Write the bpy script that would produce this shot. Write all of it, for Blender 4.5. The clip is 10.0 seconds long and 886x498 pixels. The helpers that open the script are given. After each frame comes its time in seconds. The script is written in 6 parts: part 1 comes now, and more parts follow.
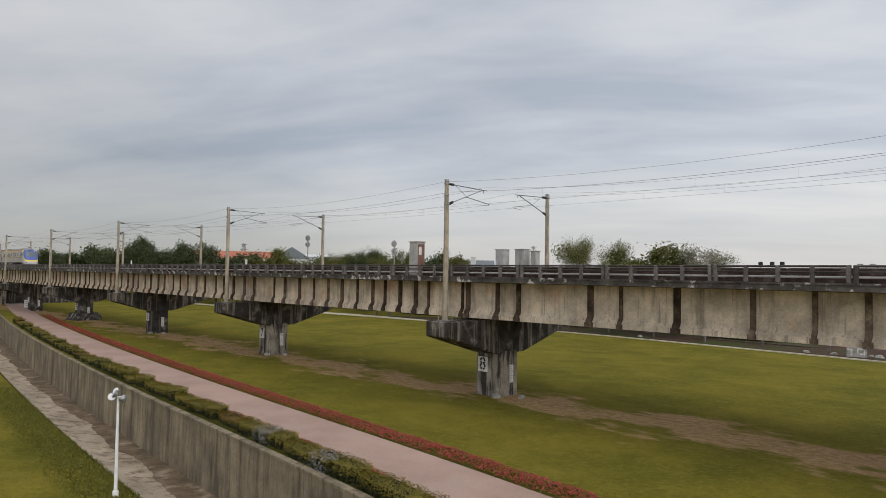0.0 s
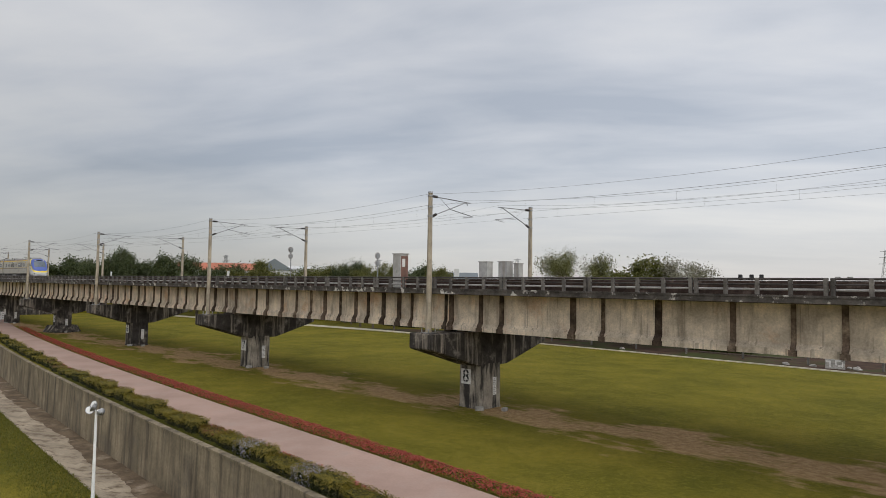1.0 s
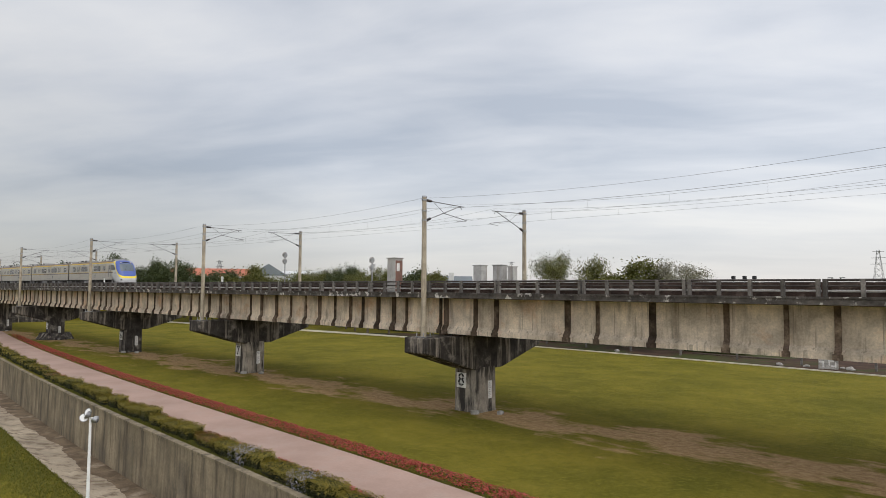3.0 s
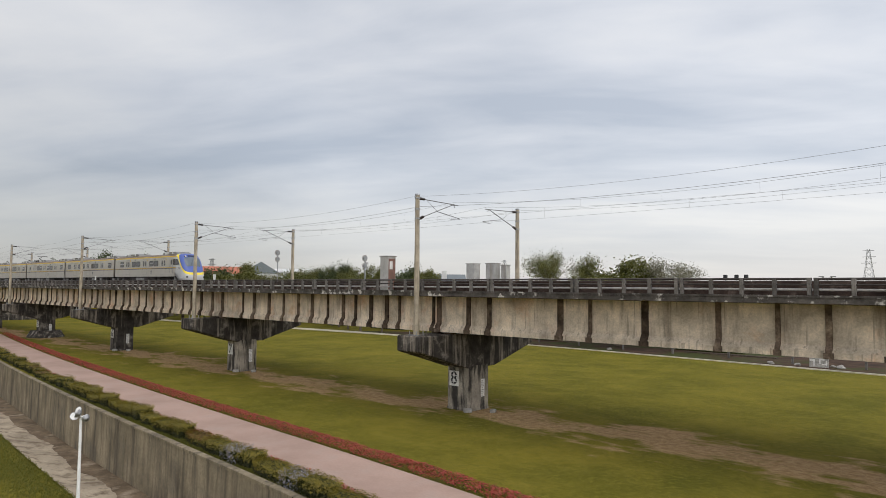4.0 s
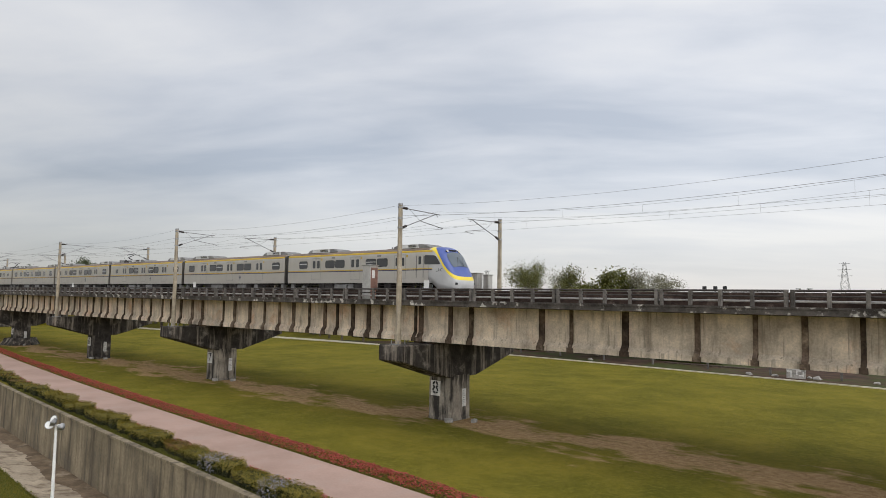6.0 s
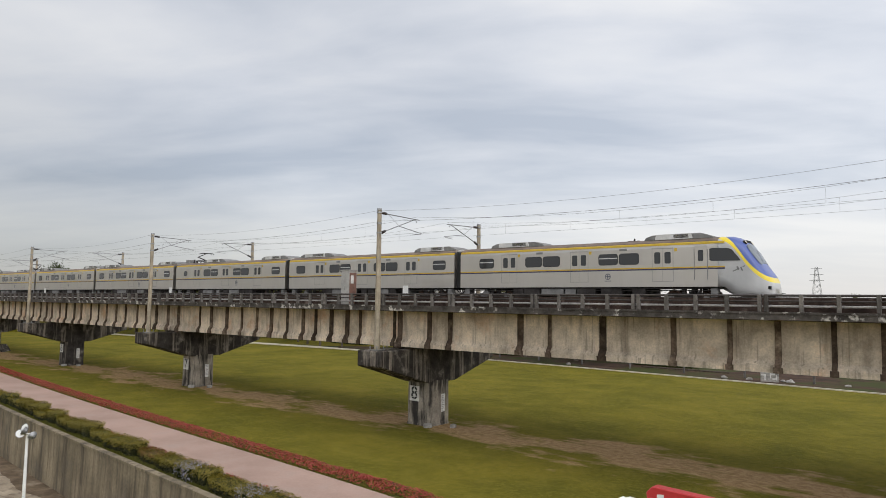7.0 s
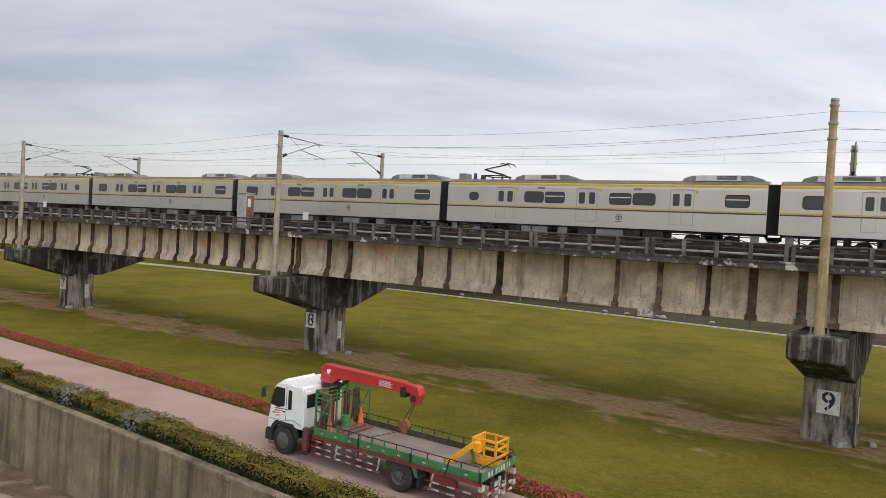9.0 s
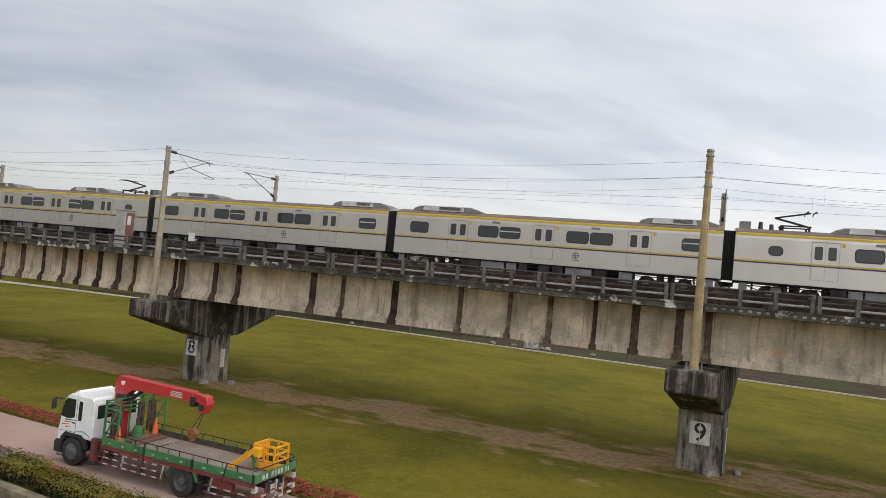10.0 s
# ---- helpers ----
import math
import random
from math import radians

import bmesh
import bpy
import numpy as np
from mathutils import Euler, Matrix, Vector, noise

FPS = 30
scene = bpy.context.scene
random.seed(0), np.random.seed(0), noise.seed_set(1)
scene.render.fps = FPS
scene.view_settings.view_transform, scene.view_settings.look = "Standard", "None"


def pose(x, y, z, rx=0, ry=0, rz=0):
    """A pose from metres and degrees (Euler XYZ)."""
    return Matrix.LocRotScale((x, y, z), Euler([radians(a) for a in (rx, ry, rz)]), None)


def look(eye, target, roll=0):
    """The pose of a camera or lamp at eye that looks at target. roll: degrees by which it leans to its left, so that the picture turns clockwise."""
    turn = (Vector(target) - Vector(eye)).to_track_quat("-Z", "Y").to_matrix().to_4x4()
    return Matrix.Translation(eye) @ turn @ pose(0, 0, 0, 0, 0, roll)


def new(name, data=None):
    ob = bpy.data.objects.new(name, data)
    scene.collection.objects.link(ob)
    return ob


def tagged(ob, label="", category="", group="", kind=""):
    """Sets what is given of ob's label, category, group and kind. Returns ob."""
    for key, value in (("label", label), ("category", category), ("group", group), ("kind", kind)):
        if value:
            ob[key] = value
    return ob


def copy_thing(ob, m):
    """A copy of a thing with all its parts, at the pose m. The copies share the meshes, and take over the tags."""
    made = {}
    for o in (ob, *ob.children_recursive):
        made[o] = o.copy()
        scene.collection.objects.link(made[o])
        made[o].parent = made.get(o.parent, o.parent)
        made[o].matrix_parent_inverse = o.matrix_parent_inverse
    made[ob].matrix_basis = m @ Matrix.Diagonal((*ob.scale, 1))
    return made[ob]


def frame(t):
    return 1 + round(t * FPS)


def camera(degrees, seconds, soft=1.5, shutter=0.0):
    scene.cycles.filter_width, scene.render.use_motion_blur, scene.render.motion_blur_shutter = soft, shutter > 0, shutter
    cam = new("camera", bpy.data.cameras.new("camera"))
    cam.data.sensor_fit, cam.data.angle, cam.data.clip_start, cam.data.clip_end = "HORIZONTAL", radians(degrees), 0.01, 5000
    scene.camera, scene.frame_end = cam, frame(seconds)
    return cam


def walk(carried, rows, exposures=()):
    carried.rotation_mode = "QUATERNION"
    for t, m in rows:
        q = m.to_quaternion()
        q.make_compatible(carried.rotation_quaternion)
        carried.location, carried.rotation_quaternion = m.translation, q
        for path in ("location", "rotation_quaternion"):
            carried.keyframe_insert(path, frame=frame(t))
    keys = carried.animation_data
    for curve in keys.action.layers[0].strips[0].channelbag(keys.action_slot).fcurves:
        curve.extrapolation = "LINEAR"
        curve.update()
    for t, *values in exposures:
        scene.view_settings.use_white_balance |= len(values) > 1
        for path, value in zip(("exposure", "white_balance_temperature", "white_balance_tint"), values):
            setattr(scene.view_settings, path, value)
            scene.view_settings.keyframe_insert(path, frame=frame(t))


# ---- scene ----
cam = camera(67.0, 10.0, soft=0.8)
PATH = [
    (0, (32.883, -33.203, 9.098), (31.468, -31.792, 9.167), 0.7),
    (0.5, (32.908, -33.224, 9.092), (31.497, -31.807, 9.156), 0.0),
    (1, (32.936, -33.231, 9.089), (31.556, -31.787, 9.195), 0.8),
    (1.5, (32.939, -33.253, 9.092), (31.566, -31.802, 9.193), 0.7),
    (2, (32.95, -33.277, 9.098), (31.576, -31.829, 9.208), 0.6),
    (2.5, (32.982, -33.29, 9.104), (31.609, -31.841, 9.221), 0.4),
    (4, (32.957, -33.244, 9.108), (31.605, -31.775, 9.22), 0.4),
    (4.5, (32.956, -33.239, 9.11), (31.609, -31.764, 9.225), 0.5),
    (5, (32.97, -33.241, 9.096), (31.633, -31.758, 9.225), 0.6),
    (5.5, (32.987, -33.268, 9.089), (31.66, -31.778, 9.226), 0.7),
    (7, (33.043, -33.346, 9.102), (31.779, -31.804, 9.259), 0.7),
    (7.5, (33.061, -33.359, 9.135), (31.834, -31.787, 9.287), 0.9),
    (7.8, (33.096, -33.385, 9.157), (31.89, -31.793, 9.26), 2.3),
    (8, (33.094, -33.416, 9.168), (31.939, -31.787, 9.281), 3.4),
    (8.2, (33.042, -33.446, 9.18), (31.93, -31.784, 9.24), 6.0),
    (8.5, (32.871, -33.469, 9.199), (31.848, -31.751, 9.217), 3.5),
    (8.7, (32.794, -33.486, 9.205), (31.768, -31.77, 9.183), 1.7),
    (9, (32.696, -33.5, 9.216), (31.686, -31.774, 9.171), 3.2),
    (9.2, (32.638, -33.479, 9.22), (31.646, -31.743, 9.17), 4.2),
    (9.5, (32.505, -33.432, 9.229), (31.67, -31.615, 9.278), 4.1),
    (9.8, (32.383, -33.396, 9.231), (31.61, -31.552, 9.275), 5.9),
    (10, (32.306, -33.393, 9.232), (31.583, -31.529, 9.296), 5.2),
]
walk(cam, [(t, look(eye, target, roll)) for t, eye, target, roll in PATH], [(0.0, -0.22), (1.0, -0.2), (1.5, -0.18), (2.0, 0.0), (7.0, 0.02), (7.6, 0.1), (8.2, 0.26), (8.5, 0.12), (9.0, 0.06), (9.5, 0.05), (10.0, -0.04)])


# ---- world ----
def nodes_of(m):
    m.use_nodes = True
    m.node_tree.nodes.clear()
    return m.node_tree.nodes, m.node_tree.links


SUN_ELEVATION, SUN_AZIMUTH = 50.0, 100.0


def make_world():
    """An overcast sky: a daylight sky seen through layered cloud that covers it all round."""
    w = bpy.data.worlds.new("overcast_sky")
    scene.world = w
    n, l = nodes_of(w)
    out, bg = n.new("ShaderNodeOutputWorld"), n.new("ShaderNodeBackground")
    sky = n.new("ShaderNodeTexSky")
    sky.sky_type, sky.sun_disc = "NISHITA", False
    sky.sun_elevation, sky.sun_rotation = radians(SUN_ELEVATION), radians(SUN_AZIMUTH)
    tc, sep = n.new("ShaderNodeTexCoord"), n.new("ShaderNodeSeparateXYZ")
    l.new(tc.outputs["Generated"], sep.inputs[0])
    # the direction laid onto a flat cloud deck
    lift = n.new("ShaderNodeMath"); lift.operation = "MAXIMUM"; lift.inputs[1].default_value = 0.0
    l.new(sep.outputs["Z"], lift.inputs[0])
    up = n.new("ShaderNodeMath"); up.operation = "ADD"; up.inputs[1].default_value = 0.16
    l.new(lift.outputs[0], up.inputs[0])
    xy = n.new("ShaderNodeCombineXYZ")
    for axis in ("X", "Y"):
        d = n.new("ShaderNodeMath"); d.operation = "DIVIDE"
        l.new(sep.outputs[axis], d.inputs[0]); l.new(up.outputs[0], d.inputs[1]); l.new(d.outputs[0], xy.inputs[axis])
    spun = n.new("ShaderNodeMapping"); spun.inputs["Rotation"].default_value = (0, 0, radians(-34))
    l.new(xy.outputs[0], spun.inputs["Vector"])
    turn = n.new("ShaderNodeMapping"); turn.inputs["Scale"].default_value = (0.5, 1.0, 1)
    l.new(spun.outputs[0], turn.inputs["Vector"])
    def cloud(scale, detail, rough, distort, shift):
        mp = n.new("ShaderNodeMapping"); mp.inputs["Location"].default_value = shift
        l.new(turn.outputs[0], mp.inputs["Vector"])
        t = n.new("ShaderNodeTexNoise")
        t.inputs["Scale"].default_value, t.inputs["Detail"].default_value = scale, detail
        t.inputs["Roughness"].default_value, t.inputs["Distortion"].default_value = rough, distort
        l.new(mp.outputs[0], t.inputs["Vector"])
        return t.outputs["Fac"]
    big, small = cloud(0.85, 4, 0.5, 0.5, (3.1, 1.7, 0)), cloud(2.6, 6, 0.55, 0.3, (0.4, 7.2, 0))
    mix = n.new("ShaderNodeMix"); mix.inputs[0].default_value = 0.32
    l.new(big, mix.inputs[2]); l.new(small, mix.inputs[3])
    ramp = n.new("ShaderNodeValToRGB")
    e = ramp.color_ramp.elements
    e[0].position, e[0].color = 0.34, (0.53, 0.572, 0.645, 1)
    e[1].position, e[1].color = 0.62, (0.94, 0.93, 0.92, 1)
    mid = ramp.color_ramp.elements.new(0.48); mid.color = (0.735, 0.755, 0.80, 1)
    l.new(mix.outputs[0], ramp.inputs[0])
    # thin haze whitens the last degrees over the horizon
    low = n.new("ShaderNodeMapRange"); low.inputs["From Min"].default_value, low.inputs["From Max"].default_value = 0.02, 0.17
    low.inputs["To Min"].default_value, low.inputs["To Max"].default_value = 0.8, 0.0
    l.new(lift.outputs[0], low.inputs["Value"])
    hz = n.new("ShaderNodeMix"); hz.data_type = "RGBA"; hz.inputs[7].default_value = (0.745, 0.722, 0.712, 1)
    l.new(low.outputs[0], hz.inputs[0]); l.new(ramp.outputs[0], hz.inputs[6])
    # the cloud is brighter on the side where the sun stands behind it
    side = n.new("ShaderNodeVectorMath"); side.operation = "DOT_PRODUCT"
    side.inputs[1].default_value = (math.sin(radians(SUN_AZIMUTH)), math.cos(radians(SUN_AZIMUTH)), 0.25)
    l.new(tc.outputs["Generated"], side.inputs[0])
    half = n.new("ShaderNodeMapRange"); half.inputs["From Min"].default_value = -1.0
    l.new(side.outputs["Value"], half.inputs["Value"])
    gain = n.new("ShaderNodeValToRGB")
    gain.color_ramp.interpolation = "EASE"
    g = gain.color_ramp.elements
    g[0].position, g[0].color = 0.0, (0.31, 0.31, 0.31, 1)
    g[1].position, g[1].color = 0.8, (1.1, 1.1, 1.1, 1)
    for at, v in ((0.10, 0.46), (0.30, 0.525), (0.50, 0.565)):
        g.new(at).color = (v, v, v, 1)
    l.new(half.outputs[0], gain.inputs["Fac"])
    glow = n.new("ShaderNodeVectorMath"); glow.operation = "SCALE"
    l.new(hz.outputs[2], glow.inputs[0]); l.new(gain.outputs[0], glow.inputs["Scale"])
    dim = n.new("ShaderNodeVectorMath"); dim.operation = "SCALE"; dim.inputs["Scale"].default_value = 0.10
    l.new(sky.outputs[0], dim.inputs[0])
    veil = n.new("ShaderNodeMix"); veil.data_type = "RGBA"; veil.inputs[0].default_value = 0.9
    l.new(dim.outputs[0], veil.inputs[6]); l.new(glow.outputs[0], veil.inputs[7])
    l.new(veil.outputs[2], bg.inputs["Color"])
    bg.inputs["Strength"].default_value = 1.93
    l.new(bg.outputs[0], out.inputs[0])


make_world()
sun = new("sun", bpy.data.lights.new("sun", "SUN"))
sun.data.energy, sun.data.angle, sun.data.color = 0.6, radians(40), (1.0, 0.95, 0.86)
sun.matrix_basis = look((0, 0, 0), (-math.sin(radians(SUN_AZIMUTH)) * math.cos(radians(SUN_ELEVATION)),
                                    -math.cos(radians(SUN_AZIMUTH)) * math.cos(radians(SUN_ELEVATION)), -math.sin(radians(SUN_ELEVATION))))
scene.view_settings.exposure = 0.0


# ---- materials ----
def mat(name, base, rough=0.8, metal=0.0, var=0.3, scale=1.5, fine=18.0, bump=0.15, streak=None, streak_amount=0.6, patch=None, patch_scale=0.3,
        patch_cut=(0.5, 0.62), world=True, stretch=(1.6, 1.6, 0.07), streak_cut=(0.5, 0.64), random_tint=0.0, island=0.0, coat=0.0, hair=0.0):
    """A surface with a base colour, stains at a large scale, grain at a small one and, if asked, streaks that run down it or patches of a second colour."""
    m = bpy.data.materials.new(name)
    n, l = nodes_of(m)
    out, b = n.new("ShaderNodeOutputMaterial"), n.new("ShaderNodeBsdfPrincipled")
    l.new(b.outputs[0], out.inputs[0])
    b.inputs["Roughness"].default_value, b.inputs["Metallic"].default_value = rough, metal
    b.inputs["Coat Weight"].default_value = coat
    b.inputs["Specular IOR Level"].default_value = 0.12 if rough >= 0.85 else 0.5
    if world:
        pos = n.new("ShaderNodeNewGeometry").outputs["Position"]
    else:
        pos = n.new("ShaderNodeTexCoord").outputs["Object"]
    def tex(s, detail=5, vec=None, rg=0.6):
        t = n.new("ShaderNodeTexNoise")
        t.inputs["Scale"].default_value, t.inputs["Detail"].default_value, t.inputs["Roughness"].default_value = s, detail, rg
        l.new(vec or pos, t.inputs["Vector"])
        return t.outputs["Fac"]
    def remap(v, a, c, lo, hi):
        r = n.new("ShaderNodeMapRange")
        for k, x in zip(("From Min", "From Max", "To Min", "To Max"), (a, c, lo, hi)):
            r.inputs[k].default_value = x
        l.new(v, r.inputs["Value"])
        return r.outputs[0]
    def blend(f, c1, c2):
        x = n.new("ShaderNodeMix"); x.data_type = "RGBA"
        l.new(f, x.inputs[0])
        for c, k in ((c1, 6), (c2, 7)):
            if isinstance(c, tuple):
                x.inputs[k].default_value = (*c, 1)
            else:
                l.new(c, x.inputs[k])
        return x.outputs[2]
    def times(c, f):
        x = n.new("ShaderNodeVectorMath"); x.operation = "SCALE"
        l.new(c, x.inputs[0]); l.new(f, x.inputs["Scale"])
        return x.outputs[0]
    dark = tuple(v * (1 - var) for v in base)
    light = tuple(min(1, v * (1 + var * 0.7)) for v in base)
    big, grain = tex(scale), tex(fine, 4)
    c = blend(remap(big, 0.35, 0.65, 0, 1), dark, light)
    if patch:
        c = blend(remap(tex(patch_scale, 7), patch_cut[0], patch_cut[1], 0, 1), c, patch)
    if streak:
        mp = n.new("ShaderNodeMapping"); mp.inputs["Scale"].default_value = stretch
        l.new(pos, mp.inputs["Vector"])
        s = remap(tex(1.0, 6, mp.outputs[0], 0.65), streak_cut[0], streak_cut[1], 0, streak_amount)
        c = blend(s, c, streak)
    if hair:
        mp = n.new("ShaderNodeMapping"); mp.inputs["Scale"].default_value = (3.2, 3.2, 0.16)
        l.new(pos, mp.inputs["Vector"])
        c = blend(remap(tex(1.6, 3, mp.outputs[0], 0.5), 0.60, 0.66, 0, hair), c, tuple(v * 0.28 for v in base))
        c = blend(remap(tex(1.1, 7), 0.60, 0.74, 0, 0.55), c, tuple(v * 0.5 for v in base))
    c = times(c, remap(grain, 0.3, 0.7, 1 - var * 0.5, 1 + var * 0.5))
    if random_tint:
        c = times(c, remap(n.new("ShaderNodeObjectInfo").outputs["Random"], 0, 1, 1 - random_tint, 1 + random_tint))
    if island:
        c = times(c, remap(n.new("ShaderNodeNewGeometry").outputs["Random Per Island"], 0, 1, 1 - island, 1 + island))
    l.new(c, b.inputs["Base Color"])
    l.new(remap(grain, 0.3, 0.7, max(0.02, rough - 0.12), min(1, rough + 0.1)), b.inputs["Roughness"])
    if bump:
        bp = n.new("ShaderNodeBump"); bp.inputs["Strength"].default_value = bump; bp.inputs["Distance"].default_value = 0.05
        l.new(grain, bp.inputs["Height"]); l.new(bp.outputs[0], b.inputs["Normal"])
    return m


def ground_material():
    """Mown park grass with yellowed patches and a worn earth strip along the dry line beside the viaduct."""
    m = bpy.data.materials.new("park_grass")
    n, l = nodes_of(m)
    out, b = n.new("ShaderNodeOutputMaterial"), n.new("ShaderNodeBsdfPrincipled")
    l.new(b.outputs[0], out.inputs[0])
    b.inputs["Roughness"].default_value = 0.95
    b.inputs["Specular IOR Level"].default_value = 0.04
    pos = n.new("ShaderNodeNewGeometry").outputs["Position"]
    sep = n.new("ShaderNodeSeparateXYZ"); l.new(pos, sep.inputs[0])
    def tex(s, detail=6, stretch=None):
        v = pos
        if stretch:
            mp = n.new("ShaderNodeMapping"); mp.inputs["Scale"].default_value = stretch; l.new(pos, mp.inputs["Vector"]); v = mp.outputs[0]
        t = n.new("ShaderNodeTexNoise"); t.inputs["Scale"].default_value, t.inputs["Detail"].default_value, t.inputs["Roughness"].default_value = s, detail, 0.65
        l.new(v, t.inputs["Vector"])
        return t.outputs["Fac"]
    def remap(v, a, c, lo, hi):
        r = n.new("ShaderNodeMapRange")
        for k, x in zip(("From Min", "From Max", "To Min", "To Max"), (a, c, lo, hi)):
            r.inputs[k].default_value = x
        l.new(v, r.inputs["Value"])
        return r.outputs[0]
    def math_(op, a, c):
        x = n.new("ShaderNodeMath"); x.operation = op
        for k, v in enumerate((a, c)):
            if isinstance(v, (int, float)):
                x.inputs[k].default_value = v
            else:
                l.new(v, x.inputs[k])
        return x.outputs[0]
    def blend(f, c1, c2):
        x = n.new("ShaderNodeMix"); x.data_type = "RGBA"; l.new(f, x.inputs[0])
        for c, k in ((c1, 6), (c2, 7)):
            if isinstance(c, tuple):
                x.inputs[k].default_value = (*c, 1)
            else:
                l.new(c, x.inputs[k])
        return x.outputs[2]
    c = blend(remap(tex(0.12), 0.38, 0.62, 0, 1), (0.100, 0.094, 0.013), (0.172, 0.142, 0.020))
    c = blend(remap(tex(0.45, 7, (0.85, 1.1, 1)), 0.47, 0.70, 0, 0.5), c, (0.215, 0.172, 0.030))
    c = blend(remap(tex(1.9, 8), 0.45, 0.70, 0, 0.42), c, (0.060, 0.066, 0.010))
    c = blend(remap(tex(3.5, 9), 0.5, 0.66, 0, 0.55), c, (0.215, 0.180, 0.032))
    # worn earth: a wandering band beside the piers, thin in places
    wob = remap(tex(0.06, 4), 0.3, 0.7, -1.7, 1.7)
    off = math_("ABSOLUTE", math_("SUBTRACT", math_("ADD", sep.outputs["Y"], wob), 5.0), 0)
    fray = remap(tex(0.42, 9, (0.4, 1.0, 1)), 0.32, 0.68, -3.2, 4.0)
    band = remap(math_("ADD", off, fray), 1.5, 3.4, 0.92, 0)
    near = math_("MULTIPLY", band, remap(sep.outputs["Z"], -0.5, -0.3, 0, 1))
    earth = blend(remap(tex(2.5, 8), 0.4, 0.62, 0, 1), (0.275, 0.17, 0.082), (0.41, 0.275, 0.15))
    c = blend(near, c, earth)
    grain = tex(16, 6)
    x = n.new("ShaderNodeVectorMath"); x.operation = "SCALE"; l.new(c, x.inputs[0]); l.new(remap(grain, 0.3, 0.7, 0.48, 1.52), x.inputs["Scale"])
    l.new(x.outputs[0], b.inputs["Base Color"])
    bp = n.new("ShaderNodeBump"); bp.inputs["Strength"].default_value, bp.inputs["Distance"].default_value = 0.7, 0.08
    l.new(grain, bp.inputs["Height"]); l.new(bp.outputs[0], b.inputs["Normal"])
    return m


def leaf_material(name, base, other, flip=0.35):
    """Leaves: each one takes its own shade between two greens; a little light passes through."""
    m = bpy.data.materials.new(name)
    n, l = nodes_of(m)
    out, b = n.new("ShaderNodeOutputMaterial"), n.new("ShaderNodeBsdfPrincipled")
    r = n.new("ShaderNodeNewGeometry").outputs["Random Per Island"]
    x = n.new("ShaderNodeMix"); x.data_type = "RGBA"; l.new(r, x.inputs[0])
    x.inputs[6].default_value, x.inputs[7].default_value = (*base, 1), (*other, 1)
    l.new(x.outputs[2], b.inputs["Base Color"])
    b.inputs["Roughness"].default_value = 0.6
    t = n.new("ShaderNodeBsdfTranslucent"); l.new(x.outputs[2], t.inputs["Color"])
    s = n.new("ShaderNodeMixShader"); s.inputs[0].default_value = flip
    l.new(b.outputs[0], s.inputs[1]); l.new(t.outputs[0], s.inputs[2]); l.new(s.outputs[0], out.inputs[0])
    return m


def glass_material(name, tint, rough=0.06):
    """Tinted carriage glass: dark, with a sharp reflection."""
    m = bpy.data.materials.new(name)
    n, l = nodes_of(m)
    out, b = n.new("ShaderNodeOutputMaterial"), n.new("ShaderNodeBsdfPrincipled")
    b.inputs["Base Color"].default_value = (*tint, 1)
    b.inputs["Roughness"].default_value, b.inputs["IOR"].default_value = rough, 1.5
    t = n.new("ShaderNodeTexNoise"); t.inputs["Scale"].default_value = 1.2
    bp = n.new("ShaderNodeBump"); bp.inputs["Strength"].default_value = 0.02
    l.new(t.outputs["Fac"], bp.inputs["Height"]); l.new(bp.outputs[0], b.inputs["Normal"])
    l.new(b.outputs[0], out.inputs[0])
    return m


GRASS = ground_material()
FASCIA = mat("stained_girder_concrete", (0.66, 0.555, 0.43), 0.9, var=0.32, scale=0.6, fine=9, streak=(0.13, 0.10, 0.075), streak_amount=0.72,
             stretch=(1.2, 1.2, 0.17), streak_cut=(0.50, 0.74), patch=(0.56, 0.30, 0.15), patch_scale=0.5, patch_cut=(0.55, 0.82), hair=0.5)
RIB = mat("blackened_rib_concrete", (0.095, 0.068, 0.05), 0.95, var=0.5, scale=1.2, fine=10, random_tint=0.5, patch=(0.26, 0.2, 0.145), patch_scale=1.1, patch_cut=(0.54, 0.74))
PIER = mat("weathered_pier_concrete", (0.265, 0.23, 0.185), 0.95, var=0.35, scale=0.8, fine=8, streak=(0.022, 0.02, 0.019), streak_amount=0.92,
           stretch=(1.5, 1.5, 0.22), streak_cut=(0.47, 0.58), patch=(0.40, 0.365, 0.31), patch_scale=0.7, patch_cut=(0.6, 0.78))
CAPMAT = mat("blackened_and_shaded_concrete", (0.048, 0.042, 0.037), 0.95, var=0.5, scale=0.9, fine=8, streak=(0.34, 0.29, 0.235), streak_amount=0.8,
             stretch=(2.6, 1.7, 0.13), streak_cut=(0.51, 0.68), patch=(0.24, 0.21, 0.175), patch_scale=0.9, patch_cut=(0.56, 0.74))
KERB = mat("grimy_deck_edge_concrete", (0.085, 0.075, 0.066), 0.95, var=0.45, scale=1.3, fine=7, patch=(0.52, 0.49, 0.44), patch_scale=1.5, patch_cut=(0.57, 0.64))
POST = mat("grey_parapet_concrete", (0.145, 0.132, 0.118), 0.95, var=0.35, scale=2.5, fine=14, streak=(0.06, 0.055, 0.05), streak_amount=0.7, random_tint=0.25)
RAILTUBE = mat("dull_parapet_tube", (0.055, 0.045, 0.04), 0.75, 0.2, var=0.4, scale=1.5, fine=20)
CABLETUBE = mat("pale_cable_trough", (0.38, 0.36, 0.34), 0.7, var=0.25, scale=1.5, fine=12)
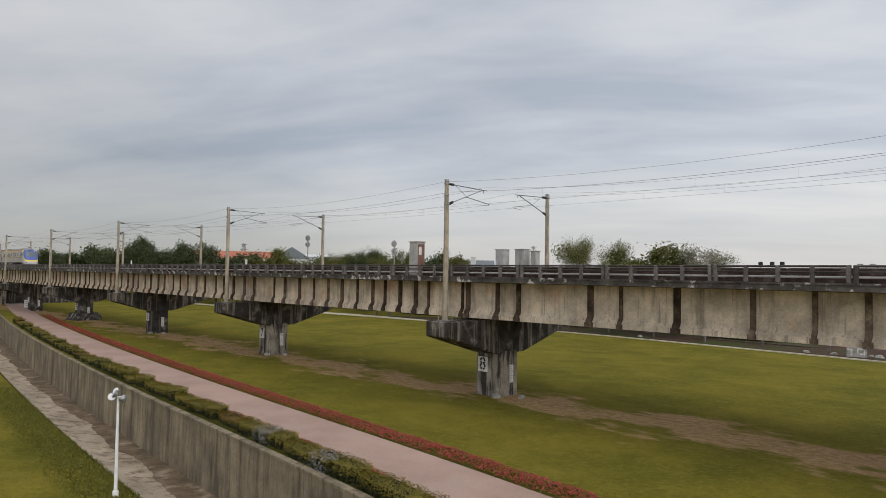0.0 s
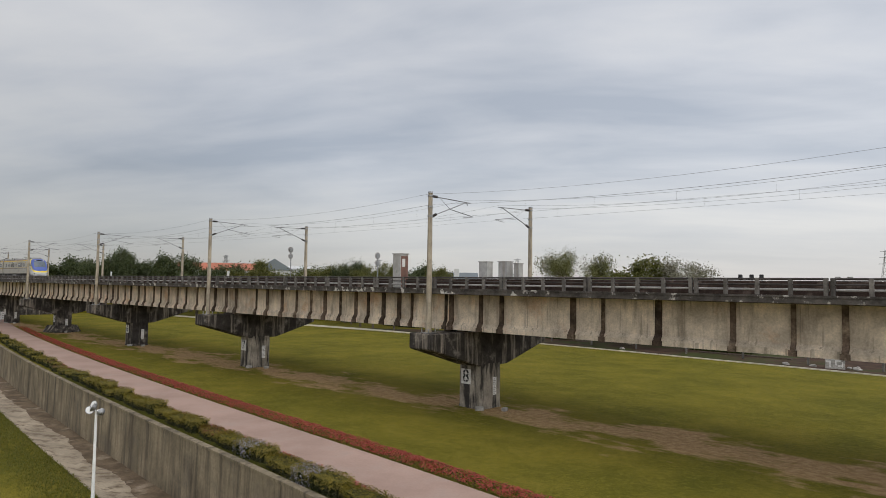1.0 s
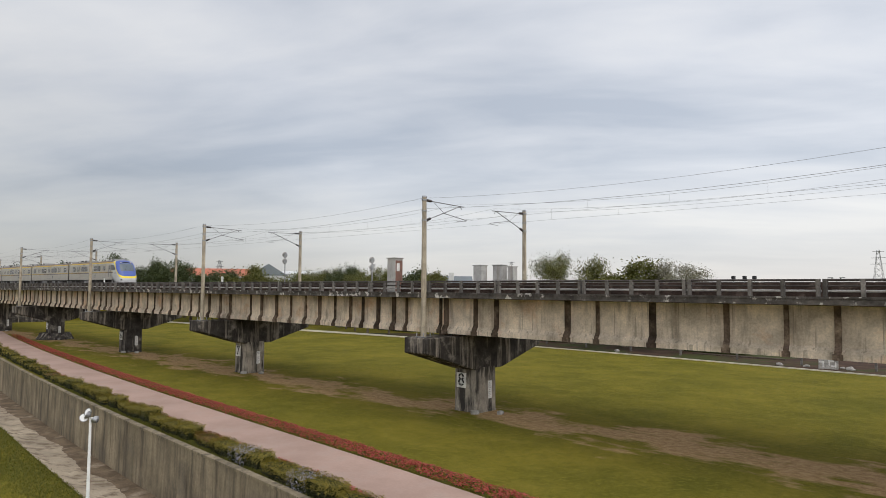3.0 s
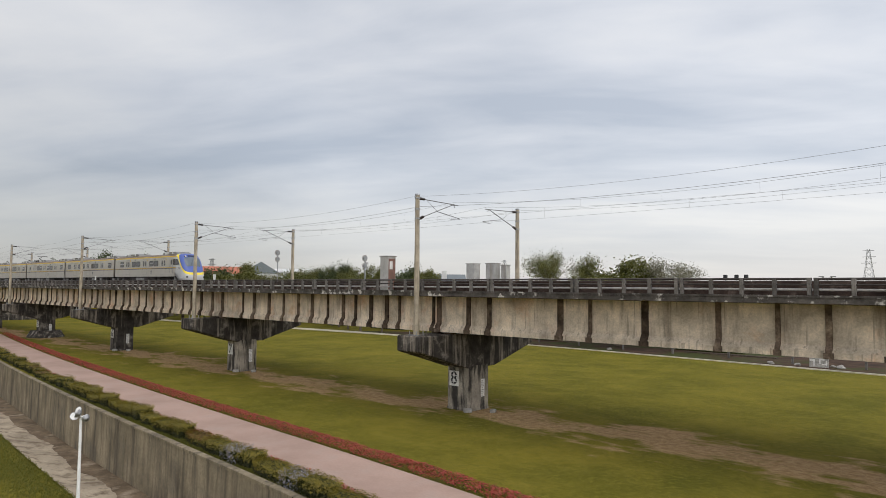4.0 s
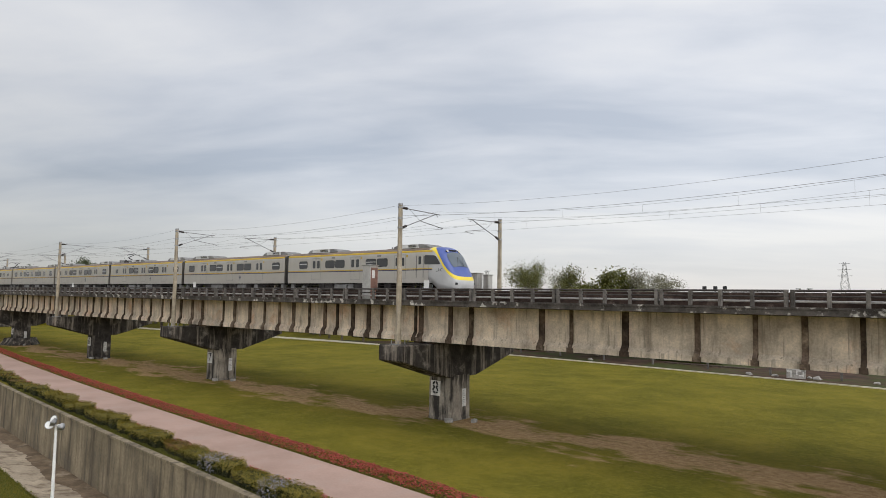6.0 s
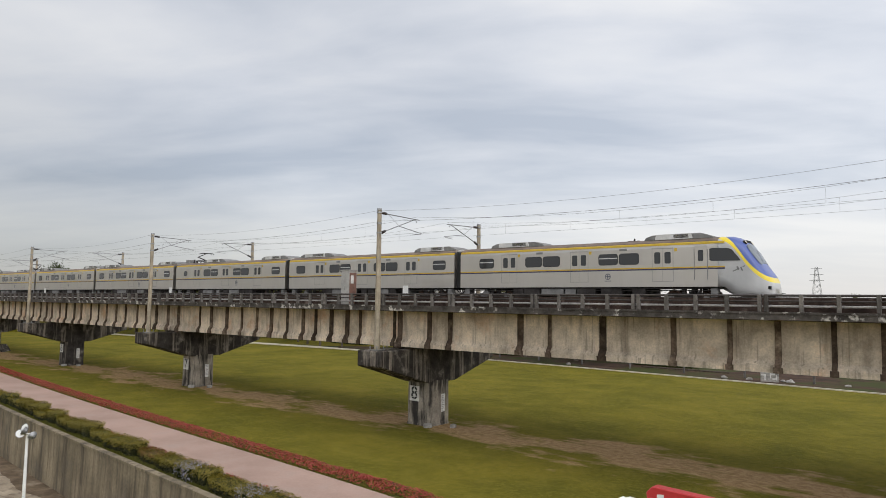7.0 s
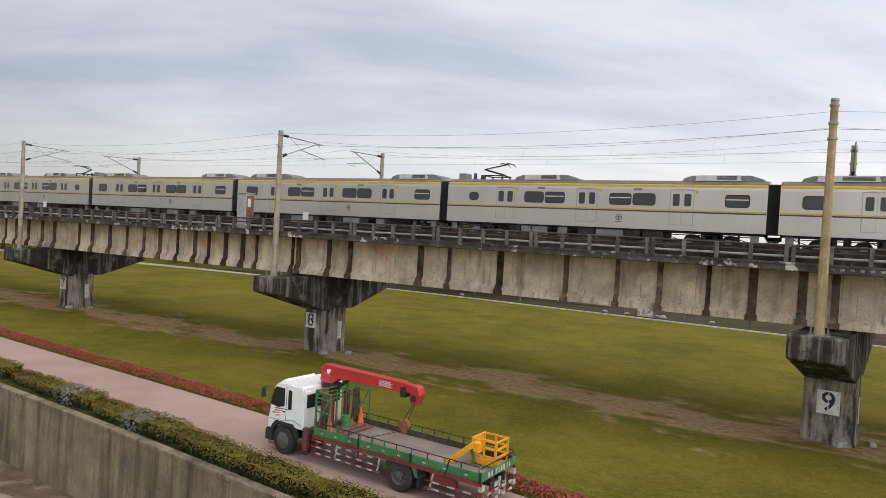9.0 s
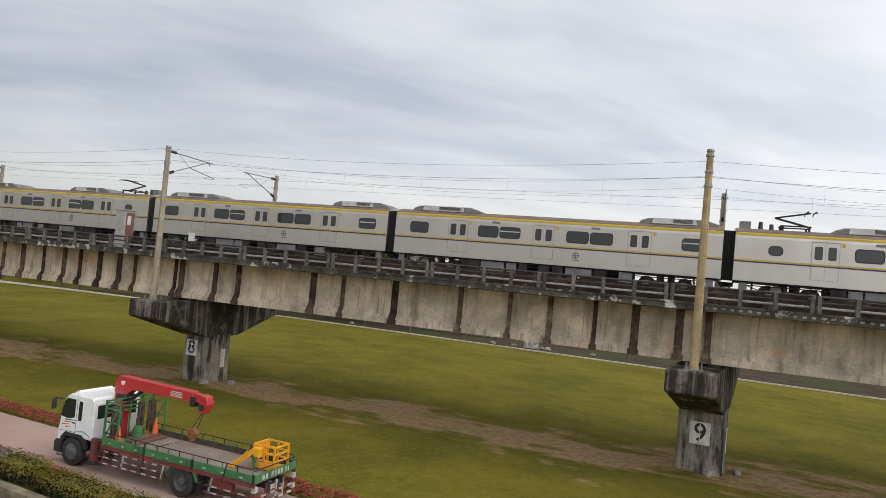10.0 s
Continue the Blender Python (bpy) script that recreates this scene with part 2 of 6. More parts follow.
BALLAST = mat("dark_track_ballast", (0.075, 0.055, 0.045), 1.0, var=0.5, scale=4, fine=14, bump=0.8)
RAILSTEEL = mat("rusty_rail_steel", (0.12, 0.07, 0.05), 0.55, 0.5, var=0.35, scale=3, fine=30)
MAST = mat("weathered_mast_concrete", (0.37, 0.315, 0.235), 0.9, var=0.25, scale=1.2, fine=14, streak=(0.14, 0.11, 0.085), streak_amount=0.6, stretch=(6, 6, 0.25))
MASTYELLOW = mat("ochre_mast_concrete", (0.40, 0.305, 0.165), 0.9, var=0.28, scale=1.4, fine=14, streak=(0.2, 0.17, 0.13), streak_amount=0.6, stretch=(6, 6, 0.3))
GALV = mat("galvanised_steel", (0.3, 0.3, 0.3), 0.5, 0.8, var=0.25, scale=4, fine=25, bump=0.05)
INSUL = mat("brown_insulator", (0.03, 0.02, 0.018), 0.35, var=0.2, scale=6)
WIRE = mat("contact_wire", (0.12, 0.11, 0.105), 0.6, 0.6, var=0.1, bump=0)
PATHPINK = mat("pink_paving", (0.385, 0.265, 0.215), 0.9, var=0.14, scale=0.25, fine=9, patch=(0.36, 0.27, 0.225), patch_scale=0.5, patch_cut=(0.5, 0.75), bump=0.1)
WALLC = mat("stained_channel_wall_concrete", (0.24, 0.195, 0.13), 0.92, var=0.3, scale=0.35, fine=7, streak=(0.06, 0.05, 0.038), streak_amount=0.85,
            stretch=(1.3, 1.3, 0.11), streak_cut=(0.45, 0.66), patch=(0.16, 0.135, 0.10), patch_scale=0.5, patch_cut=(0.52, 0.74), hair=0.35)
CHANNEL = mat("silted_channel_concrete", (0.36, 0.295, 0.215), 0.9, var=0.25, scale=0.35, fine=6, patch=(0.15, 0.11, 0.075), patch_scale=1.1, patch_cut=(0.50, 0.66))
SILT = mat("brown_channel_silt", (0.145, 0.105, 0.068), 0.95, var=0.35, scale=0.8, fine=7, patch=(0.30, 0.24, 0.175), patch_scale=0.6, patch_cut=(0.54, 0.68))
WHITEPAINT = mat("white_paint", (0.75, 0.74, 0.71), 0.6, var=0.1, scale=2, fine=15, bump=0.05)
SIGNWHITE = mat("weathered_white_plate", (0.6, 0.58, 0.54), 0.7, var=0.2, scale=3, fine=14)
BLACKPAINT = mat("black_paint", (0.02, 0.02, 0.02), 0.7, var=0.2)
KERBSTONE = mat("pale_kerb", (0.52, 0.47, 0.37), 0.9, var=0.2, scale=0.5)
STUB = mat("pale_edge_stub_concrete", (0.30, 0.28, 0.25), 0.95, var=0.4, scale=3, fine=12, random_tint=0.5)
STONE = mat("grey_rubble", (0.32, 0.30, 0.27), 0.95, var=0.35, scale=2, fine=9)
HUT = mat("grey_cabinet_paint", (0.40, 0.385, 0.36), 0.7, var=0.2, scale=1.2, fine=10, streak=(0.22, 0.16, 0.12), streak_amount=0.5)
RUSTDOOR = mat("rusty_brown_door", (0.17, 0.085, 0.06), 0.8, var=0.3, scale=2)
BALLASTWALL = mat("rust_browned_concrete", (0.05, 0.034, 0.027), 0.95, var=0.45, scale=1.6, fine=9, patch=(0.16, 0.12, 0.10), patch_scale=1.2, patch_cut=(0.55, 0.7))
EARTH = mat("dark_bare_earth", (0.062, 0.036, 0.023), 1.0, var=0.4, scale=0.4, fine=5, patch=(0.045, 0.050, 0.012), patch_scale=0.12, patch_cut=(0.46, 0.58))


# ---- building helpers ----
def box(bm, x0, x1, y0, y1, z0, z1, m=None):
    v = [bm.verts.new((x, y, z) if m is None else m @ Vector((x, y, z))) for x in (x0, x1) for y in (y0, y1) for z in (z0, z1)]
    for a in ((0, 1, 3, 2), (4, 6, 7, 5), (0, 4, 5, 1), (2, 3, 7, 6), (0, 2, 6, 4), (1, 5, 7, 3)):
        bm.faces.new([v[i] for i in a])
    return v


def bevelled(bm, width, segments=1):
    bmesh.ops.bevel(bm, geom=bm.edges[:], offset=width, segments=segments, affect="EDGES", clamp_overlap=True)
    return bm


def tube(bm, a, b, r, n=8, r2=None):
    """A closed tapering tube from a to b."""
    a, b = Vector(a), Vector(b)
    q = (b - a).to_track_quat("Z", "Y").to_matrix()
    r2 = r if r2 is None else r2
    rings = [[bm.verts.new(p + q @ Vector((rr * math.cos(2 * math.pi * k / n), rr * math.sin(2 * math.pi * k / n), 0))) for k in range(n)] for p, rr in ((a, r), (b, r2))]
    for k in range(n):
        bm.faces.new((rings[0][k], rings[0][(k + 1) % n], rings[1][(k + 1) % n], rings[1][k]))
    bm.faces.new(rings[0][::-1]); bm.faces.new(rings[1])


def prism(bm, outline, lo, hi, axis="y", m=None):
    """Extrudes a closed outline between lo and hi along an axis. The outline's pairs are the two other axes in order."""
    def at(p, d):
        v = {"x": (d, p[0], p[1]), "y": (p[0], d, p[1]), "z": (p[0], p[1], d)}[axis]
        return m @ Vector(v) if m else Vector(v)
    a, b = [bm.verts.new(at(p, lo)) for p in outline], [bm.verts.new(at(p, hi)) for p in outline]
    k = len(outline)
    for i in range(k):
        bm.faces.new((a[i], a[(i + 1) % k], b[(i + 1) % k], b[i]))
    bm.faces.new(a[::-1]); bm.faces.new(b)


def mesh_of(name, bm, material, smooth=False):
    bmesh.ops.recalc_face_normals(bm, faces=bm.faces[:])
    me = bpy.data.meshes.new(name)
    bm.to_mesh(me); bm.free()
    for mt in material if isinstance(material, (list, tuple)) else [material]:
        me.materials.append(mt)
    if smooth:
        me.shade_smooth()
    return me


def part(name, bm, material, parent=None, label="", smooth=False):
    ob = new(name, bm if isinstance(bm, bpy.types.Mesh) else mesh_of(name, bm, material, smooth))
    ob.parent = parent
    if label:
        ob["label"] = label
    return ob


def piece(name, me, parent, m):
    ob = new(name, me)
    ob.parent = parent
    ob.matrix_basis = m
    return ob


def empty(name, label, category, m=None, group="", kind=""):
    ob = new(name)
    ob.empty_display_size = 0.3
    if m is not None:
        ob.matrix_basis = m
    return tagged(ob, label, category, group, kind)


def structure(name, bm, material, label, smooth=False):
    return tagged(part(name, bm, material, None, "", smooth), label, "", "", "structure")


def C(x):
    """The far edge of the pink path."""
    x = max(-160.0, min(120.0, x))
    if x < 0:
        return -9.2 - 0.062 * x + 0.0004 * x * x
    return -9.2 - 0.062 * x - 0.0012 * x * x if x < 30 else -12.14 - 0.134 * (x - 30)


def along(x0, x1, step):
    k = max(1, round((x1 - x0) / step))
    return [x0 + (x1 - x0) * i / k for i in range(k + 1)]


def sheet(bm, xs, offsets):
    """A strip that follows the path's line: offsets are pairs of distance from it and height."""
    rows = [[bm.verts.new((x, C(x) + o, z)) for o, z in offsets] for x in xs]
    for a, b in zip(rows, rows[1:]):
        for i in range(len(offsets) - 1):
            bm.faces.new((a[i], b[i], b[i + 1], a[i + 1]))


# ---- ground ----
def make_ground():
    xs = [-2500, -900, -400, -250] + along(-160, 120, 5) + [250, 500, 1500]
    bm = bmesh.new()
    sheet(bm, xs, [(-900, -2.2), (-80, -2.3), (-22, -2.45), (-15, -2.6), (-11.6, -2.8), (-10.25, -3.05), (-9.9, -3.72), (-6.2, -3.8), (-6.15, -0.06), (-5.6, 0.0), (-3.6, -0.02), (0, -0.02), (1.5, 0.02), (4, 0),
                   (12, 0), (30, 0), (74, 0), (84, -0.2), (200, -0.4), (3500, -1)])
    structure("ground", bm, GRASS, "mown park grass with yellow patches and a worn earth strip")
    bm = bmesh.new()
    sheet(bm, along(-160, 120, 4), [(-3.75, 0.0), (-3.7, 0.03), (-0.03, 0.03), (0.02, 0.0)])
    structure("path", bm, PATHPINK, "smooth pink paved riverside path with pale worn patches")
    bm = bmesh.new()
    sheet(bm, along(-160, 120, 4), [(-10.2, -2.98), (-9.2, -3.3), (-7.6, -3.48), (-6.35, -3.52)])
    structure("channel_floor", bm, CHANNEL, "silted concrete drainage channel floor with dark damp stains")
    # silt washed along the foot of the channel wall, with a ragged edge
    bm = bmesh.new()
    rows = []
    for x in along(-120, 40, 0.25):
        e = -7.95 + 0.7 * noise.noise(Vector((x * 0.17, 4.3, 0.2))) + 0.3 * noise.noise(Vector((x * 0.55, 9.4, 0.7))) + 0.16 * noise.noise(Vector((x * 1.7, 2.4, 0.1)))
        zf = -3.48 + 0.0 if e > -7.6 else -3.48 + 0.18 * (-7.6 - e) / 1.6
        rows.append([bm.verts.new((x, C(x) + o, z)) for o, z in ((e, zf + 0.006), (e + 0.25, zf + 0.035), (-7.2, -3.44), (-6.36, -3.42))])
    for p, q in zip(rows, rows[1:]):
        for i in range(3):
            bm.faces.new((p[i], q[i], q[i + 1], p[i + 1]))
    structure("channel_silt", bm, SILT, "brown silt washed along the foot of the channel wall")
    # kerb line on the far side of the field, which bends nearer where it becomes a path, and the bare track behind it
    def far_line(x):
        return float(np.interp(x, (-260, -131, -95, -64, -42, -22, 5, 17, 50, 400), (30, 44.3, 48.6, 51.8, 53.4, 53.6, 51.8, 51.0, 48.6, 24)))
    def band(w0, w1, z):
        bm = bmesh.new()
        rows = []
        for x in along(-260, 400, 6):
            y = sum(far_line(x + d) for d in (-9, -4, 0, 4, 9)) / 5
            rows.append([bm.verts.new((x, y + w, h)) for w, h in ((w0(x), -0.1), (w0(x), z), (w1(x), z), (w1(x), -0.1))])
        for p, q in zip(rows, rows[1:]):
            for i in range(3):
                bm.faces.new((p[i], q[i], q[i + 1], p[i + 1]))
        bm.faces.new(rows[0]); bm.faces.new(rows[-1][::-1])
        return bm
    wide = lambda x: float(np.interp(x, (-70, -50, 400), (2.4, 0.34, 0.34)))
    structure("kerb", band(lambda x: 0.0, wide, 0.13), KERBSTONE, "pale low kerb along the far edge of the field")
    structure("far_track", band(lambda x: wide(x) + 0.02, lambda x: float(np.interp(x, (-75, -45, 400), (2.6, 20.0, 20.0))), 0.03), EARTH, "bare dark earth track behind the pale kerb")


def make_channel_wall():
    wall = empty("channel_wall", "grey concrete retaining wall with long dark vertical stains", "wall", kind="structure")
    # cast panels, side by side with open joints
    xs = along(-160, 120, 2.4)
    for a, b in zip(xs, xs[1:]):
        x0, x1 = a + 0.012, b - 0.012
        bm = bmesh.new()
        lo, hi = (C(x0) - 6.42, C(x0) - 6.12), (C(x1) - 6.42, C(x1) - 6.12)
        j = random.uniform(-0.012, 0.012)
        v = [bm.verts.new((x, y + j, z)) for x, (y, y2) in ((x0, lo), (x1, hi)) for y, z in ((y - 0.1, -3.9), (y, 0.06), (y2, 0.06), (y2, -3.9))]
        for f in ((0, 1, 2, 3), (7, 6, 5, 4), (0, 4, 5, 1), (1, 5, 6, 2), (2, 6, 7, 3), (3, 7, 4, 0)):
            bm.faces.new([v[i] for i in f])
        part("panel", bm, WALLC, wall)
    bm = bmesh.new()
    for a, b in zip(xs, xs[1:]):
        v = [bm.verts.new((x, C(x) + o, z)) for x in (a, b) for o, z in ((-6.47, 0.06), (-6.47, 0.2), (-6.07, 0.2), (-6.07, 0.06))]
        for f in ((0, 4, 5, 1), (1, 5, 6, 2), (2, 6, 7, 3)):
            bm.faces.new([v[i] for i in f])
    part("coping", bm, WALLC, wall)


# ---- viaduct ----
PIERS = {4: -126.5, 5: -95.3, 6: -63.6, 7: -32.15, 8: -0.15, 9: 32.3, 10: 64.6}
FAR_PIERS = [-158, -190, -222, -254]
DECK_TOP, FACE, EDGE = 8.72, 2.55, 0.2
SKEW = {PIERS[9]: -7.0, PIERS[10]: -7.0}
NUMERALS = {5: "5", 6: "6", 7: "7", 8: "8", 9: "9"}


def text_mesh(name, body, size, material, depth=0.004, offset=0.0):
    cu = bpy.data.curves.new(name, "FONT")
    cu.body, cu.size, cu.extrude, cu.align_x, cu.align_y = body, size, depth, "CENTER", "CENTER"
    cu.offset = offset
    ob = bpy.data.objects.new(name, cu)
    me = bpy.data.meshes.new_from_object(ob)
    bpy.data.objects.remove(ob); bpy.data.curves.remove(cu)
    me.materials.clear(); me.materials.append(material)
    return me


def make_pier(x, number):
    pier = empty("viaduct_pier", "weathered concrete hammerhead pier with black rain streaks" + (f" and painted number {number}" if number else ""), "bridge pier", pose(x, 0, 0, 0, 0, SKEW.get(x, 0)), group="piers of the viaduct")
    bm = bmesh.new()
    # column with broad chamfered corners on a low footing collar
    def ring(w, d, c, z):
        y0, y1 = 5.62 - d, 5.62 + d
        return [bm.verts.new(p) for p in ((-w + c, y0, z), (w - c, y0, z), (w, y0 + c, z), (w, y1 - c, z), (w - c, y1, z), (-w + c, y1, z), (-w, y1 - c, z), (-w, y0 + c, z))]
    rings = [ring(1.2, 1.19, 0.2, -0.5), ring(1.2, 1.19, 0.2, 0.1), ring(1.16, 1.15, 0.17, 0.18), ring(1.14, 1.15, 0.17, 3.3)]
    for a, b in zip(rings, rings[1:]):
        for i in range(8):
            bm.faces.new((a[i], a[(i + 1) % 8], b[(i + 1) % 8], b[i]))
    bm.faces.new(rings[0][::-1]); bm.faces.new(rings[-1])
    # far columns use the darker concrete: deck shade held in their colour
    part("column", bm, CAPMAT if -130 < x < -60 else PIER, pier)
    bm = bmesh.new()
    prism(bm, [(-0.75, 5.7), (12.45, 5.7), (12.45, 4.62), (7.45, 3.15), (4.25, 3.15), (-0.75, 4.62)], -1.14, 1.14, "x")
    bevelled(bm, 0.07)
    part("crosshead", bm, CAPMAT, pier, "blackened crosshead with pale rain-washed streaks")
    for y in (2.9, 5.0, 6.8, 8.8):
        for s in (-0.62, 0.62):
            bm = bmesh.new()
            box(bm, s - 0.28, s + 0.28, y - 0.3, y + 0.3, 5.69, 5.86)
            part("bearing", bm, RIB, pier)
    if number:
        zc = 2.02 if number == "9" else 2.28
        bm = bmesh.new()
        box(bm, -0.82, 0.1, 4.425, 4.468, zc - 0.55, zc + 0.55) if number != "9" else box(bm, -0.5, 0.5, 4.425, 4.468, zc - 0.58, zc + 0.58)
        plate = part("number_plate", bm, SIGNWHITE, pier, "white painted plate")
        xc = 0.0 if number == "9" else -0.36
        if number in NUMERALS.values():
            d = part("numeral", text_mesh("numeral", number, 1.3, BLACKPAINT, offset=0.012), None, plate, "black stencilled numeral")
            d.matrix_basis = pose(xc, 4.419, zc, 90, 0, 0)
            for w, h, z in ((0.022, 0.5, 0.0),) + (((0.4, 0.02, 0.23), (0.4, 0.02, -0.23)) if number == "8" else ()):
                bm = bmesh.new(); box(bm, xc - w, xc + w, 4.408, 4.413, zc + z - h, zc + z + h); part("stencil_bridge", bm, SIGNWHITE, plate)
        bm = bmesh.new()
        box(bm, 1.13, 1.172, 5.75, 6.15, 0.95, 2.25)
        gauge = part("height_gauge", bm, SIGNWHITE, pier, "narrow white gauge board")
        for k in range(9):
            bm = bmesh.new(); box(bm, 1.172, 1.177, 5.79, 5.79 + (0.3 if k % 2 else 0.2), 1.03 + k * 0.135, 1.075 + k * 0.135); part("gauge_mark", bm, STONE, gauge)
        for dx, dy, s in ((1.15, 4.25, 0.3), (2.5, 5.5, 0.26)):
            bm = bmesh.new()
            box(bm, dx - s, dx + s, dy - s * 0.6, dy + s * 0.6, -0.1, s * 0.9, Matrix.Translation((dx, dy, 0)) @ pose(0, 0, 0, 0, 0, 40 * dx) @ Matrix.Translation((-dx, -dy, 0)))
            bevelled(bm, 0.04)
            tagged(part("rubble_block", bm, STONE), "broken grey concrete block lying by a pier foot", "rubble", "blocks by the piers").matrix_basis = pose(x, 0, 0)
    return pier


RIBS = {8: [-0.9, -0.35, 2.45, 4.3, 9.95, 12.05, 15.55, 19.65, 22.55, 24.8, 27.2, 29.25, 31.4],
        7: [-31.0, -27.0, -25.0, -22.4, -20.0, -17.7, -15.6, -13.4, -11.3, -9.7, -7.8, -5.95, -4.5],
        9: [32.75, 48.0, 51.0, 54.6, 58.0, 61.0]}


def make_girders():
    names = sorted(PIERS)
    spans = [(PIERS[a], PIERS[b], a) for a, b in zip(names, names[1:])]
    far = [PIERS[4]] + FAR_PIERS
    spans += [(b, a, 0) for a, b in zip(far, far[1:])] + [(PIERS[10], 97, 0), (97, 130, 0)]
    rib_outline = [(FACE - 0.3, 5.83), (FACE + 0.02, 5.83), (FACE + 0.02, 8.38), (FACE - 0.1, 8.38), (FACE - 0.1, 6.5), (FACE - 0.3, 6.24)]
    rib_meshes = []
    bm = bmesh.new(); box(bm, -0.085, 0.085, -0.02, 0.03, -0.06, 0.06); bevelled(bm, 0.015); stub = mesh_of("edge_stub", bm, STUB)
    for w in (0.11, 0.14, 0.17, 0.2):
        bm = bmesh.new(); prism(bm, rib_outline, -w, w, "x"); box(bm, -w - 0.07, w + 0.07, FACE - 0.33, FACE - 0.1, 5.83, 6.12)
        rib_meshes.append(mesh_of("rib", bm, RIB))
    for x0, x1, k in spans:
        g = empty("viaduct_span", "long stained beige concrete girder span with dark vertical ribs", "bridge span", group="spans of the viaduct")
        a, b = x0 + 0.04, x1 - 0.04
        for y, s in ((FACE, 1), (9.15, -1)):
            bm = bmesh.new()
            # bulb-tee beam: bottom flange, web and top flange
            o = [(y - 0.2 * s, 5.84), (y + 0.75 * s, 5.84), (y + 0.75 * s, 6.2), (y + 0.4 * s, 6.5), (y + 0.4 * s, 8.38), (y, 8.38), (y, 6.42), (y - 0.2 * s, 6.12)]
            prism(bm, o, a, b, "x")
            part("girder", bm, FASCIA, g)
        for y in (5.0, 6.8):
            bm = bmesh.new(); box(bm, a, b, y - 0.35, y + 0.35, 5.84, 8.38); part("inner_girder", bm, FASCIA, g)
        bm = bmesh.new()
        prism(bm, [(EDGE, 8.45), (EDGE, 8.72), (11.7 - EDGE, 8.72), (11.7 - EDGE, 8.45), (9.3, 8.37), (2.4, 8.37)], a, b, "x")
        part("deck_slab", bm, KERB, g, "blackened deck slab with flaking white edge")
        bm = bmesh.new()
        box(bm, a, b, EDGE - 0.05, EDGE + 0.32, 8.724, 8.82)
        box(bm, a, b, 11.38 - EDGE, 11.75 - EDGE, 8.724, 8.82)
        part("edge_kerb", bm, KERB, g)
        xs = RIBS.get(k) or [x0 + 0.9 + i * (x1 - x0 - 1.8) / 13 + (random.uniform(-0.3, 0.3) if 0 < i < 13 else 0) for i in range(14)]
        for x in xs:
            piece("rib", random.choice(rib_meshes), g, pose(x + 0.08, 0, 0))
        # pale formwork stubs along the flaking deck edge
        if k == 9:
            for i in range(36):
                x = a + 0.3 + i * 0.37
                piece("edge_stub", stub, g, pose(x, EDGE - 0.012, 8.615 + random.uniform(-0.015, 0.015), 0, random.uniform(-12, 12), 0))
    return spans


def make_parapet():
    """Concrete posts with three tubes; panels of four bays end in a pair of posts."""
    bm = bmesh.new(); box(bm, -0.085, 0.085, -0.1, 0.1, 0, 0.79); bevelled(bm, 0.015)
    post = mesh_of("post", bm, POST)
    for near, y in ((True, EDGE + 0.14), (False, 11.56 - EDGE)):
        for k in range(-22 if near else -12, 15 if near else 8):
            x0, x1 = 6.19 * k + 0.14, 6.19 * (k + 1) - 0.14
            p = empty("parapet_panel", "grey concrete posts with dark rusty tubes along the deck edge", "railing", pose(0, 0, 0), group="parapet panels")
            for i in range(5):
                piece("post", post, p, pose(x0 + (x1 - x0) * i / 4, y, 8.815, 0, random.uniform(-0.8, 0.8), 0))
            for z, r in ((9.57, 0.055), (9.31, 0.04)):
                bm = bmesh.new(); tube(bm, (x0 - 0.1, y, z), (x1 + 0.1, y, z), r); part("tube", bm, RAILTUBE, p)
            bm = bmesh.new(); tube(bm, (x0 - 0.1, y + 0.16, 9.08), (x1 + 0.1, y + 0.16, 9.08), 0.055); part("cable_duct", bm, CABLETUBE, p, "pale grey cable duct")


def make_ballast_walls():
    for y, name in ((1.55, "ballast_wall_near"), (10.15, "ballast_wall_far")):
        bm = bmesh.new()
        box(bm, -290, 130, y - 0.1, y + 0.1, 8.724, 9.47)
        structure(name, bm, BALLASTWALL, "rust-browned low concrete wall that holds the ballast")


def make_track(y, name):
    t = empty(name, "railway track with rusty rails on dark ballast", "railway track", kind="structure")
    bm = bmesh.new()
    prism(bm, [(y - 1.9, 8.724), (y + 1.9, 8.724), (y + 1.45, 9.0), (y - 1.45, 9.0)], -290, 130, "x")
    part("ballast", bm, BALLAST, t)
    for s in (-0.5335, 0.5335):
        bm = bmesh.new()
        prism(bm, [(y + s - 0.06, 9.0), (y + s + 0.06, 9.0), (y + s + 0.015, 9.03), (y + s + 0.035, 9.13), (y + s + 0.03, 9.16), (y + s - 0.03, 9.16), (y + s - 0.035, 9.13), (y + s - 0.015, 9.03)], -290, 130, "x")
        part("rail", bm, RAILSTEEL, t)
    bm = bmesh.new(); box(bm, -0.1, 0.1, y - 1.05, y + 1.05, 8.94, 9.035)
    sleeper = mesh_of("sleeper", bm, POST)
    for i in range(120):
        piece("sleeper", sleeper, t, pose(-32 + i * 0.65, 0, 0))


make_ground()
make_channel_wall()
for k, x in PIERS.items():
    make_pier(x, str(k) if k < 10 else "")
for x in FAR_PIERS + [97, 130]:
    make_pier(x, "")
make_girders()
make_parapet()
make_ballast_walls()
make_track(3.9, "track_1")
make_track(7.85, "track_2")


# ---- masts and overhead line ----
NEAR_Y, FAR_Y, TRACKS = 0.04, 11.86, (3.9, 7.85)


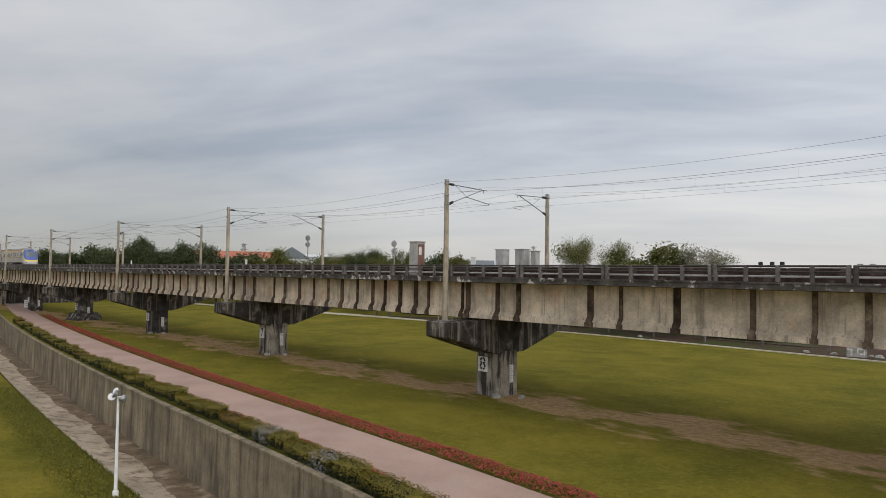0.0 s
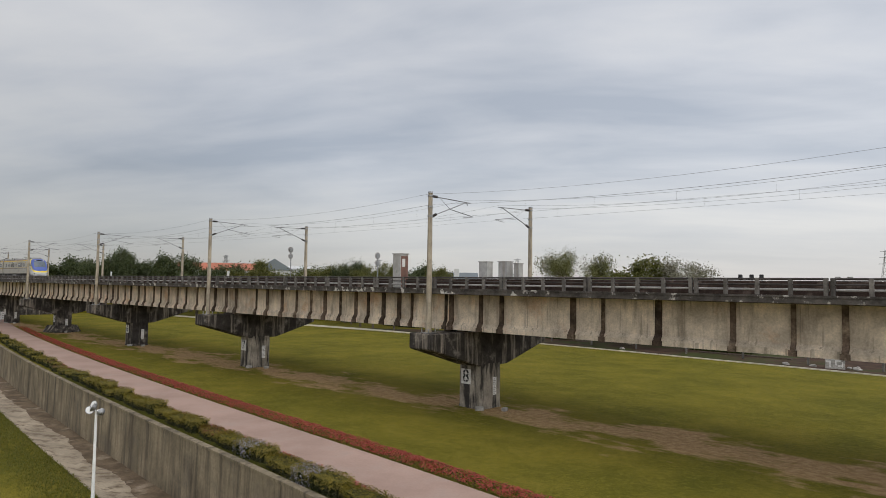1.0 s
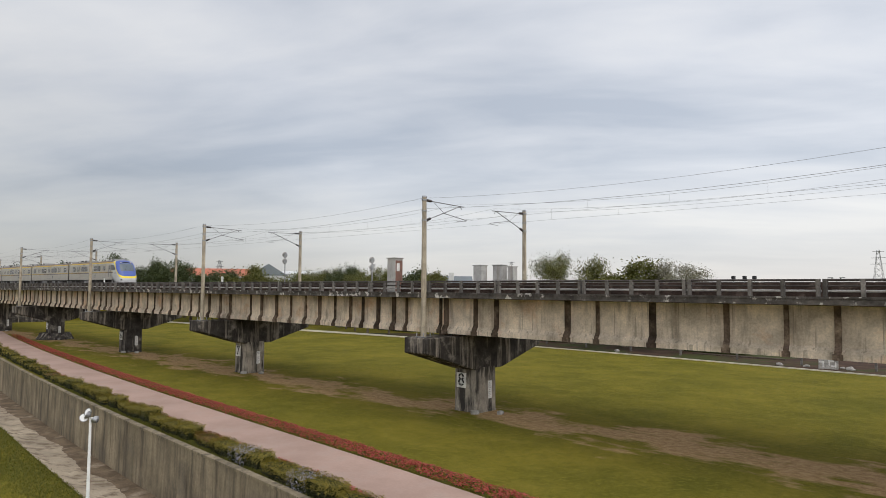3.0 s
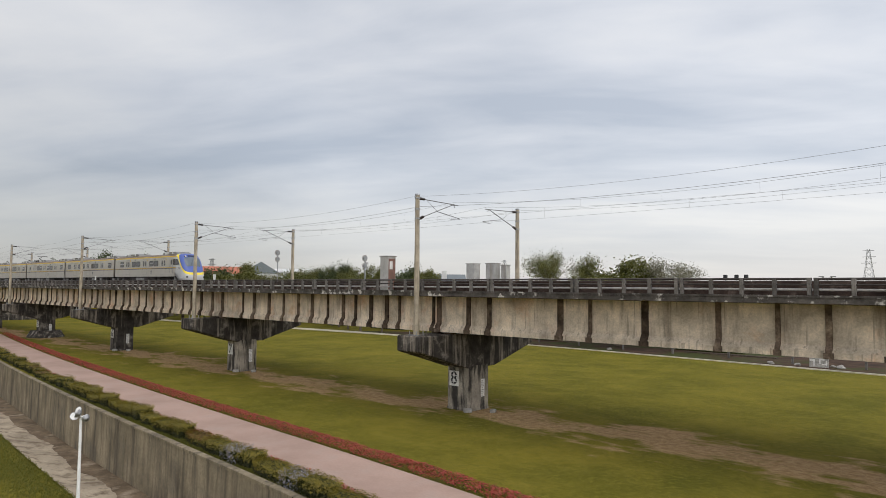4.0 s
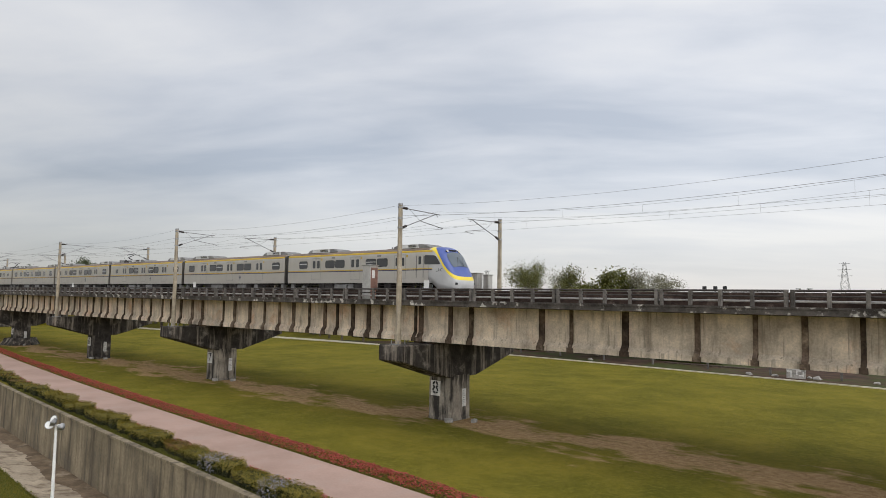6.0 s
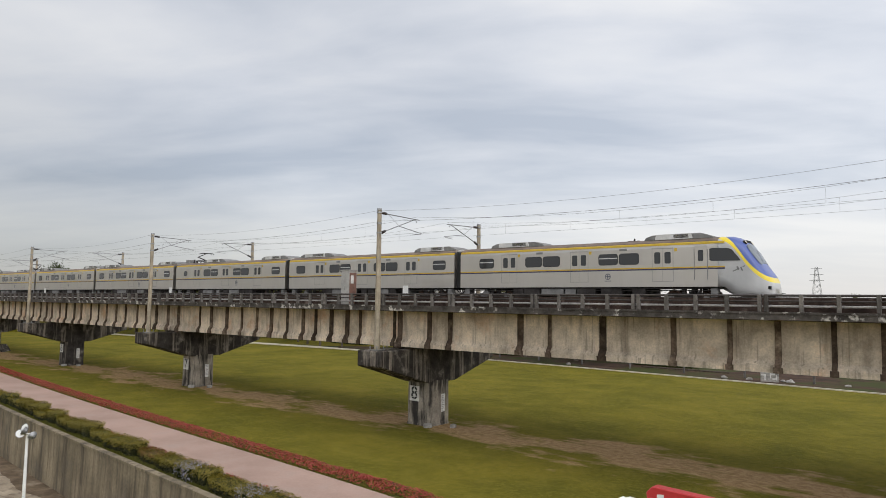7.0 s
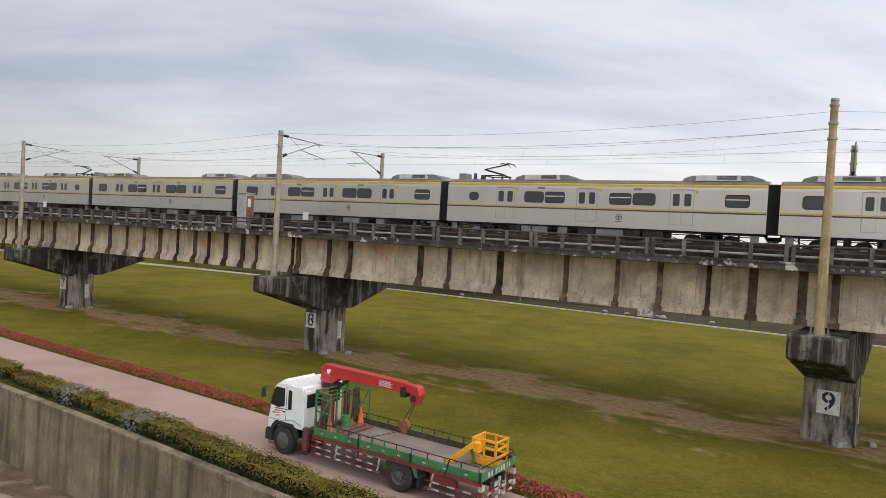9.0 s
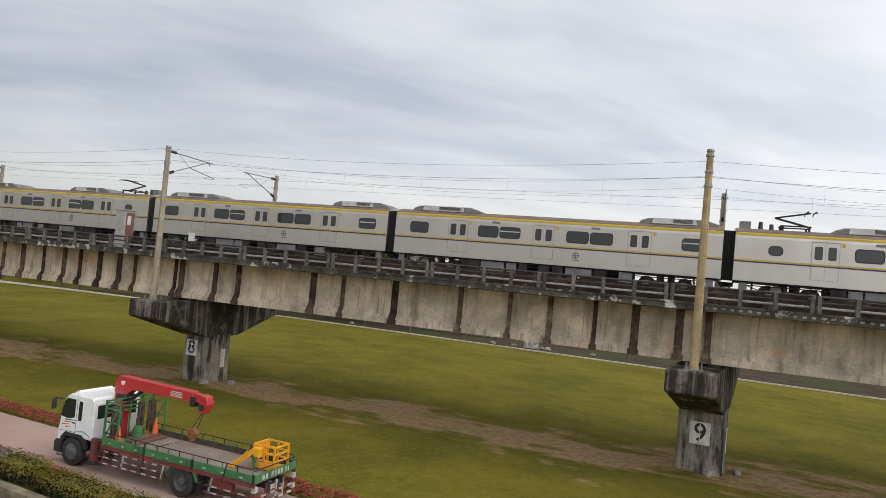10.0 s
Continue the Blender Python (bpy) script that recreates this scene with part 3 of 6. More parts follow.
def make_mast(x, y, top, s, material, label):
    """A spun concrete mast with a cantilever that reaches over its track. s: the way to the track."""
    m = empty("catenary_mast", label, "catenary mast", pose(x, y, 5.7), group="masts along the viaduct")
    h = top - 5.7
    bm = bmesh.new(); tube(bm, (0, 0, 0), (0, 0, h), 0.215, 14, 0.15)
    part("pole", bm, material, m, smooth=False)
    bm = bmesh.new(); tube(bm, (0, 0, h), (0, 0, h + 0.12), 0.18, 10, 0.16); part("pole_cap", bm, GALV, m)
    bm = bmesh.new(); box(bm, -0.42, 0.42, -0.42, 0.42, 0, 0.05); part("base_plate", bm, GALV, m)
    for dx in (-0.33, 0.33):
        for dy in (-0.33, 0.33):
            bm = bmesh.new(); tube(bm, (dx, dy, 0.05), (dx, dy, 0.3), 0.04, 6); part("anchor_bolt", bm, GALV, m)
    for z in (h - 0.18, h - 1.62, h - 0.95):
        bm = bmesh.new(); tube(bm, (0, 0, z - 0.05), (0, 0, z + 0.05), 0.2, 10); part("clamp", bm, GALV, m)
    def ins(a, b):
        a, b = Vector(a), Vector(b)
        bm = bmesh.new()
        q = (b - a).to_track_quat("Z", "Y").to_matrix()
        rings = [[bm.verts.new(a.lerp(b, i / 13) + q @ Vector((r * math.cos(k * math.pi / 4), r * math.sin(k * math.pi / 4), 0))) for k in range(8)] for i, r in enumerate([0.05] + [0.1, 0.065] * 6 + [0.05])]
        for lo, hi in zip(rings, rings[1:]):
            for k in range(8):
                bm.faces.new((lo[k], lo[(k + 1) % 8], hi[(k + 1) % 8], hi[k]))
        bm.faces.new(rings[0][::-1]); bm.faces.new(rings[-1])
        return part("insulator", bm, INSUL, m, "dark brown ribbed insulator")
    ins((0, 0.2 * s, h - 0.18), (0, 0.75 * s, h - 0.2)); ins((0, 0.2 * s, h - 1.62), (0, 0.65 * s, h - 1.42))
    for nm, a, b, r in (("top_tube", (0, 0.7 * s, h - 0.2), (0, 4.25 * s, h - 0.3), 0.035), ("strut", (0, 0.6 * s, h - 1.45), (0, 3.75 * s, h - 0.3), 0.035),
                        ("registration_arm", (0, 2.0 * s, h - 0.95), (0, 4.55 * s, h - 1.3), 0.028), ("stay", (0, 0.95 * s, h - 0.25), (0, 2.05 * s, h - 0.95), 0.014),
                        ("steady_arm", (0, 4.45 * s, h - 1.36), (0, 3.5 * s, h - 1.42), 0.018), ("drop_bracket", (0, 4.45 * s, h - 1.28), (0, 4.45 * s, h - 1.37), 0.018), ("hanger", (0, 3.8 * s, h - 0.28), (0, 3.95 * s, h - 0.5), 0.025)):
        bm = bmesh.new(); tube(bm, a, b, r, 6); part(nm, bm, GALV, m)
    return m


def make_overhead_line():
    xs = sorted(list(PIERS.values()) + FAR_PIERS + [97, 130])
    for x in xs:
        ochre = x == PIERS[9]
        make_mast(x, NEAR_Y, 15.9 if ochre else 15.5, 1, MASTYELLOW if ochre else MAST, "tall ochre concrete mast with galvanised cantilever arm" if ochre else "tall grey concrete mast with galvanised cantilever arm")
        make_mast(x + (1.0 if x in SKEW else 0), FAR_Y, 15.52, -1, MAST, "tall grey concrete mast with galvanised cantilever arm")
    def wire(name, y, z, sag, label, r=0.0065):
        bm = bmesh.new()
        for a, b in zip(xs, xs[1:]):
            n = 12
            pts = [(a + (b - a) * i / n, y, z - 4 * sag * (i / n) * (1 - i / n)) for i in range(n + 1)]
            for p, q in zip(pts, pts[1:]):
                tube(bm, p, q, r, 5)
        return tagged(part(name, bm, WIRE), label, "overhead wire", "overhead wires")
    wire("earth_wire", NEAR_Y - 0.22, 15.42, 0.55, "thin dark wire strung along the mast tops")
    wire("feeder_wire", NEAR_Y + 0.3, 14.75, 0.5, "thin dark feeder wire below the mast tops", 0.009)
    wire("earth_wire", FAR_Y + 0.22, 15.5, 0.5, "thin dark wire strung along the mast tops")
    for y in TRACKS:
        wire("messenger_wire", y, 15.4, 0.75, "thin dark messenger wire over the track")
        wire("contact_wire", y, 14.2, 0.03, "thin dark contact wire over the track", 0.006)
        bm = bmesh.new()
        for a, b in zip(xs, xs[1:]):
            for i in range(1, 6):
                f = i / 6
                tube(bm, (a + (b - a) * f, y, 14.2), (a + (b - a) * f, y, 15.4 - 3 * f * (1 - f)), 0.004, 4)
        tagged(part("dropper_wires", bm, WIRE), "fine droppers between messenger and contact wire", "overhead wire", "overhead wires")


make_overhead_line()


# ---- lineside equipment on the deck ----
def make_cabinet(x, y, w, d, h, label, z=8.73, rust=True):
    c = empty("trackside_cabinet", label, "cabinet", pose(x, y, z), group="trackside cabinets")
    bm = bmesh.new(); box(bm, -w / 2, w / 2, -d / 2, d / 2, 0.1, h); bevelled(bm, 0.02); part("body", bm, HUT, c)
    bm = bmesh.new(); box(bm, -w / 2 - 0.06, w / 2 + 0.06, -d / 2 - 0.06, d / 2 + 0.06, h, h + 0.07); bevelled(bm, 0.015); part("roof", bm, HUT, c)
    bm = bmesh.new(); box(bm, -w / 2 + 0.04, w / 2 - 0.04, -d / 2 + 0.04, d / 2 - 0.04, 0, 0.1); part("plinth", bm, POST, c)
    if rust:
        bm = bmesh.new(); box(bm, w / 2 + 0.003, w / 2 + 0.025, -d / 2 + 0.06, d / 2 - 0.06, 0.15, h - 0.15); door = part("door", bm, RUSTDOOR, c, "rusty brown door")
        bm = bmesh.new(); box(bm, w / 2 + 0.027, w / 2 + 0.035, -0.25, 0.05, h - 0.95, h - 0.35); part("notice", bm, SIGNWHITE, door)
    bm = bmesh.new(); box(bm, -0.02, 0.02, -d / 2 - 0.02, -d / 2 - 0.002, h * 0.45, h * 0.55); part("latch", bm, GALV, c)


make_cabinet(-4.45, 1.25, 0.86, 0.8, 2.6, "grey steel trackside cabinet with a rusty brown side door")
make_cabinet(-5.55, 12.6, 0.95, 0.8, 2.4, "plain grey steel cabinet beside the far track", 8.73, False)
make_cabinet(-3.3, 12.6, 1.0, 0.8, 2.38, "pale grey steel cabinet beside the far track", 8.73, False)
make_cabinet(-2.0, 12.7, 0.55, 0.6, 2.22, "pale grey steel cabinet beside the far track", 8.73, False)
# a bracket slab carries the far cabinets outside the parapet
bm = bmesh.new(); box(bm, -7, -1.4, 11.52, 13.4, 8.45, 8.73); structure("cabinet_platform", bm, KERB, "concrete bracket slab outside the far parapet")


def make_signal(x, y, top):
    s = empty("disc_signal", "slim pole with two grey round discs beside the track", "railway signal", pose(x, y, 8.73), group="disc signals")
    h = top - 8.73
    bm = bmesh.new(); tube(bm, (0, 0, 0), (0, 0, h), 0.06, 8); part("pole", bm, GALV, s)
    for z, r in ((h - 0.1, 0.34), (h - 0.85, 0.32)):
        bm = bmesh.new(); tube(bm, (-0.08, 0, z), (-0.03, 0, z), r, 18); d = part("disc", bm, HUT, s)
        bm = bmesh.new(); tube(bm, (0.0, 0, z), (0.06, 0, z), r * 0.75, 18); part("backing", bm, GALV, d)


make_signal(-33.9, 11.0, 13.0)
make_signal(-18.4, 11.0, 12.0)
# small white distance plates by the near masts
for x in (PIERS[6] + 1.1, PIERS[7] + 1.3, PIERS[8] + 1.3):
    p = empty("distance_plate", "small white square plate on a short stake", "sign", pose(x, 1.5, 8.73), group="distance plates")
    bm = bmesh.new(); tube(bm, (0, 0, 0), (0, 0, 1.2), 0.03, 6); part("stake", bm, GALV, p)
    bm = bmesh.new(); box(bm, -0.24, 0.24, -0.05, -0.033, 1.2 - 0.27, 1.2 + 0.27); part("plate", bm, WHITEPAINT, p)


# ---- train ----
STEEL = mat("brushed_stainless_steel", (0.55, 0.515, 0.475), 0.42, 1.0, var=0.04, scale=0.5, fine=1.2, bump=0, world=False, stretch=(0.9, 0.9, 0.12), streak=(0.44, 0.41, 0.365), streak_amount=0.3, streak_cut=(0.48, 0.75))
ROOFGREY = mat("sooty_roof_paint", (0.17, 0.125, 0.095), 0.8, var=0.3, scale=1.2, fine=8, world=False)
STRIPEYELLOW = mat("yellow_stripe_paint", (0.56, 0.37, 0.025), 0.5, var=0.08, world=False, bump=0)
STRIPEBLUE = mat("navy_stripe_paint", (0.035, 0.03, 0.09), 0.5, var=0.1, world=False, bump=0)
TRAINGLASS = glass_material("dark_carriage_glass", (0.03, 0.031, 0.032))
WINDSCREEN = glass_material("windscreen_glass", (0.10, 0.12, 0.14), 0.04)
RUBBER = mat("black_rubber", (0.02, 0.02, 0.02), 0.8, var=0.2, world=False, bump=0)
UNDER = mat("grimy_underframe", (0.05, 0.045, 0.042), 0.85, 0.2, var=0.4, scale=2, fine=10, world=False)
UNDERBOX = mat("grey_equipment_box", (0.20, 0.195, 0.185), 0.75, 0.1, var=0.25, scale=1.5, fine=9, world=False)
ACWHITE = mat("pale_roof_unit_paint", (0.58, 0.57, 0.55), 0.6, var=0.15, world=False)
DOORFRAME = mat("pale_door_frame", (0.36, 0.345, 0.32), 0.5, 0.5, var=0.15, world=False)
BADGE = mat("badge_blue_grey", (0.10, 0.105, 0.13), 0.6, var=0.1, world=False, bump=0)
RAIL_Z, PITCH, HALF = 9.16, 20.5, 1.45


def rounded(x0, x1, z0, z1, r, n=3):
    pts = []
    for cx, cz, a0 in ((x1 - r, z1 - r, 0), (x0 + r, z1 - r, 90), (x0 + r, z0 + r, 180), (x1 - r, z0 + r, 270)):
        pts += [(cx + r * math.cos(radians(a0 + 90 * i / n)), cz + r * math.sin(radians(a0 + 90 * i / n))) for i in range(n + 1)]
    return pts


def section(w, zb, zt, crown):
    half = [(w, zb), (w, zb + 0.5 * (zt - zb)), (w, zt - 0.38), (w * 0.985, zt - 0.16), (w * 0.9, zt - 0.0), (w * 0.62, zt + crown * 0.7), (w * 0.3, zt + crown * 0.95)]
    return [(-y, z) for y, z in half] + [(0, zt + crown)] + half[::-1]


def body_mesh(x0, x1):
    bm = bmesh.new()
    secs = []
    for x in (x0, x1):
        secs.append([bm.verts.new((x, y, z)) for y, z in section(HALF, 1.0, 3.72, 0.24)])
    for i in range(len(secs[0]) - 1):
        f = bm.faces.new((secs[0][i], secs[1][i], secs[1][i + 1], secs[0][i + 1]))
        f.material_index = 1 if 3 <= i <= 10 else 0
    bm.faces.new((secs[0][0], secs[0][-1], secs[1][-1], secs[1][0]))
    bm.faces.new(secs[0]); bm.faces.new(secs[1][::-1])
    return mesh_of("body", bm, [STEEL, ROOFGREY])


def slab(outline, side, proud, thick=0.012):
    """A thin plate on one side of the car."""
    bm = bmesh.new()
    y = HALF + proud
    prism(bm, outline, side * y, side * (y - thick - proud), "y")
    return bm


def window_on(car, x0, x1, side, z0=2.43, z1=3.06, vented=False, r=0.15, name="window"):
    w = part(name, slab(rounded(x0 - 0.045, x1 + 0.045, z0 - 0.045, z1 + 0.045, r + 0.03), side, 0.006), RUBBER, car)
    part("pane", slab(rounded(x0, x1, z0, z1, r), side, 0.012), TRAINGLASS, w, "dark tinted glass")
    if vented:
        part("vent_bar", slab([(x0 + 0.02, z1 - 0.27), (x1 - 0.02, z1 - 0.27), (x1 - 0.02, z1 - 0.21), (x0 + 0.02, z1 - 0.21)], side, 0.02), ACWHITE, w)


def door_on(car, x0, x1, side):
    d = part("door", slab([(x0 - 0.04, 1.31), (x1 + 0.04, 1.31), (x1 + 0.04, 3.36), ((x0 + x1) / 2, 3.42), (x0 - 0.04, 3.36)], side, 0.004), DOORFRAME, car, "sliding double door with narrow windows")
    mid = (x0 + x1) / 2
    for a, b in ((x0, mid - 0.012), (mid + 0.012, x1)):
        part("leaf", slab([(a, 1.34), (b, 1.34), (b, 3.3), (a, 3.3)], side, 0.010), STEEL, d)
        part("pane", slab(rounded((a + b) / 2 - 0.19, (a + b) / 2 + 0.19, 2.4, 3.1, 0.08), side, 0.016), TRAINGLASS, d)
    part("lintel", slab([(x0 - 0.08, 3.34), (x1 + 0.08, 3.34), (mid + 0.3, 3.42), (mid - 0.3, 3.42)], side, 0.02), STEEL, d)
    part("door_notice", slab([(x1 + 0.1, 3.12), (x1 + 0.27, 3.12), (x1 + 0.27, 3.32), (x1 + 0.1, 3.32)], side, 0.006), STRIPEYELLOW, car)


def roof_unit(car, x0, x1):
    bm = bmesh.new()
    prism(bm, [(x0, 3.86), (x1, 3.86), (x1 - 0.05, 4.0), (x1 - 0.75, 4.22), (x0 + 0.55, 4.2), (x0 + 0.12, 4.05)], -0.95, 0.95, "y")
    bevelled(bm, 0.03)
    u = part("roof_unit", bm, UNDERBOX, car, "pale roof air-conditioning unit")
    bm = bmesh.new(); prism(bm, [(x0 + 0.75, 3.9), (x1 - 1.2, 3.9), (x1 - 1.3, 4.225), (x0 + 0.8, 4.215)], -1.0, 1.0, "y"); part("side_cover", bm, ACWHITE, u)
    bm = bmesh.new()
    for i in range(5):
        box(bm, x0 + 1.9, x1 - 1.45, -1.015, 1.015, 3.97 + i * 0.045, 3.995 + i * 0.045)
    part("grille", bm, UNDER, u, "dark slatted grille")


def bogie(car, x):
    bm = bmesh.new()
    for s in (-1, 1):
        prism(bm, [(x - 1.5, 0.42), (x - 1.3, 0.62), (x - 0.5, 0.62), (x - 0.35, 0.45), (x + 0.35, 0.45), (x + 0.5, 0.62), (x + 1.3, 0.62), (x + 1.5, 0.42), (x + 1.2, 0.35), (x - 1.2, 0.35)], s * 0.95, s * 1.1, "y")
        tube(bm, (x - 0.3, s * 1.0, 0.5), (x - 0.3, s * 1.0, 0.95), 0.16, 10); tube(bm, (x + 0.3, s * 1.0, 0.5), (x + 0.3, s * 1.0, 0.95), 0.16, 10)
    box(bm, x - 0.4, x + 0.4, -1.0, 1.0, 0.4, 0.6)
    b = part("bogie", bm, UNDER, car, "grimy bogie")
    for dx in (-1.05, 1.05):
        bm = bmesh.new()
        for s in (-0.56, 0.56):
            tube(bm, (x + dx, s - 0.06, 0.43), (x + dx, s + 0.06, 0.43), 0.43, 20)
        tube(bm, (x + dx, -1.15, 0.43), (x + dx, 1.15, 0.43), 0.09, 8)
        part("wheelset", bm, RAILSTEEL, b)
        for s in (-1, 1):
            bm = bmesh.new(); box(bm, x + dx - 0.17, x + dx + 0.17, s * 1.1 - 0.07, s * 1.1 + 0.07, 0.28, 0.58)
            part("axlebox", bm, UNDERBOX, b)


def underframe(car, x0, x1, seed):
    rnd = random.Random(seed)
    bm = bmesh.new(); box(bm, x0 + 0.1, x1 - 0.1, -1.3, 1.3, 0.9, 1.0)
    part("sole_bar", bm, UNDER, car)
    bm = bmesh.new(); box(bm, x0 + 4.9, x1 - 5.4, -0.5, 0.5, 0.52, 0.9); part("centre_gear", bm, UNDER, car)
    x = x0 + 4.7
    while x < x1 - 5.2:
        w = rnd.uniform(0.5, 1.7)
        bm = bmesh.new(); box(bm, x, min(x + w, x1 - 4.7), -1.35, rnd.uniform(0.3, 1.3), rnd.uniform(0.25, 0.48), 0.9); bevelled(bm, 0.02)
        part("equipment_box", bm, UNDERBOX if rnd.random() < 0.55 else UNDER, car)
        x += w + rnd.choice((0.08, 0.15, 0.4, 0.7))
    for xe in (x0 + 0.35, x1 - 0.75):
        bm = bmesh.new(); box(bm, xe, xe + 0.4, -1.3, -0.9, 0.4, 0.95); part("end_box", bm, UNDERBOX, car)
    bm = bmesh.new(); tube(bm, (x0 + 2.2, -1.2, 0.62), (x0 + 2.2, -0.6, 0.62), 0.26, 12); part("air_tank", bm, UNDERBOX, car)
    bm = bmesh.new(); tube(bm, (x0 + 0.5, -1.25, 0.78), (x1 - 0.5, -1.25, 0.78), 0.03, 6); part("pipe", bm, UNDER, car)
    # jumper cables that hang in the gap behind the car
    for k in range(4):
        y, sag = -0.95 + 0.32 * k, 0.34 + 0.09 * (k % 3)
        bm = bmesh.new()
        pts = [(x0 + 0.12 - 0.84 * i / 8, y, 0.92 - 4 * sag * (i / 8) * (1 - i / 8)) for i in range(9)]
        for p, q in zip(pts, pts[1:]):
            tube(bm, p, q, 0.032, 6)
        part("jumper_cable", bm, RUBBER, car)
    # brake rigging and hangers under the floor beside the bogies
    for xb in (x0 + 1.0, x0 + 4.55, x1 - 5.0, x1 - 1.35):
        bm = bmesh.new(); box(bm, xb - 0.05, xb + 0.05, -1.2, -1.08, 0.42, 0.9); box(bm, xb - 0.22, xb + 0.18, -1.2, -1.1, 0.4, 0.5); part("hanger", bm, UNDER, car)
        bm = bmesh.new(); tube(bm, (xb - 0.5, -1.15, 0.84), (xb + 0.45, -1.15, 0.5), 0.028, 6); part("brake_rod", bm, UNDER, car)


def pantograph(car, x, way):
    bm = bmesh.new()
    for s in (-0.6, 0.6):
        box(bm, x - 0.75, x + 0.75, s - 0.04, s + 0.04, 4.15, 4.22)
        for dx in (-0.65, 0.65):
            tube(bm, (x + dx, s, 3.9), (x + dx, s, 4.16), 0.06, 8)
    box(bm, x - 0.75, x - 0.67, -0.6, 0.6, 4.15, 4.22); box(bm, x + 0.67, x + 0.75, -0.6, 0.6, 4.15, 4.22)
    p = part("pantograph", bm, UNDER, car, "dark folding pantograph raised to the wire")
    # the knee points to the carriage end, the head stands over the frame's other end
    bm = bmesh.new()
    tube(bm, (x + 0.6 * way, 0, 4.25), (x - 1.0 * way, 0, 4.66), 0.06, 8)
    tube(bm, (x - 1.0 * way, 0, 4.66), (x + 0.75 * way, 0, 5.0), 0.045, 8)
    part("arm", bm, UNDER, p)
    bm = bmesh.new()
    for d in (-0.2, 0.2):
        tube(bm, (x + 0.75 * way + d, -0.6, 5.02), (x + 0.75 * way + d, 0.6, 5.02), 0.035, 6)
        tube(bm, (x + 0.75 * way + d, -0.6, 5.02), (x + 0.75 * way + d, -0.8, 4.9), 0.025, 6); tube(bm, (x + 0.75 * way + d, 0.6, 5.02), (x + 0.75 * way + d, 0.8, 4.9), 0.025, 6)
    part("collector_head", bm, UNDER, p)
    for i, (dx, h) in enumerate(((-1.7, 0.5), (-1.15, 0.38), (-2.5, 0.45))):
        bm = bmesh.new()
        if i == 2:
            box(bm, x + dx * way - 0.28, x + dx * way + 0.28, -0.4, 0.4, 3.88, 3.9 + h)
        else:
            tube(bm, (x + dx * way, 0, 3.9), (x + dx * way, 0, 3.9 + h), 0.14, 10, 0.1)
        part("roof_insulator" if i < 2 else "switch_box", bm, INSUL if i < 2 else UNDERBOX, car)


def stripes(car, x0, x1, side):
    for nm, za, zb, mt, p in (("waist_stripe", 2.105, 2.18, STRIPEYELLOW, 0.014), ("waist_line", 2.02, 2.095, STRIPEBLUE, 0.014), ("roof_stripe", 3.575, 3.65, STRIPEYELLOW, -0.02)):
        if nm == "roof_stripe":
            bm = bmesh.new()
            v = [bm.verts.new((x, side * y, z)) for x in (x0, x1) for y, z in ((1.452, 3.34 + 0.15), (1.44, 3.6), (1.41, 3.64), (1.38, 3.6))]
            for f in ((0, 4, 5, 1), (1, 5, 6, 2), (2, 6, 7, 3), (3, 7, 4, 0), (0, 1, 2, 3), (7, 6, 5, 4)):
                bm.faces.new([v[i] for i in f])
            part(nm, bm, mt, car)
        else:
            part(nm, slab([(x0, za), (x1, za), (x1, zb), (x0, zb)], side, p), mt, car)


def badge(car, x, side):
    bm = bmesh.new()
    n = 20
    outer = [(x + 0.2 * math.cos(2 * math.pi * i / n), 1.66 + 0.2 * math.sin(2 * math.pi * i / n)) for i in range(n)]
    inner = [(x + 0.15 * math.cos(2 * math.pi * i / n), 1.66 + 0.15 * math.sin(2 * math.pi * i / n)) for i in range(n)]
    y = side * (HALF + 0.006)
    a, b = [bm.verts.new((p[0], y, p[1])) for p in outer], [bm.verts.new((p[0], y, p[1])) for p in inner]
    for i in range(n):
        bm.faces.new((a[i], a[(i + 1) % n], b[(i + 1) % n], b[i]))
    box(bm, x - 0.03, x + 0.03, y - 0.003, y + 0.003, 1.52, 1.8); box(bm, x - 0.14, x + 0.14, y - 0.003, y + 0.003, 1.63, 1.69); box(bm, x - 0.22, x + 0.22, y - 0.003, y + 0.003, 1.36, 1.40)
    part("badge", bm, BADGE, car, "plain round grey-blue emblem")


def vent_plates(car, side):
    for x in (6.9, 13.0):
        part("side_vent", slab([(x, 3.26), (x + 0.5, 3.26), (x + 0.5, 3.4), (x, 3.4)], side, 0.006), UNDERBOX, car)


DOORS, PAIRS = ((4.05, 5.3), (9.55, 10.8), (15.15, 16.4)), (((6.05, 7.3), (7.45, 8.7)), ((11.6, 12.85), (13.0, 14.25)))


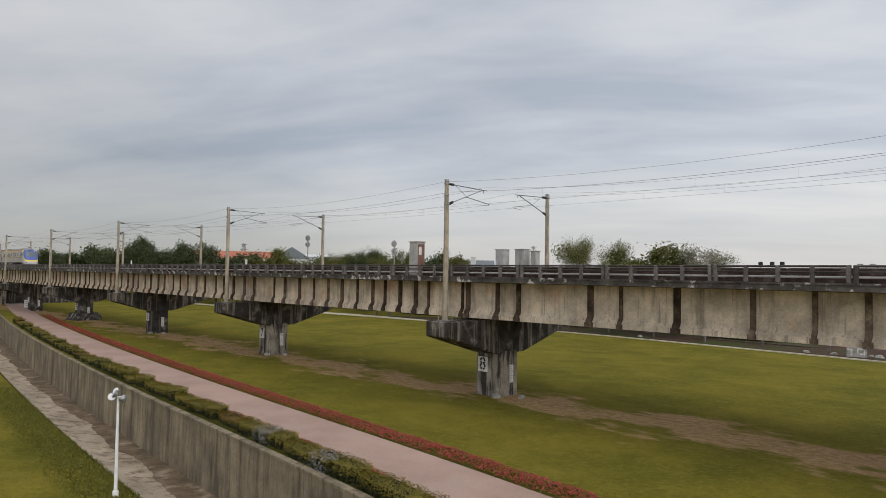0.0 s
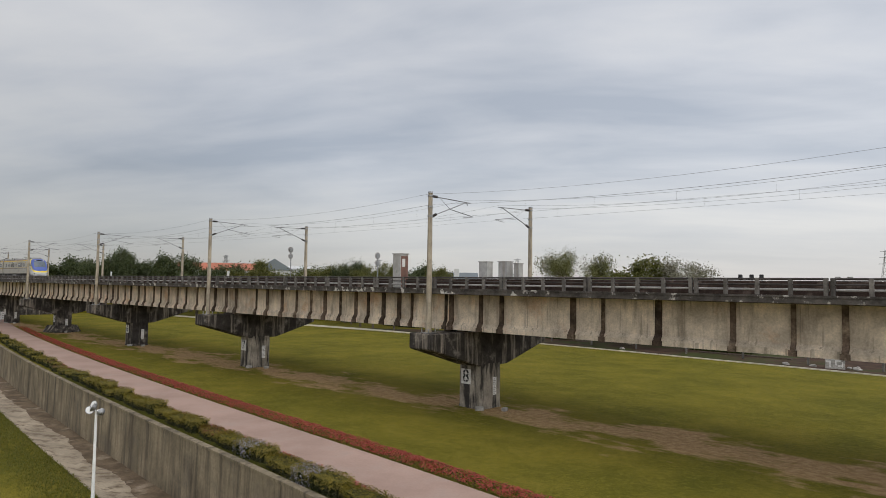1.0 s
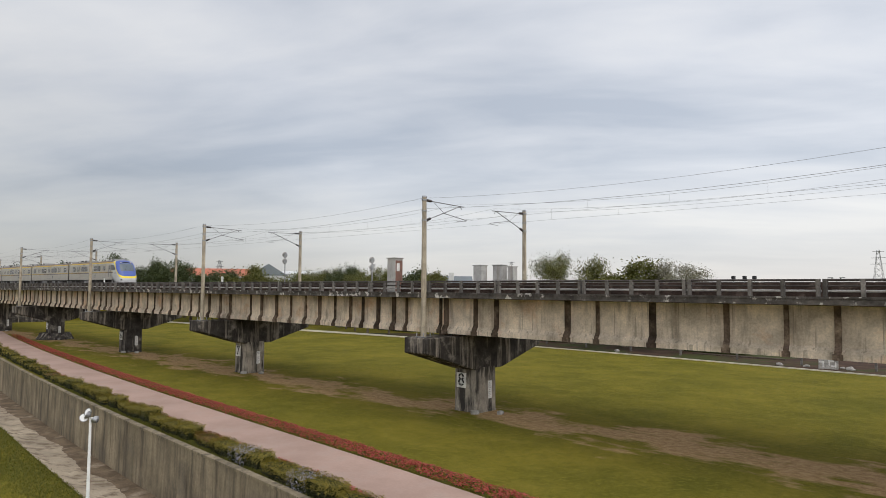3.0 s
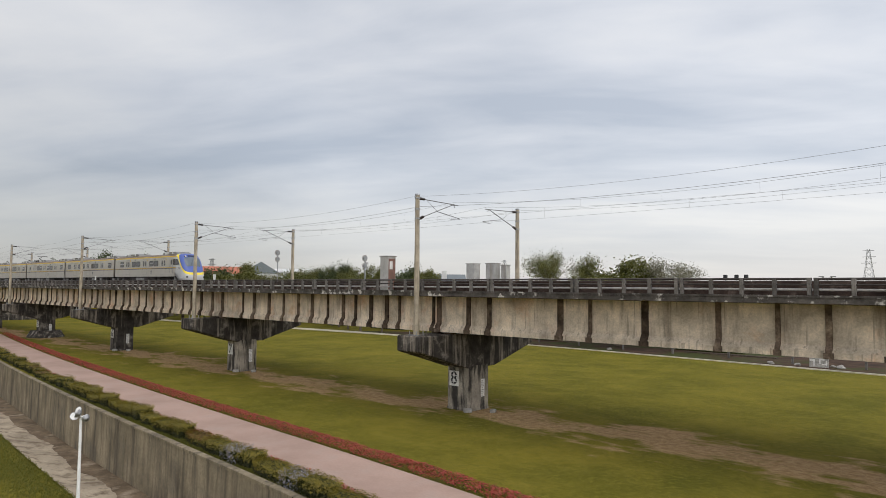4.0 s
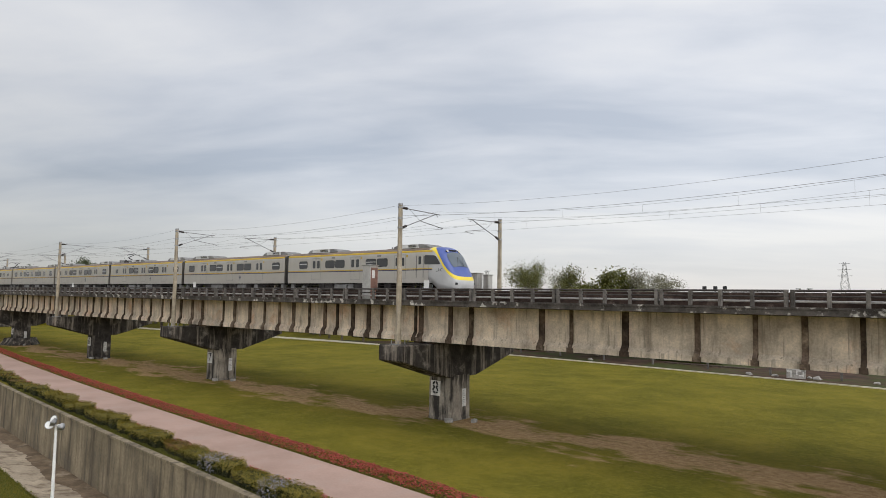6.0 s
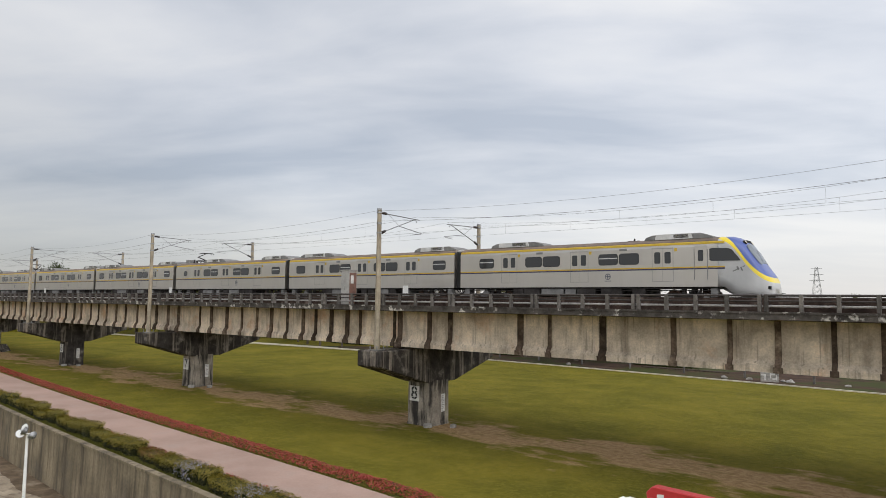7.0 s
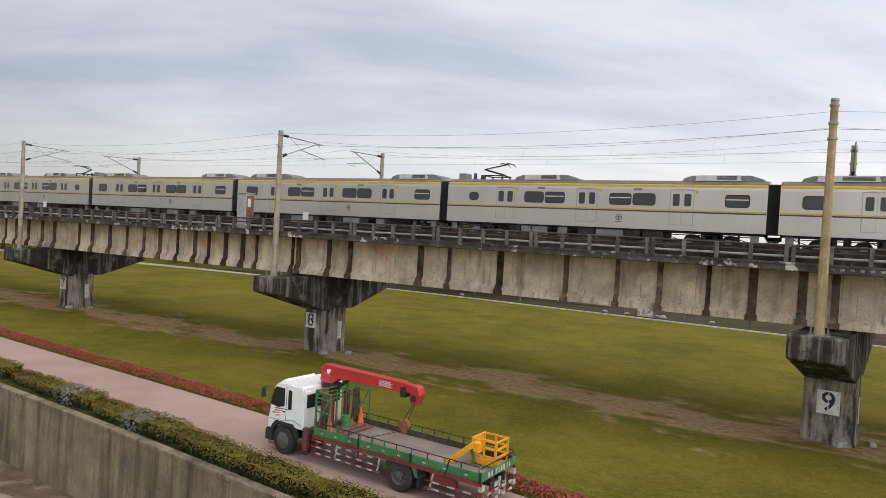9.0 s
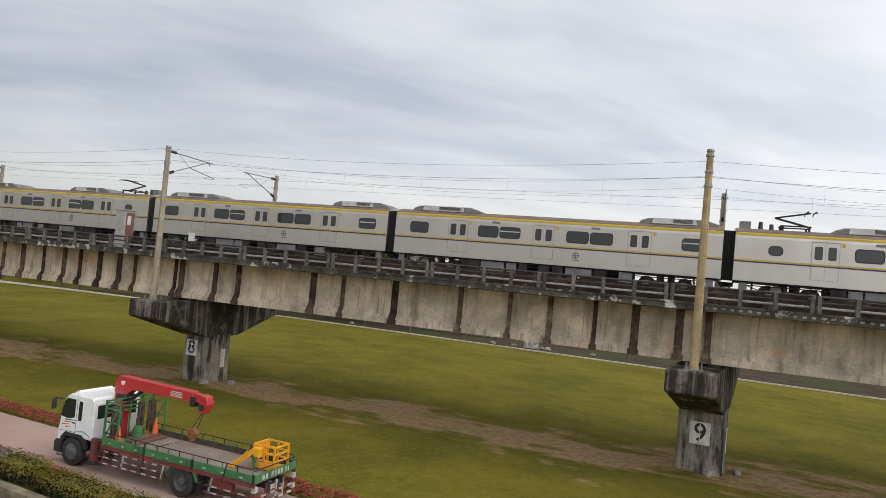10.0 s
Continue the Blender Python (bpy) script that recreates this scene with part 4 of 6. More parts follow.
def passenger_car(kind):
    """kind: plain, or panto_back / panto_front with the pantograph at that end."""
    label = "stainless steel commuter train carriage with yellow waist stripe" + (" and roof pantograph" if kind != "plain" else "")
    car = empty("train_carriage", label, "train carriage", group="carriages of the train")
    part("body", body_mesh(0.3, PITCH - 0.3), None, car)
    flip = (lambda a, b: (PITCH - b, PITCH - a)) if kind == "panto_front" else (lambda a, b: (a, b))
    for side in (-1, 1):
        stripes(car, 0.32, PITCH - 0.32, side)
        for d in DOORS:
            door_on(car, *flip(*d), side)
        for i, pr in enumerate(PAIRS):
            for j, w in enumerate(pr):
                window_on(car, *flip(*w), side, vented=(i + j) % 2 == 1 and kind != "plain" or (i == 0 and j == 1))
        if kind == "plain":
            window_on(car, 1.4, 2.6, side)
        else:
            window_on(car, *flip(2.0, 2.65), side, 2.5, 2.95, r=0.2, name="oval_window")
        window_on(car, *flip(18.1, 19.3), side, vented=True)
        badge(car, 12.2, side)
        vent_plates(car, side)
    if kind == "plain":
        roof_unit(car, 1.2, 6.0)
    else:
        roof_unit(car, *flip(5.0, 9.4))
        pantograph(car, *((3.3, 1) if kind == "panto_back" else (PITCH - 3.3, -1)))
    roof_unit(car, *flip(15.6, 20.0))
    bogie(car, 3.2); bogie(car, PITCH - 3.2)
    underframe(car, 0.3, PITCH - 0.3, 5 if kind == "plain" else 8)
    bm = bmesh.new()
    folds = [(-0.32 + 0.0625 * i, 1.12 if i % 2 else 1.04) for i in range(11)]
    prism(bm, [(x, -w) for x, w in folds] + [(x, w) for x, w in folds[::-1]], 1.0, 3.72, "z")
    part("gangway", bm, RUBBER, car, "black folded gangway bellows")
    bm = bmesh.new(); tube(bm, (-0.35, 0, 0.75), (0.4, 0, 0.75), 0.12, 8); part("coupler", bm, UNDER, car)
    return car


# the driving car's nose: along it, the height of its crown, its half width, its lower edge, and where its sides begin to round over
NOSE_TOP = ((19.0, 3.96), (19.6, 3.94), (19.9, 3.86), (20.2, 3.69), (20.5, 3.42), (20.8, 2.98), (21.13, 2.42), (21.4, 2.02), (21.63, 1.7), (21.75, 1.48), (21.82, 1.26), (21.86, 1.05))
NOSE_WIDE = ((19.0, 1.45), (20.3, 1.43), (21.0, 1.37), (21.4, 1.27), (21.63, 1.14), (21.75, 1.0), (21.82, 0.85), (21.86, 0.7))
NOSE_LOW = ((19.0, 1.0), (19.35, 1.0), (19.95, 0.5), (21.6, 0.46), (21.8, 0.5), (21.86, 0.58))
NOSE_SPRING = ((19.0, 3.34), (19.6, 3.2), (20.0, 2.85), (20.6, 2.1), (21.2, 1.4), (21.6, 1.0), (21.86, 0.8))
NOSE_RIM = ((19.0, 3.9), (19.4, 3.72), (19.7, 3.5), (19.95, 3.22), (20.25, 2.8), (20.5, 2.42), (20.8, 2.05), (21.05, 1.8), (21.35, 1.56), (21.6, 1.42), (21.9, 1.32))


def nose_paint():
    """Blue above a swept yellow rim, pale grey below it."""
    m = bpy.data.materials.new("nose_paint")
    n, l = nodes_of(m)
    out, b = n.new("ShaderNodeOutputMaterial"), n.new("ShaderNodeBsdfPrincipled")
    l.new(b.outputs[0], out.inputs[0])
    b.inputs["Roughness"].default_value, b.inputs["Coat Weight"].default_value = 0.38, 0.3
    sep = n.new("ShaderNodeSeparateXYZ"); l.new(n.new("ShaderNodeTexCoord").outputs["Object"], sep.inputs[0])
    along_x = n.new("ShaderNodeMapRange"); l.new(sep.outputs["X"], along_x.inputs["Value"])
    along_x.inputs["From Min"].default_value, along_x.inputs["From Max"].default_value = 19.0, 21.9
    curve = n.new("ShaderNodeFloatCurve"); c = curve.mapping.curves[0]
    pts = [((x - 19.0) / 2.9, z / 4) for x, z in NOSE_RIM]
    c.points[0].location, c.points[1].location = pts[0], pts[-1]
    for p in pts[1:-1]:
        c.points.new(*p)
    curve.mapping.update()
    l.new(along_x.outputs[0], curve.inputs["Value"])
    rim = n.new("ShaderNodeMath"); rim.operation = "MULTIPLY"; rim.inputs[1].default_value = 4.0; l.new(curve.outputs[0], rim.inputs[0])
    above = n.new("ShaderNodeMath"); above.operation = "SUBTRACT"; l.new(sep.outputs["Z"], above.inputs[0]); l.new(rim.outputs[0], above.inputs[1])
    def step(at):
        r = n.new("ShaderNodeMapRange"); r.inputs["From Min"].default_value, r.inputs["From Max"].default_value = at - 0.008, at + 0.008
        l.new(above.outputs[0], r.inputs["Value"])
        return r.outputs[0]
    dirt = n.new("ShaderNodeTexNoise"); dirt.inputs["Scale"].default_value = 2.5; dirt.inputs["Detail"].default_value = 6
    grey = n.new("ShaderNodeValToRGB"); l.new(dirt.outputs["Fac"], grey.inputs[0])
    grey.color_ramp.elements[0].position, grey.color_ramp.elements[0].color = 0.3, (0.40, 0.395, 0.385, 1)
    grey.color_ramp.elements[1].position, grey.color_ramp.elements[1].color = 0.7, (0.52, 0.515, 0.50, 1)
    c1 = n.new("ShaderNodeMix"); c1.data_type = "RGBA"; l.new(step(-0.13), c1.inputs[0]); l.new(grey.outputs[0], c1.inputs[6]); c1.inputs[7].default_value = (0.76, 0.58, 0.015, 1)
    c2 = n.new("ShaderNodeMix"); c2.data_type = "RGBA"; l.new(step(0.13), c2.inputs[0]); l.new(c1.outputs[2], c2.inputs[6]); c2.inputs[7].default_value = (0.045, 0.08, 0.30, 1)
    l.new(c2.outputs[2], b.inputs["Base Color"])
    return m


NOSEPAINT = nose_paint()


def lead_car():
    car = empty("train_cab_car", "stainless steel train driving car with blue and yellow sloping nose", "train carriage", group="carriages of the train")
    part("body", body_mesh(0.3, 19.0), None, car)
    # nose: a loft of sections that fall, narrow and round off towards the tip
    xs = [19.0 + 0.1 * i for i in range(27)] + [21.68, 21.75, 21.8, 21.84, 21.86]
    top, wide, low, spring = (lambda x, t=t: float(np.interp(x, *zip(*t))) for t in (NOSE_TOP, NOSE_WIDE, NOSE_LOW, NOSE_SPRING))
    def y_at(x, z):
        k = max(0.0, (z - spring(x)) / (top(x) - spring(x)))
        return wide(x) * max(0.0, 1 - k ** 2.7) ** (1 / 2.7)
    def z_at(x, y):
        return spring(x) + (top(x) - spring(x)) * max(0.0, 1 - (abs(y) / wide(x)) ** 2.7) ** (1 / 2.7)
    bm = bmesh.new()
    rings = []
    for x in xs:
        half = [(wide(x) * (0.94 if i == 0 else 1), low(x) + (spring(x) - low(x)) * i / 4) for i in range(5)]
        half += [(wide(x) * math.cos(radians(e)) ** 0.74, spring(x) + (top(x) - spring(x)) * math.sin(radians(e)) ** 0.74) for e in (9, 18, 27, 36, 45, 54, 63, 72, 81)]
        rings.append([bm.verts.new((x, -y, z)) for y, z in half] + [bm.verts.new((x, 0, top(x)))] + [bm.verts.new((x, y, z)) for y, z in half[::-1]])
    for p, q in zip(rings, rings[1:]):
        for i in range(len(p)):
            j = (i + 1) % len(p)
            bm.faces.new((p[i], q[i], q[j], p[j]))
    bm.faces.new(rings[0]); bm.faces.new(rings[-1][::-1])
    part("nose", mesh_of("nose", bm, NOSEPAINT, True), None, car, "sloping nose with blue front, yellow rim and pale grey skirt")
    # windscreen: a curved pane let into the blue front
    bm = bmesh.new()
    us = along(20.45, 21.2, 0.06)
    grid = []
    for i, x in enumerate(us):
        e = abs(2 * i / (len(us) - 1) - 1)
        w = (1.06 - 0.1 * i / (len(us) - 1)) * (1 - 0.16 * e ** 4)
        grid.append([bm.verts.new((x + 0.02, w * k / 8, z_at(x, w * k / 8) + 0.014)) for k in range(-8, 9)])
    for p, q in zip(grid, grid[1:]):
        for i in range(16):
            bm.faces.new((p[i], q[i], q[i + 1], p[i + 1]))
    part("windscreen", bm, WINDSCREEN, car, "wide curved windscreen", True)
    for side in (-1, 1):
        stripes(car, 0.32, 19.4, side)
        for d in DOORS:
            door_on(car, *d, side)
        for i, pr in enumerate(PAIRS):
            for j, w in enumerate(pr):
                window_on(car, *w, side, vented=i == 1 and j == 0)
        window_on(car, 2.1, 3.3, side, vented=True)
        d = part("crew_door", slab([(17.7, 1.32), (18.4, 1.32), (18.4, 3.4), (17.7, 3.4)], side, 0.006), STEEL, car, "narrow crew door")
        part("pane", slab(rounded(17.9, 18.2, 2.5, 3.15, 0.06), side, 0.012), TRAINGLASS, d)
        for x in (17.66, 18.42):
            part("handrail", slab([(x, 1.4), (x + 0.03, 1.4), (x + 0.03, 3.2), (x, 3.2)], side, 0.04), GALV, d)
        # cab side window, bent round the nose
        bm = bmesh.new()
        cols = []
        for x in along(18.55, 20.24, 0.11):
            zh = float(np.interp(x, (18.55, 18.62, 19.6, 19.8, 20.24), (3.16, 3.24, 3.2, 3.1, 2.52)))
            zl = float(np.interp(x, (18.55, 18.62, 20.24), (2.55, 2.48, 2.47)))
            cols.append([bm.verts.new((x, side * ((HALF if x < 19.0 else y_at(x, z)) + e), z)) for e in (0.014, -0.02) for z in (zl, zl + (zh - zl) * 0.35, zl + (zh - zl) * 0.7, zh)])
        for p, q in zip(cols, cols[1:]):
            for i in range(3):
                bm.faces.new((p[i], q[i], q[i + 1], p[i + 1]))
            bm.faces.new((p[0], q[0], q[4], p[4])); bm.faces.new((p[3], q[3], q[7], p[7]))
        part("cab_window", bm, TRAINGLASS, car, "long dark cab side window")
        for x, z, w, h in ((19.95, 1.92, 0.3, 0.05), (20.1, 2.05, 0.1, 0.2), (20.3, 2.0, 0.08, 0.24), (20.42, 2.14, 0.14, 0.06)):
            bm = bmesh.new(); y = y_at(x, z); box(bm, x - w / 2, x + w / 2, side * y - 0.012, side * y + 0.012, z - h / 2, z + h / 2, Matrix.Translation((x, 0, z)) @ pose(0, 0, 0, 0, -24, 0) @ Matrix.Translation((-x, 0, -z)))
            part("emblem_bar", bm, UNDERBOX, car)
        bm = bmesh.new(); box(bm, 21.58, 21.74, side * 1.06 - 0.1, side * 1.06 + 0.06, 0.85, 1.02); part("tail_lamp", bm, RUBBER, car)
        bm = bmesh.new(); z = z_at(20.28, 0.72); tube(bm, (20.2, side * 0.72, z - 0.1), (20.36, side * 0.72, z + 0.02), 0.13, 14); rim = part("lamp_rim", bm, RUBBER, car)
        bm = bmesh.new(); tube(bm, (20.34, side * 0.72, z), (20.38, side * 0.72, z + 0.03), 0.105, 14); part("headlight", bm, HEADLIGHT, rim, "round lit headlight")
        badge(car, 12.2, side); vent_plates(car, side)
    bm = bmesh.new(); box(bm, 20.2, 20.36, -0.42, 0.42, 3.55, 3.68); part("destination_panel", bm, RUBBER, car)
    for s in (-0.35, 0.3):
        bm = bmesh.new(); tube(bm, (21.16, s, z_at(21.16, s) + 0.03), (20.75, s + 0.4, z_at(20.75, s + 0.4) + 0.04), 0.02, 5); part("wiper", bm, RUBBER, car)
    roof_unit(car, 2.7, 7.2); roof_unit(car, 14.4, 18.65)
    bm = bmesh.new(); tube(bm, (13.4, 0, 3.9), (13.4, 0, 4.15), 0.05, 6); box(bm, 13.0, 13.8, -0.2, 0.2, 3.93, 4.0); part("antenna", bm, UNDER, car)
    bogie(car, 3.2); bogie(car, 17.2); underframe(car, 0.3, 19.3, 3)
    bm = bmesh.new(); prism(bm, [(19.0, 0.95), (19.6, 0.6), (20.4, 0.3), (21.3, 0.28), (21.5, 0.5), (19.5, 1.0)], -1.0, 1.0, "y"); part("snow_plough", bm, UNDERBOX, car)
    bm = bmesh.new(); tube(bm, (-0.35, 0, 0.75), (0.4, 0, 0.75), 0.12, 8); part("coupler", bm, UNDER, car)
    bm = bmesh.new(); box(bm, -0.32, 0.3, -1.1, 1.1, 1.0, 3.72); part("gangway", bm, RUBBER, car, "black folded gangway bellows")
    return car


def lit_material(name, colour, strength):
    m = bpy.data.materials.new(name)
    n, l = nodes_of(m)
    out, e = n.new("ShaderNodeOutputMaterial"), n.new("ShaderNodeEmission")
    e.inputs[0].default_value, e.inputs[1].default_value = (*colour, 1), strength
    l.new(e.outputs[0], out.inputs[0])
    return m


HEADLIGHT = lit_material("lit_headlight", (1.0, 0.95, 0.8), 0.7)
plain_car = passenger_car("plain")
CARS = [lead_car(), plain_car, passenger_car("panto_back"), copy_thing(plain_car, pose(0, 0, 0)), copy_thing(plain_car, pose(0, 0, 0)),
        passenger_car("panto_front"), copy_thing(plain_car, pose(0, 0, 0)), copy_thing(plain_car, pose(0, 0, 0))]


# ---- crane truck ----
TRUCKWHITE = mat("white_cab_paint", (0.84, 0.84, 0.83), 0.35, var=0.06, scale=1.2, fine=8, world=False, bump=0, coat=0.4)
TRUCKGREEN = mat("worn_green_paint", (0.055, 0.185, 0.065), 0.6, var=0.35, scale=1.5, fine=9, world=False, patch=(0.10, 0.14, 0.10), patch_scale=1.1, patch_cut=(0.6, 0.75))
TRUCKRED = mat("dull_dark_red_paint", (0.20, 0.035, 0.03), 0.6, var=0.25, scale=1.5, fine=9, world=False, patch=(0.10, 0.05, 0.04), patch_scale=1.4)
CRANERED = mat("bright_red_crane_paint", (0.50, 0.03, 0.035), 0.4, var=0.12, scale=1.2, fine=8, world=False, coat=0.3, bump=0.03)
CHASSIS = mat("black_chassis", (0.025, 0.024, 0.023), 0.8, var=0.3, world=False)
TYRE = mat("dusty_tyre_rubber", (0.05, 0.047, 0.044), 0.9, var=0.25, scale=4, fine=18, world=False)
HUB = mat("dusty_grey_wheel", (0.14, 0.135, 0.13), 0.7, 0.3, var=0.25, scale=5, world=False)
DECKBOARD = mat("dusty_deck_steel", (0.26, 0.21, 0.175), 0.85, var=0.2, scale=0.9, fine=7, world=False, patch=(0.22, 0.17, 0.14), patch_scale=0.8)
YELLOWPAINT = mat("yellow_basket_paint", (0.78, 0.36, 0.018), 0.5, var=0.15, scale=2, fine=10, world=False)
ORANGE = mat("orange_cone_plastic", (0.75, 0.13, 0.03), 0.5, var=0.1, world=False)
LINER = mat("dirty_brown_board", (0.085, 0.065, 0.05), 0.9, var=0.35, scale=2, fine=9, world=False)
ROPE = mat("greasy_brown_slings", (0.10, 0.075, 0.058), 0.95, var=0.4, scale=6, fine=30, world=False)
HOOKRUST = mat("rusty_orange_hook", (0.26, 0.10, 0.035), 0.75, var=0.45, scale=5, fine=16, world=False)
BANDWHITE = mat("scuffed_white_band", (0.47, 0.43, 0.40), 0.8, var=0.4, scale=4, world=False)
GRAPHICRED = mat("orange_red_graphic", (0.65, 0.12, 0.05), 0.5, var=0.1, world=False, bump=0)
GRAPHICBLUE = mat("grey_blue_graphic", (0.12, 0.2, 0.28), 0.5, var=0.1, world=False, bump=0)
TRUCKGLASS = glass_material("cab_glass", (0.02, 0.025, 0.028))


def strut(name, parent, a, b, w, material, label="", w2=None):
    """A square bar between two points."""
    bm = bmesh.new()
    a, b = Vector(a), Vector(b)
    q = (b - a).to_track_quat("Z", "X").to_matrix().to_4x4()
    h = (w2 or w) / 2
    box(bm, -w / 2, w / 2, -h, h, 0, (b - a).length, Matrix.Translation(a) @ q)
    return part(name, bm, material, parent, label)


def block(name, parent, x0, x1, y0, y1, z0, z1, material, label="", bev=0.0, seg=1):
    bm = bmesh.new(); box(bm, x0, x1, y0, y1, z0, z1)
    if bev:
        bevelled(bm, bev, seg)
    return part(name, bm, material, parent, label)


def wheel_mesh(r, w, dual):
    """A tyre with shoulders; the rim is dished."""
    bm = bmesh.new()
    prof = [(r * 0.58, -w / 2), (r * 0.9, -w / 2), (r, -w / 2 + 0.05), (r, w / 2 - 0.05), (r * 0.9, w / 2), (r * 0.58, w / 2)]
    n = 32
    rings = [[bm.verts.new((a * math.cos(2 * math.pi * i / n), y, a * math.sin(2 * math.pi * i / n))) for a, y in prof] for i in range(n)]
    for i in range(n):
        A, B = rings[i], rings[(i + 1) % n]
        for k in range(len(prof)):
            bm.faces.new((A[k], B[k], B[(k + 1) % len(prof)], A[(k + 1) % len(prof)]))
    tyre = mesh_of("tyre", bm, TYRE)
    bm = bmesh.new()
    face = -w / 2 + (0.14 if dual else 0.02)
    prof = [(r * 0.59, -w / 2 + 0.01), (r * 0.52, face), (r * 0.3, face + (0.02 if dual else -0.05)), (r * 0.24, face - 0.07), (0.001, face - 0.09)]
    rings = [[bm.verts.new((a * math.cos(2 * math.pi * i / n), y, a * math.sin(2 * math.pi * i / n))) for a, y in prof] for i in range(n)]
    for i in range(n):
        A, B = rings[i], rings[(i + 1) % n]
        for k in range(len(prof) - 1):
            bm.faces.new((A[k], B[k], B[k + 1], A[k + 1]))
    for i in range(8):
        c, s = math.cos(math.pi * i / 4), math.sin(math.pi * i / 4)
        tube(bm, (r * 0.36 * c, face - 0.02, r * 0.36 * s), (r * 0.36 * c, face - 0.06, r * 0.36 * s), 0.025, 6)
    return tyre, mesh_of("rim", bm, HUB)


REAR_AXLE, WHEEL = 5.85, 0.57


def lengthened(x):
    """Where a place drawn for the short frame lies on the long one."""
    return 1.6 + (x - 1.6) * (REAR_AXLE - 1.6) / 4.0 if x < 5.6 else REAR_AXLE + (x - 5.6) * 1.3


def make_truck():
    t = empty("crane_truck", "white-cab flatbed lorry with red crane and green dropside bed", "truck")
    # cab: a side outline with a raked front, wheel arch and rounded roof
    side = [(-0.93, 0.72), (-0.93, 1.35), (-0.72, 2.35), (-0.55, 2.62), (-0.3, 2.76), (0.95, 2.74), (1.05, 2.6), (1.05, 1.15), (0.62, 1.15), (0.48, 1.28), (-0.42, 1.28), (-0.6, 1.1), (-0.62, 0.72)]
    bm = bmesh.new(); prism(bm, side, -1.13, 1.13, "y"); bevelled(bm, 0.05, 2)
    cab = part("cab", bm, TRUCKWHITE, t, "white steel cab")
    for s in (-1, 1):
        bm = bmesh.new(); prism(bm, [(-0.78, 1.85), (-0.64, 2.4), (-0.5, 2.55), (0.0, 2.55), (0.0, 1.88), (-0.35, 1.8)], s * 1.12, s * 1.137, "y"); part("door_window", bm, TRUCKGLASS, cab)
        bm = bmesh.new(); prism(bm, rounded(0.2, 0.4, 1.8, 2.52, 0.05), s * 1.12, s * 1.137, "y"); part("slit_window", bm, TRUCKGLASS, cab)
        for a, b in (((-0.82, 1.32), (0.1, 1.34)), ((0.1, 1.34), (0.1, 2.6)), ((-0.86, 1.4), (-0.7, 2.3))):
            strut("door_seam", cab, (a[0], s * 1.134, a[1]), (b[0], s * 1.134, b[1]), 0.012, CHASSIS)
        block("door_handle", cab, -0.08, 0.06, s * 1.145 - 0.012, s * 1.145 + 0.012, 1.66, 1.7, CHASSIS)
        for k, (x, z, w, mt) in enumerate(((-0.45, 1.56, 0.5, GRAPHICRED), (-0.3, 1.66, 0.55, GRAPHICRED), (-0.15, 1.75, 0.8, GRAPHICBLUE), (-0.35, 1.48, 0.3, GRAPHICRED))):
            bm = bmesh.new(); prism(bm, [(x - w / 2, z - 0.03), (x + w / 2, z + 0.035), (x + w / 2 - 0.05, z + 0.05), (x - w / 2 + 0.05, z + 0.03)], s * 1.131, s * 1.139, "y"); part("door_graphic", bm, mt, cab, "swept orange and grey stripe")
        bm = bmesh.new(); prism(bm, [(0.15, 1.36), (0.55, 1.42), (0.95, 1.3), (0.95, 1.325), (0.55, 1.45), (0.15, 1.39)], s * 1.131, s * 1.138, "y"); part("door_graphic", bm, GRAPHICBLUE, cab)
        # black arch over the front wheel
        bm = bmesh.new(); prism(bm, [(-0.72, 0.85), (-0.6, 1.12), (-0.42, 1.3), (0.5, 1.3), (0.75, 1.1), (0.85, 0.8), (0.72, 0.78), (0.62, 1.0), (0.42, 1.17), (-0.35, 1.17), (-0.52, 0.95), (-0.58, 0.78)], s * 1.06, s * 1.19, "y"); part("wheel_arch", bm, CHASSIS, cab, "black plastic wheel arch")
        strut("mirror_arm", cab, (-0.7, s * 1.1, 2.48), (-0.98, s * 1.32, 2.52), 0.03, CHASSIS)
        block("mirror", cab, -1.06, -0.95, s * 1.33 - 0.1, s * 1.33 + 0.1, 2.1, 2.48, CHASSIS, "", 0.03)
    bm = bmesh.new(); prism(bm, [(-0.885, 1.62), (-0.735, 2.32), (-0.72, 2.32), (-0.86, 1.62)], -0.98, 0.98, "y"); part("windscreen", bm, TRUCKGLASS, cab)
    block("rear_window", cab, 1.045, 1.06, -0.95, 0.95, 1.95, 2.45, TRUCKGLASS)
    bm = bmesh.new(); prism(bm, [(-0.58, 2.6), (-0.52, 2.72), (-0.3, 2.82), (-0.2, 2.76)], -0.8, 0.8, "y"); bevelled(bm, 0.02); part("wind_deflector", bm, TRUCKWHITE, cab)
    bm = bmesh.new(); prism(bm, [(-1.02, 0.42), (-1.02, 0.85), (-0.9, 0.95), (-0.6, 0.95), (-0.6, 0.42)], -1.16, 1.16, "y"); bevelled(bm, 0.03); bump = part("bumper", bm, CHASSIS, t, "black front bumper")
    for s in (-0.85, 0.85):
        block("headlamp", bump, -1.03, -1.0, s - 0.2, s + 0.2, 0.62, 0.82, TRUCKGLASS)
    block("cab_step", t, -0.8, -0.5, -1.18, -0.85, 0.3, 0.42, GALV, "bright metal step", 0.02)
    block("chassis_rail", t, -0.6, 8.2, -0.48, -0.36, 0.68, 0.9, CHASSIS); block("chassis_rail", t, -0.6, 8.2, 0.36, 0.48, 0.68, 0.9, CHASSIS)
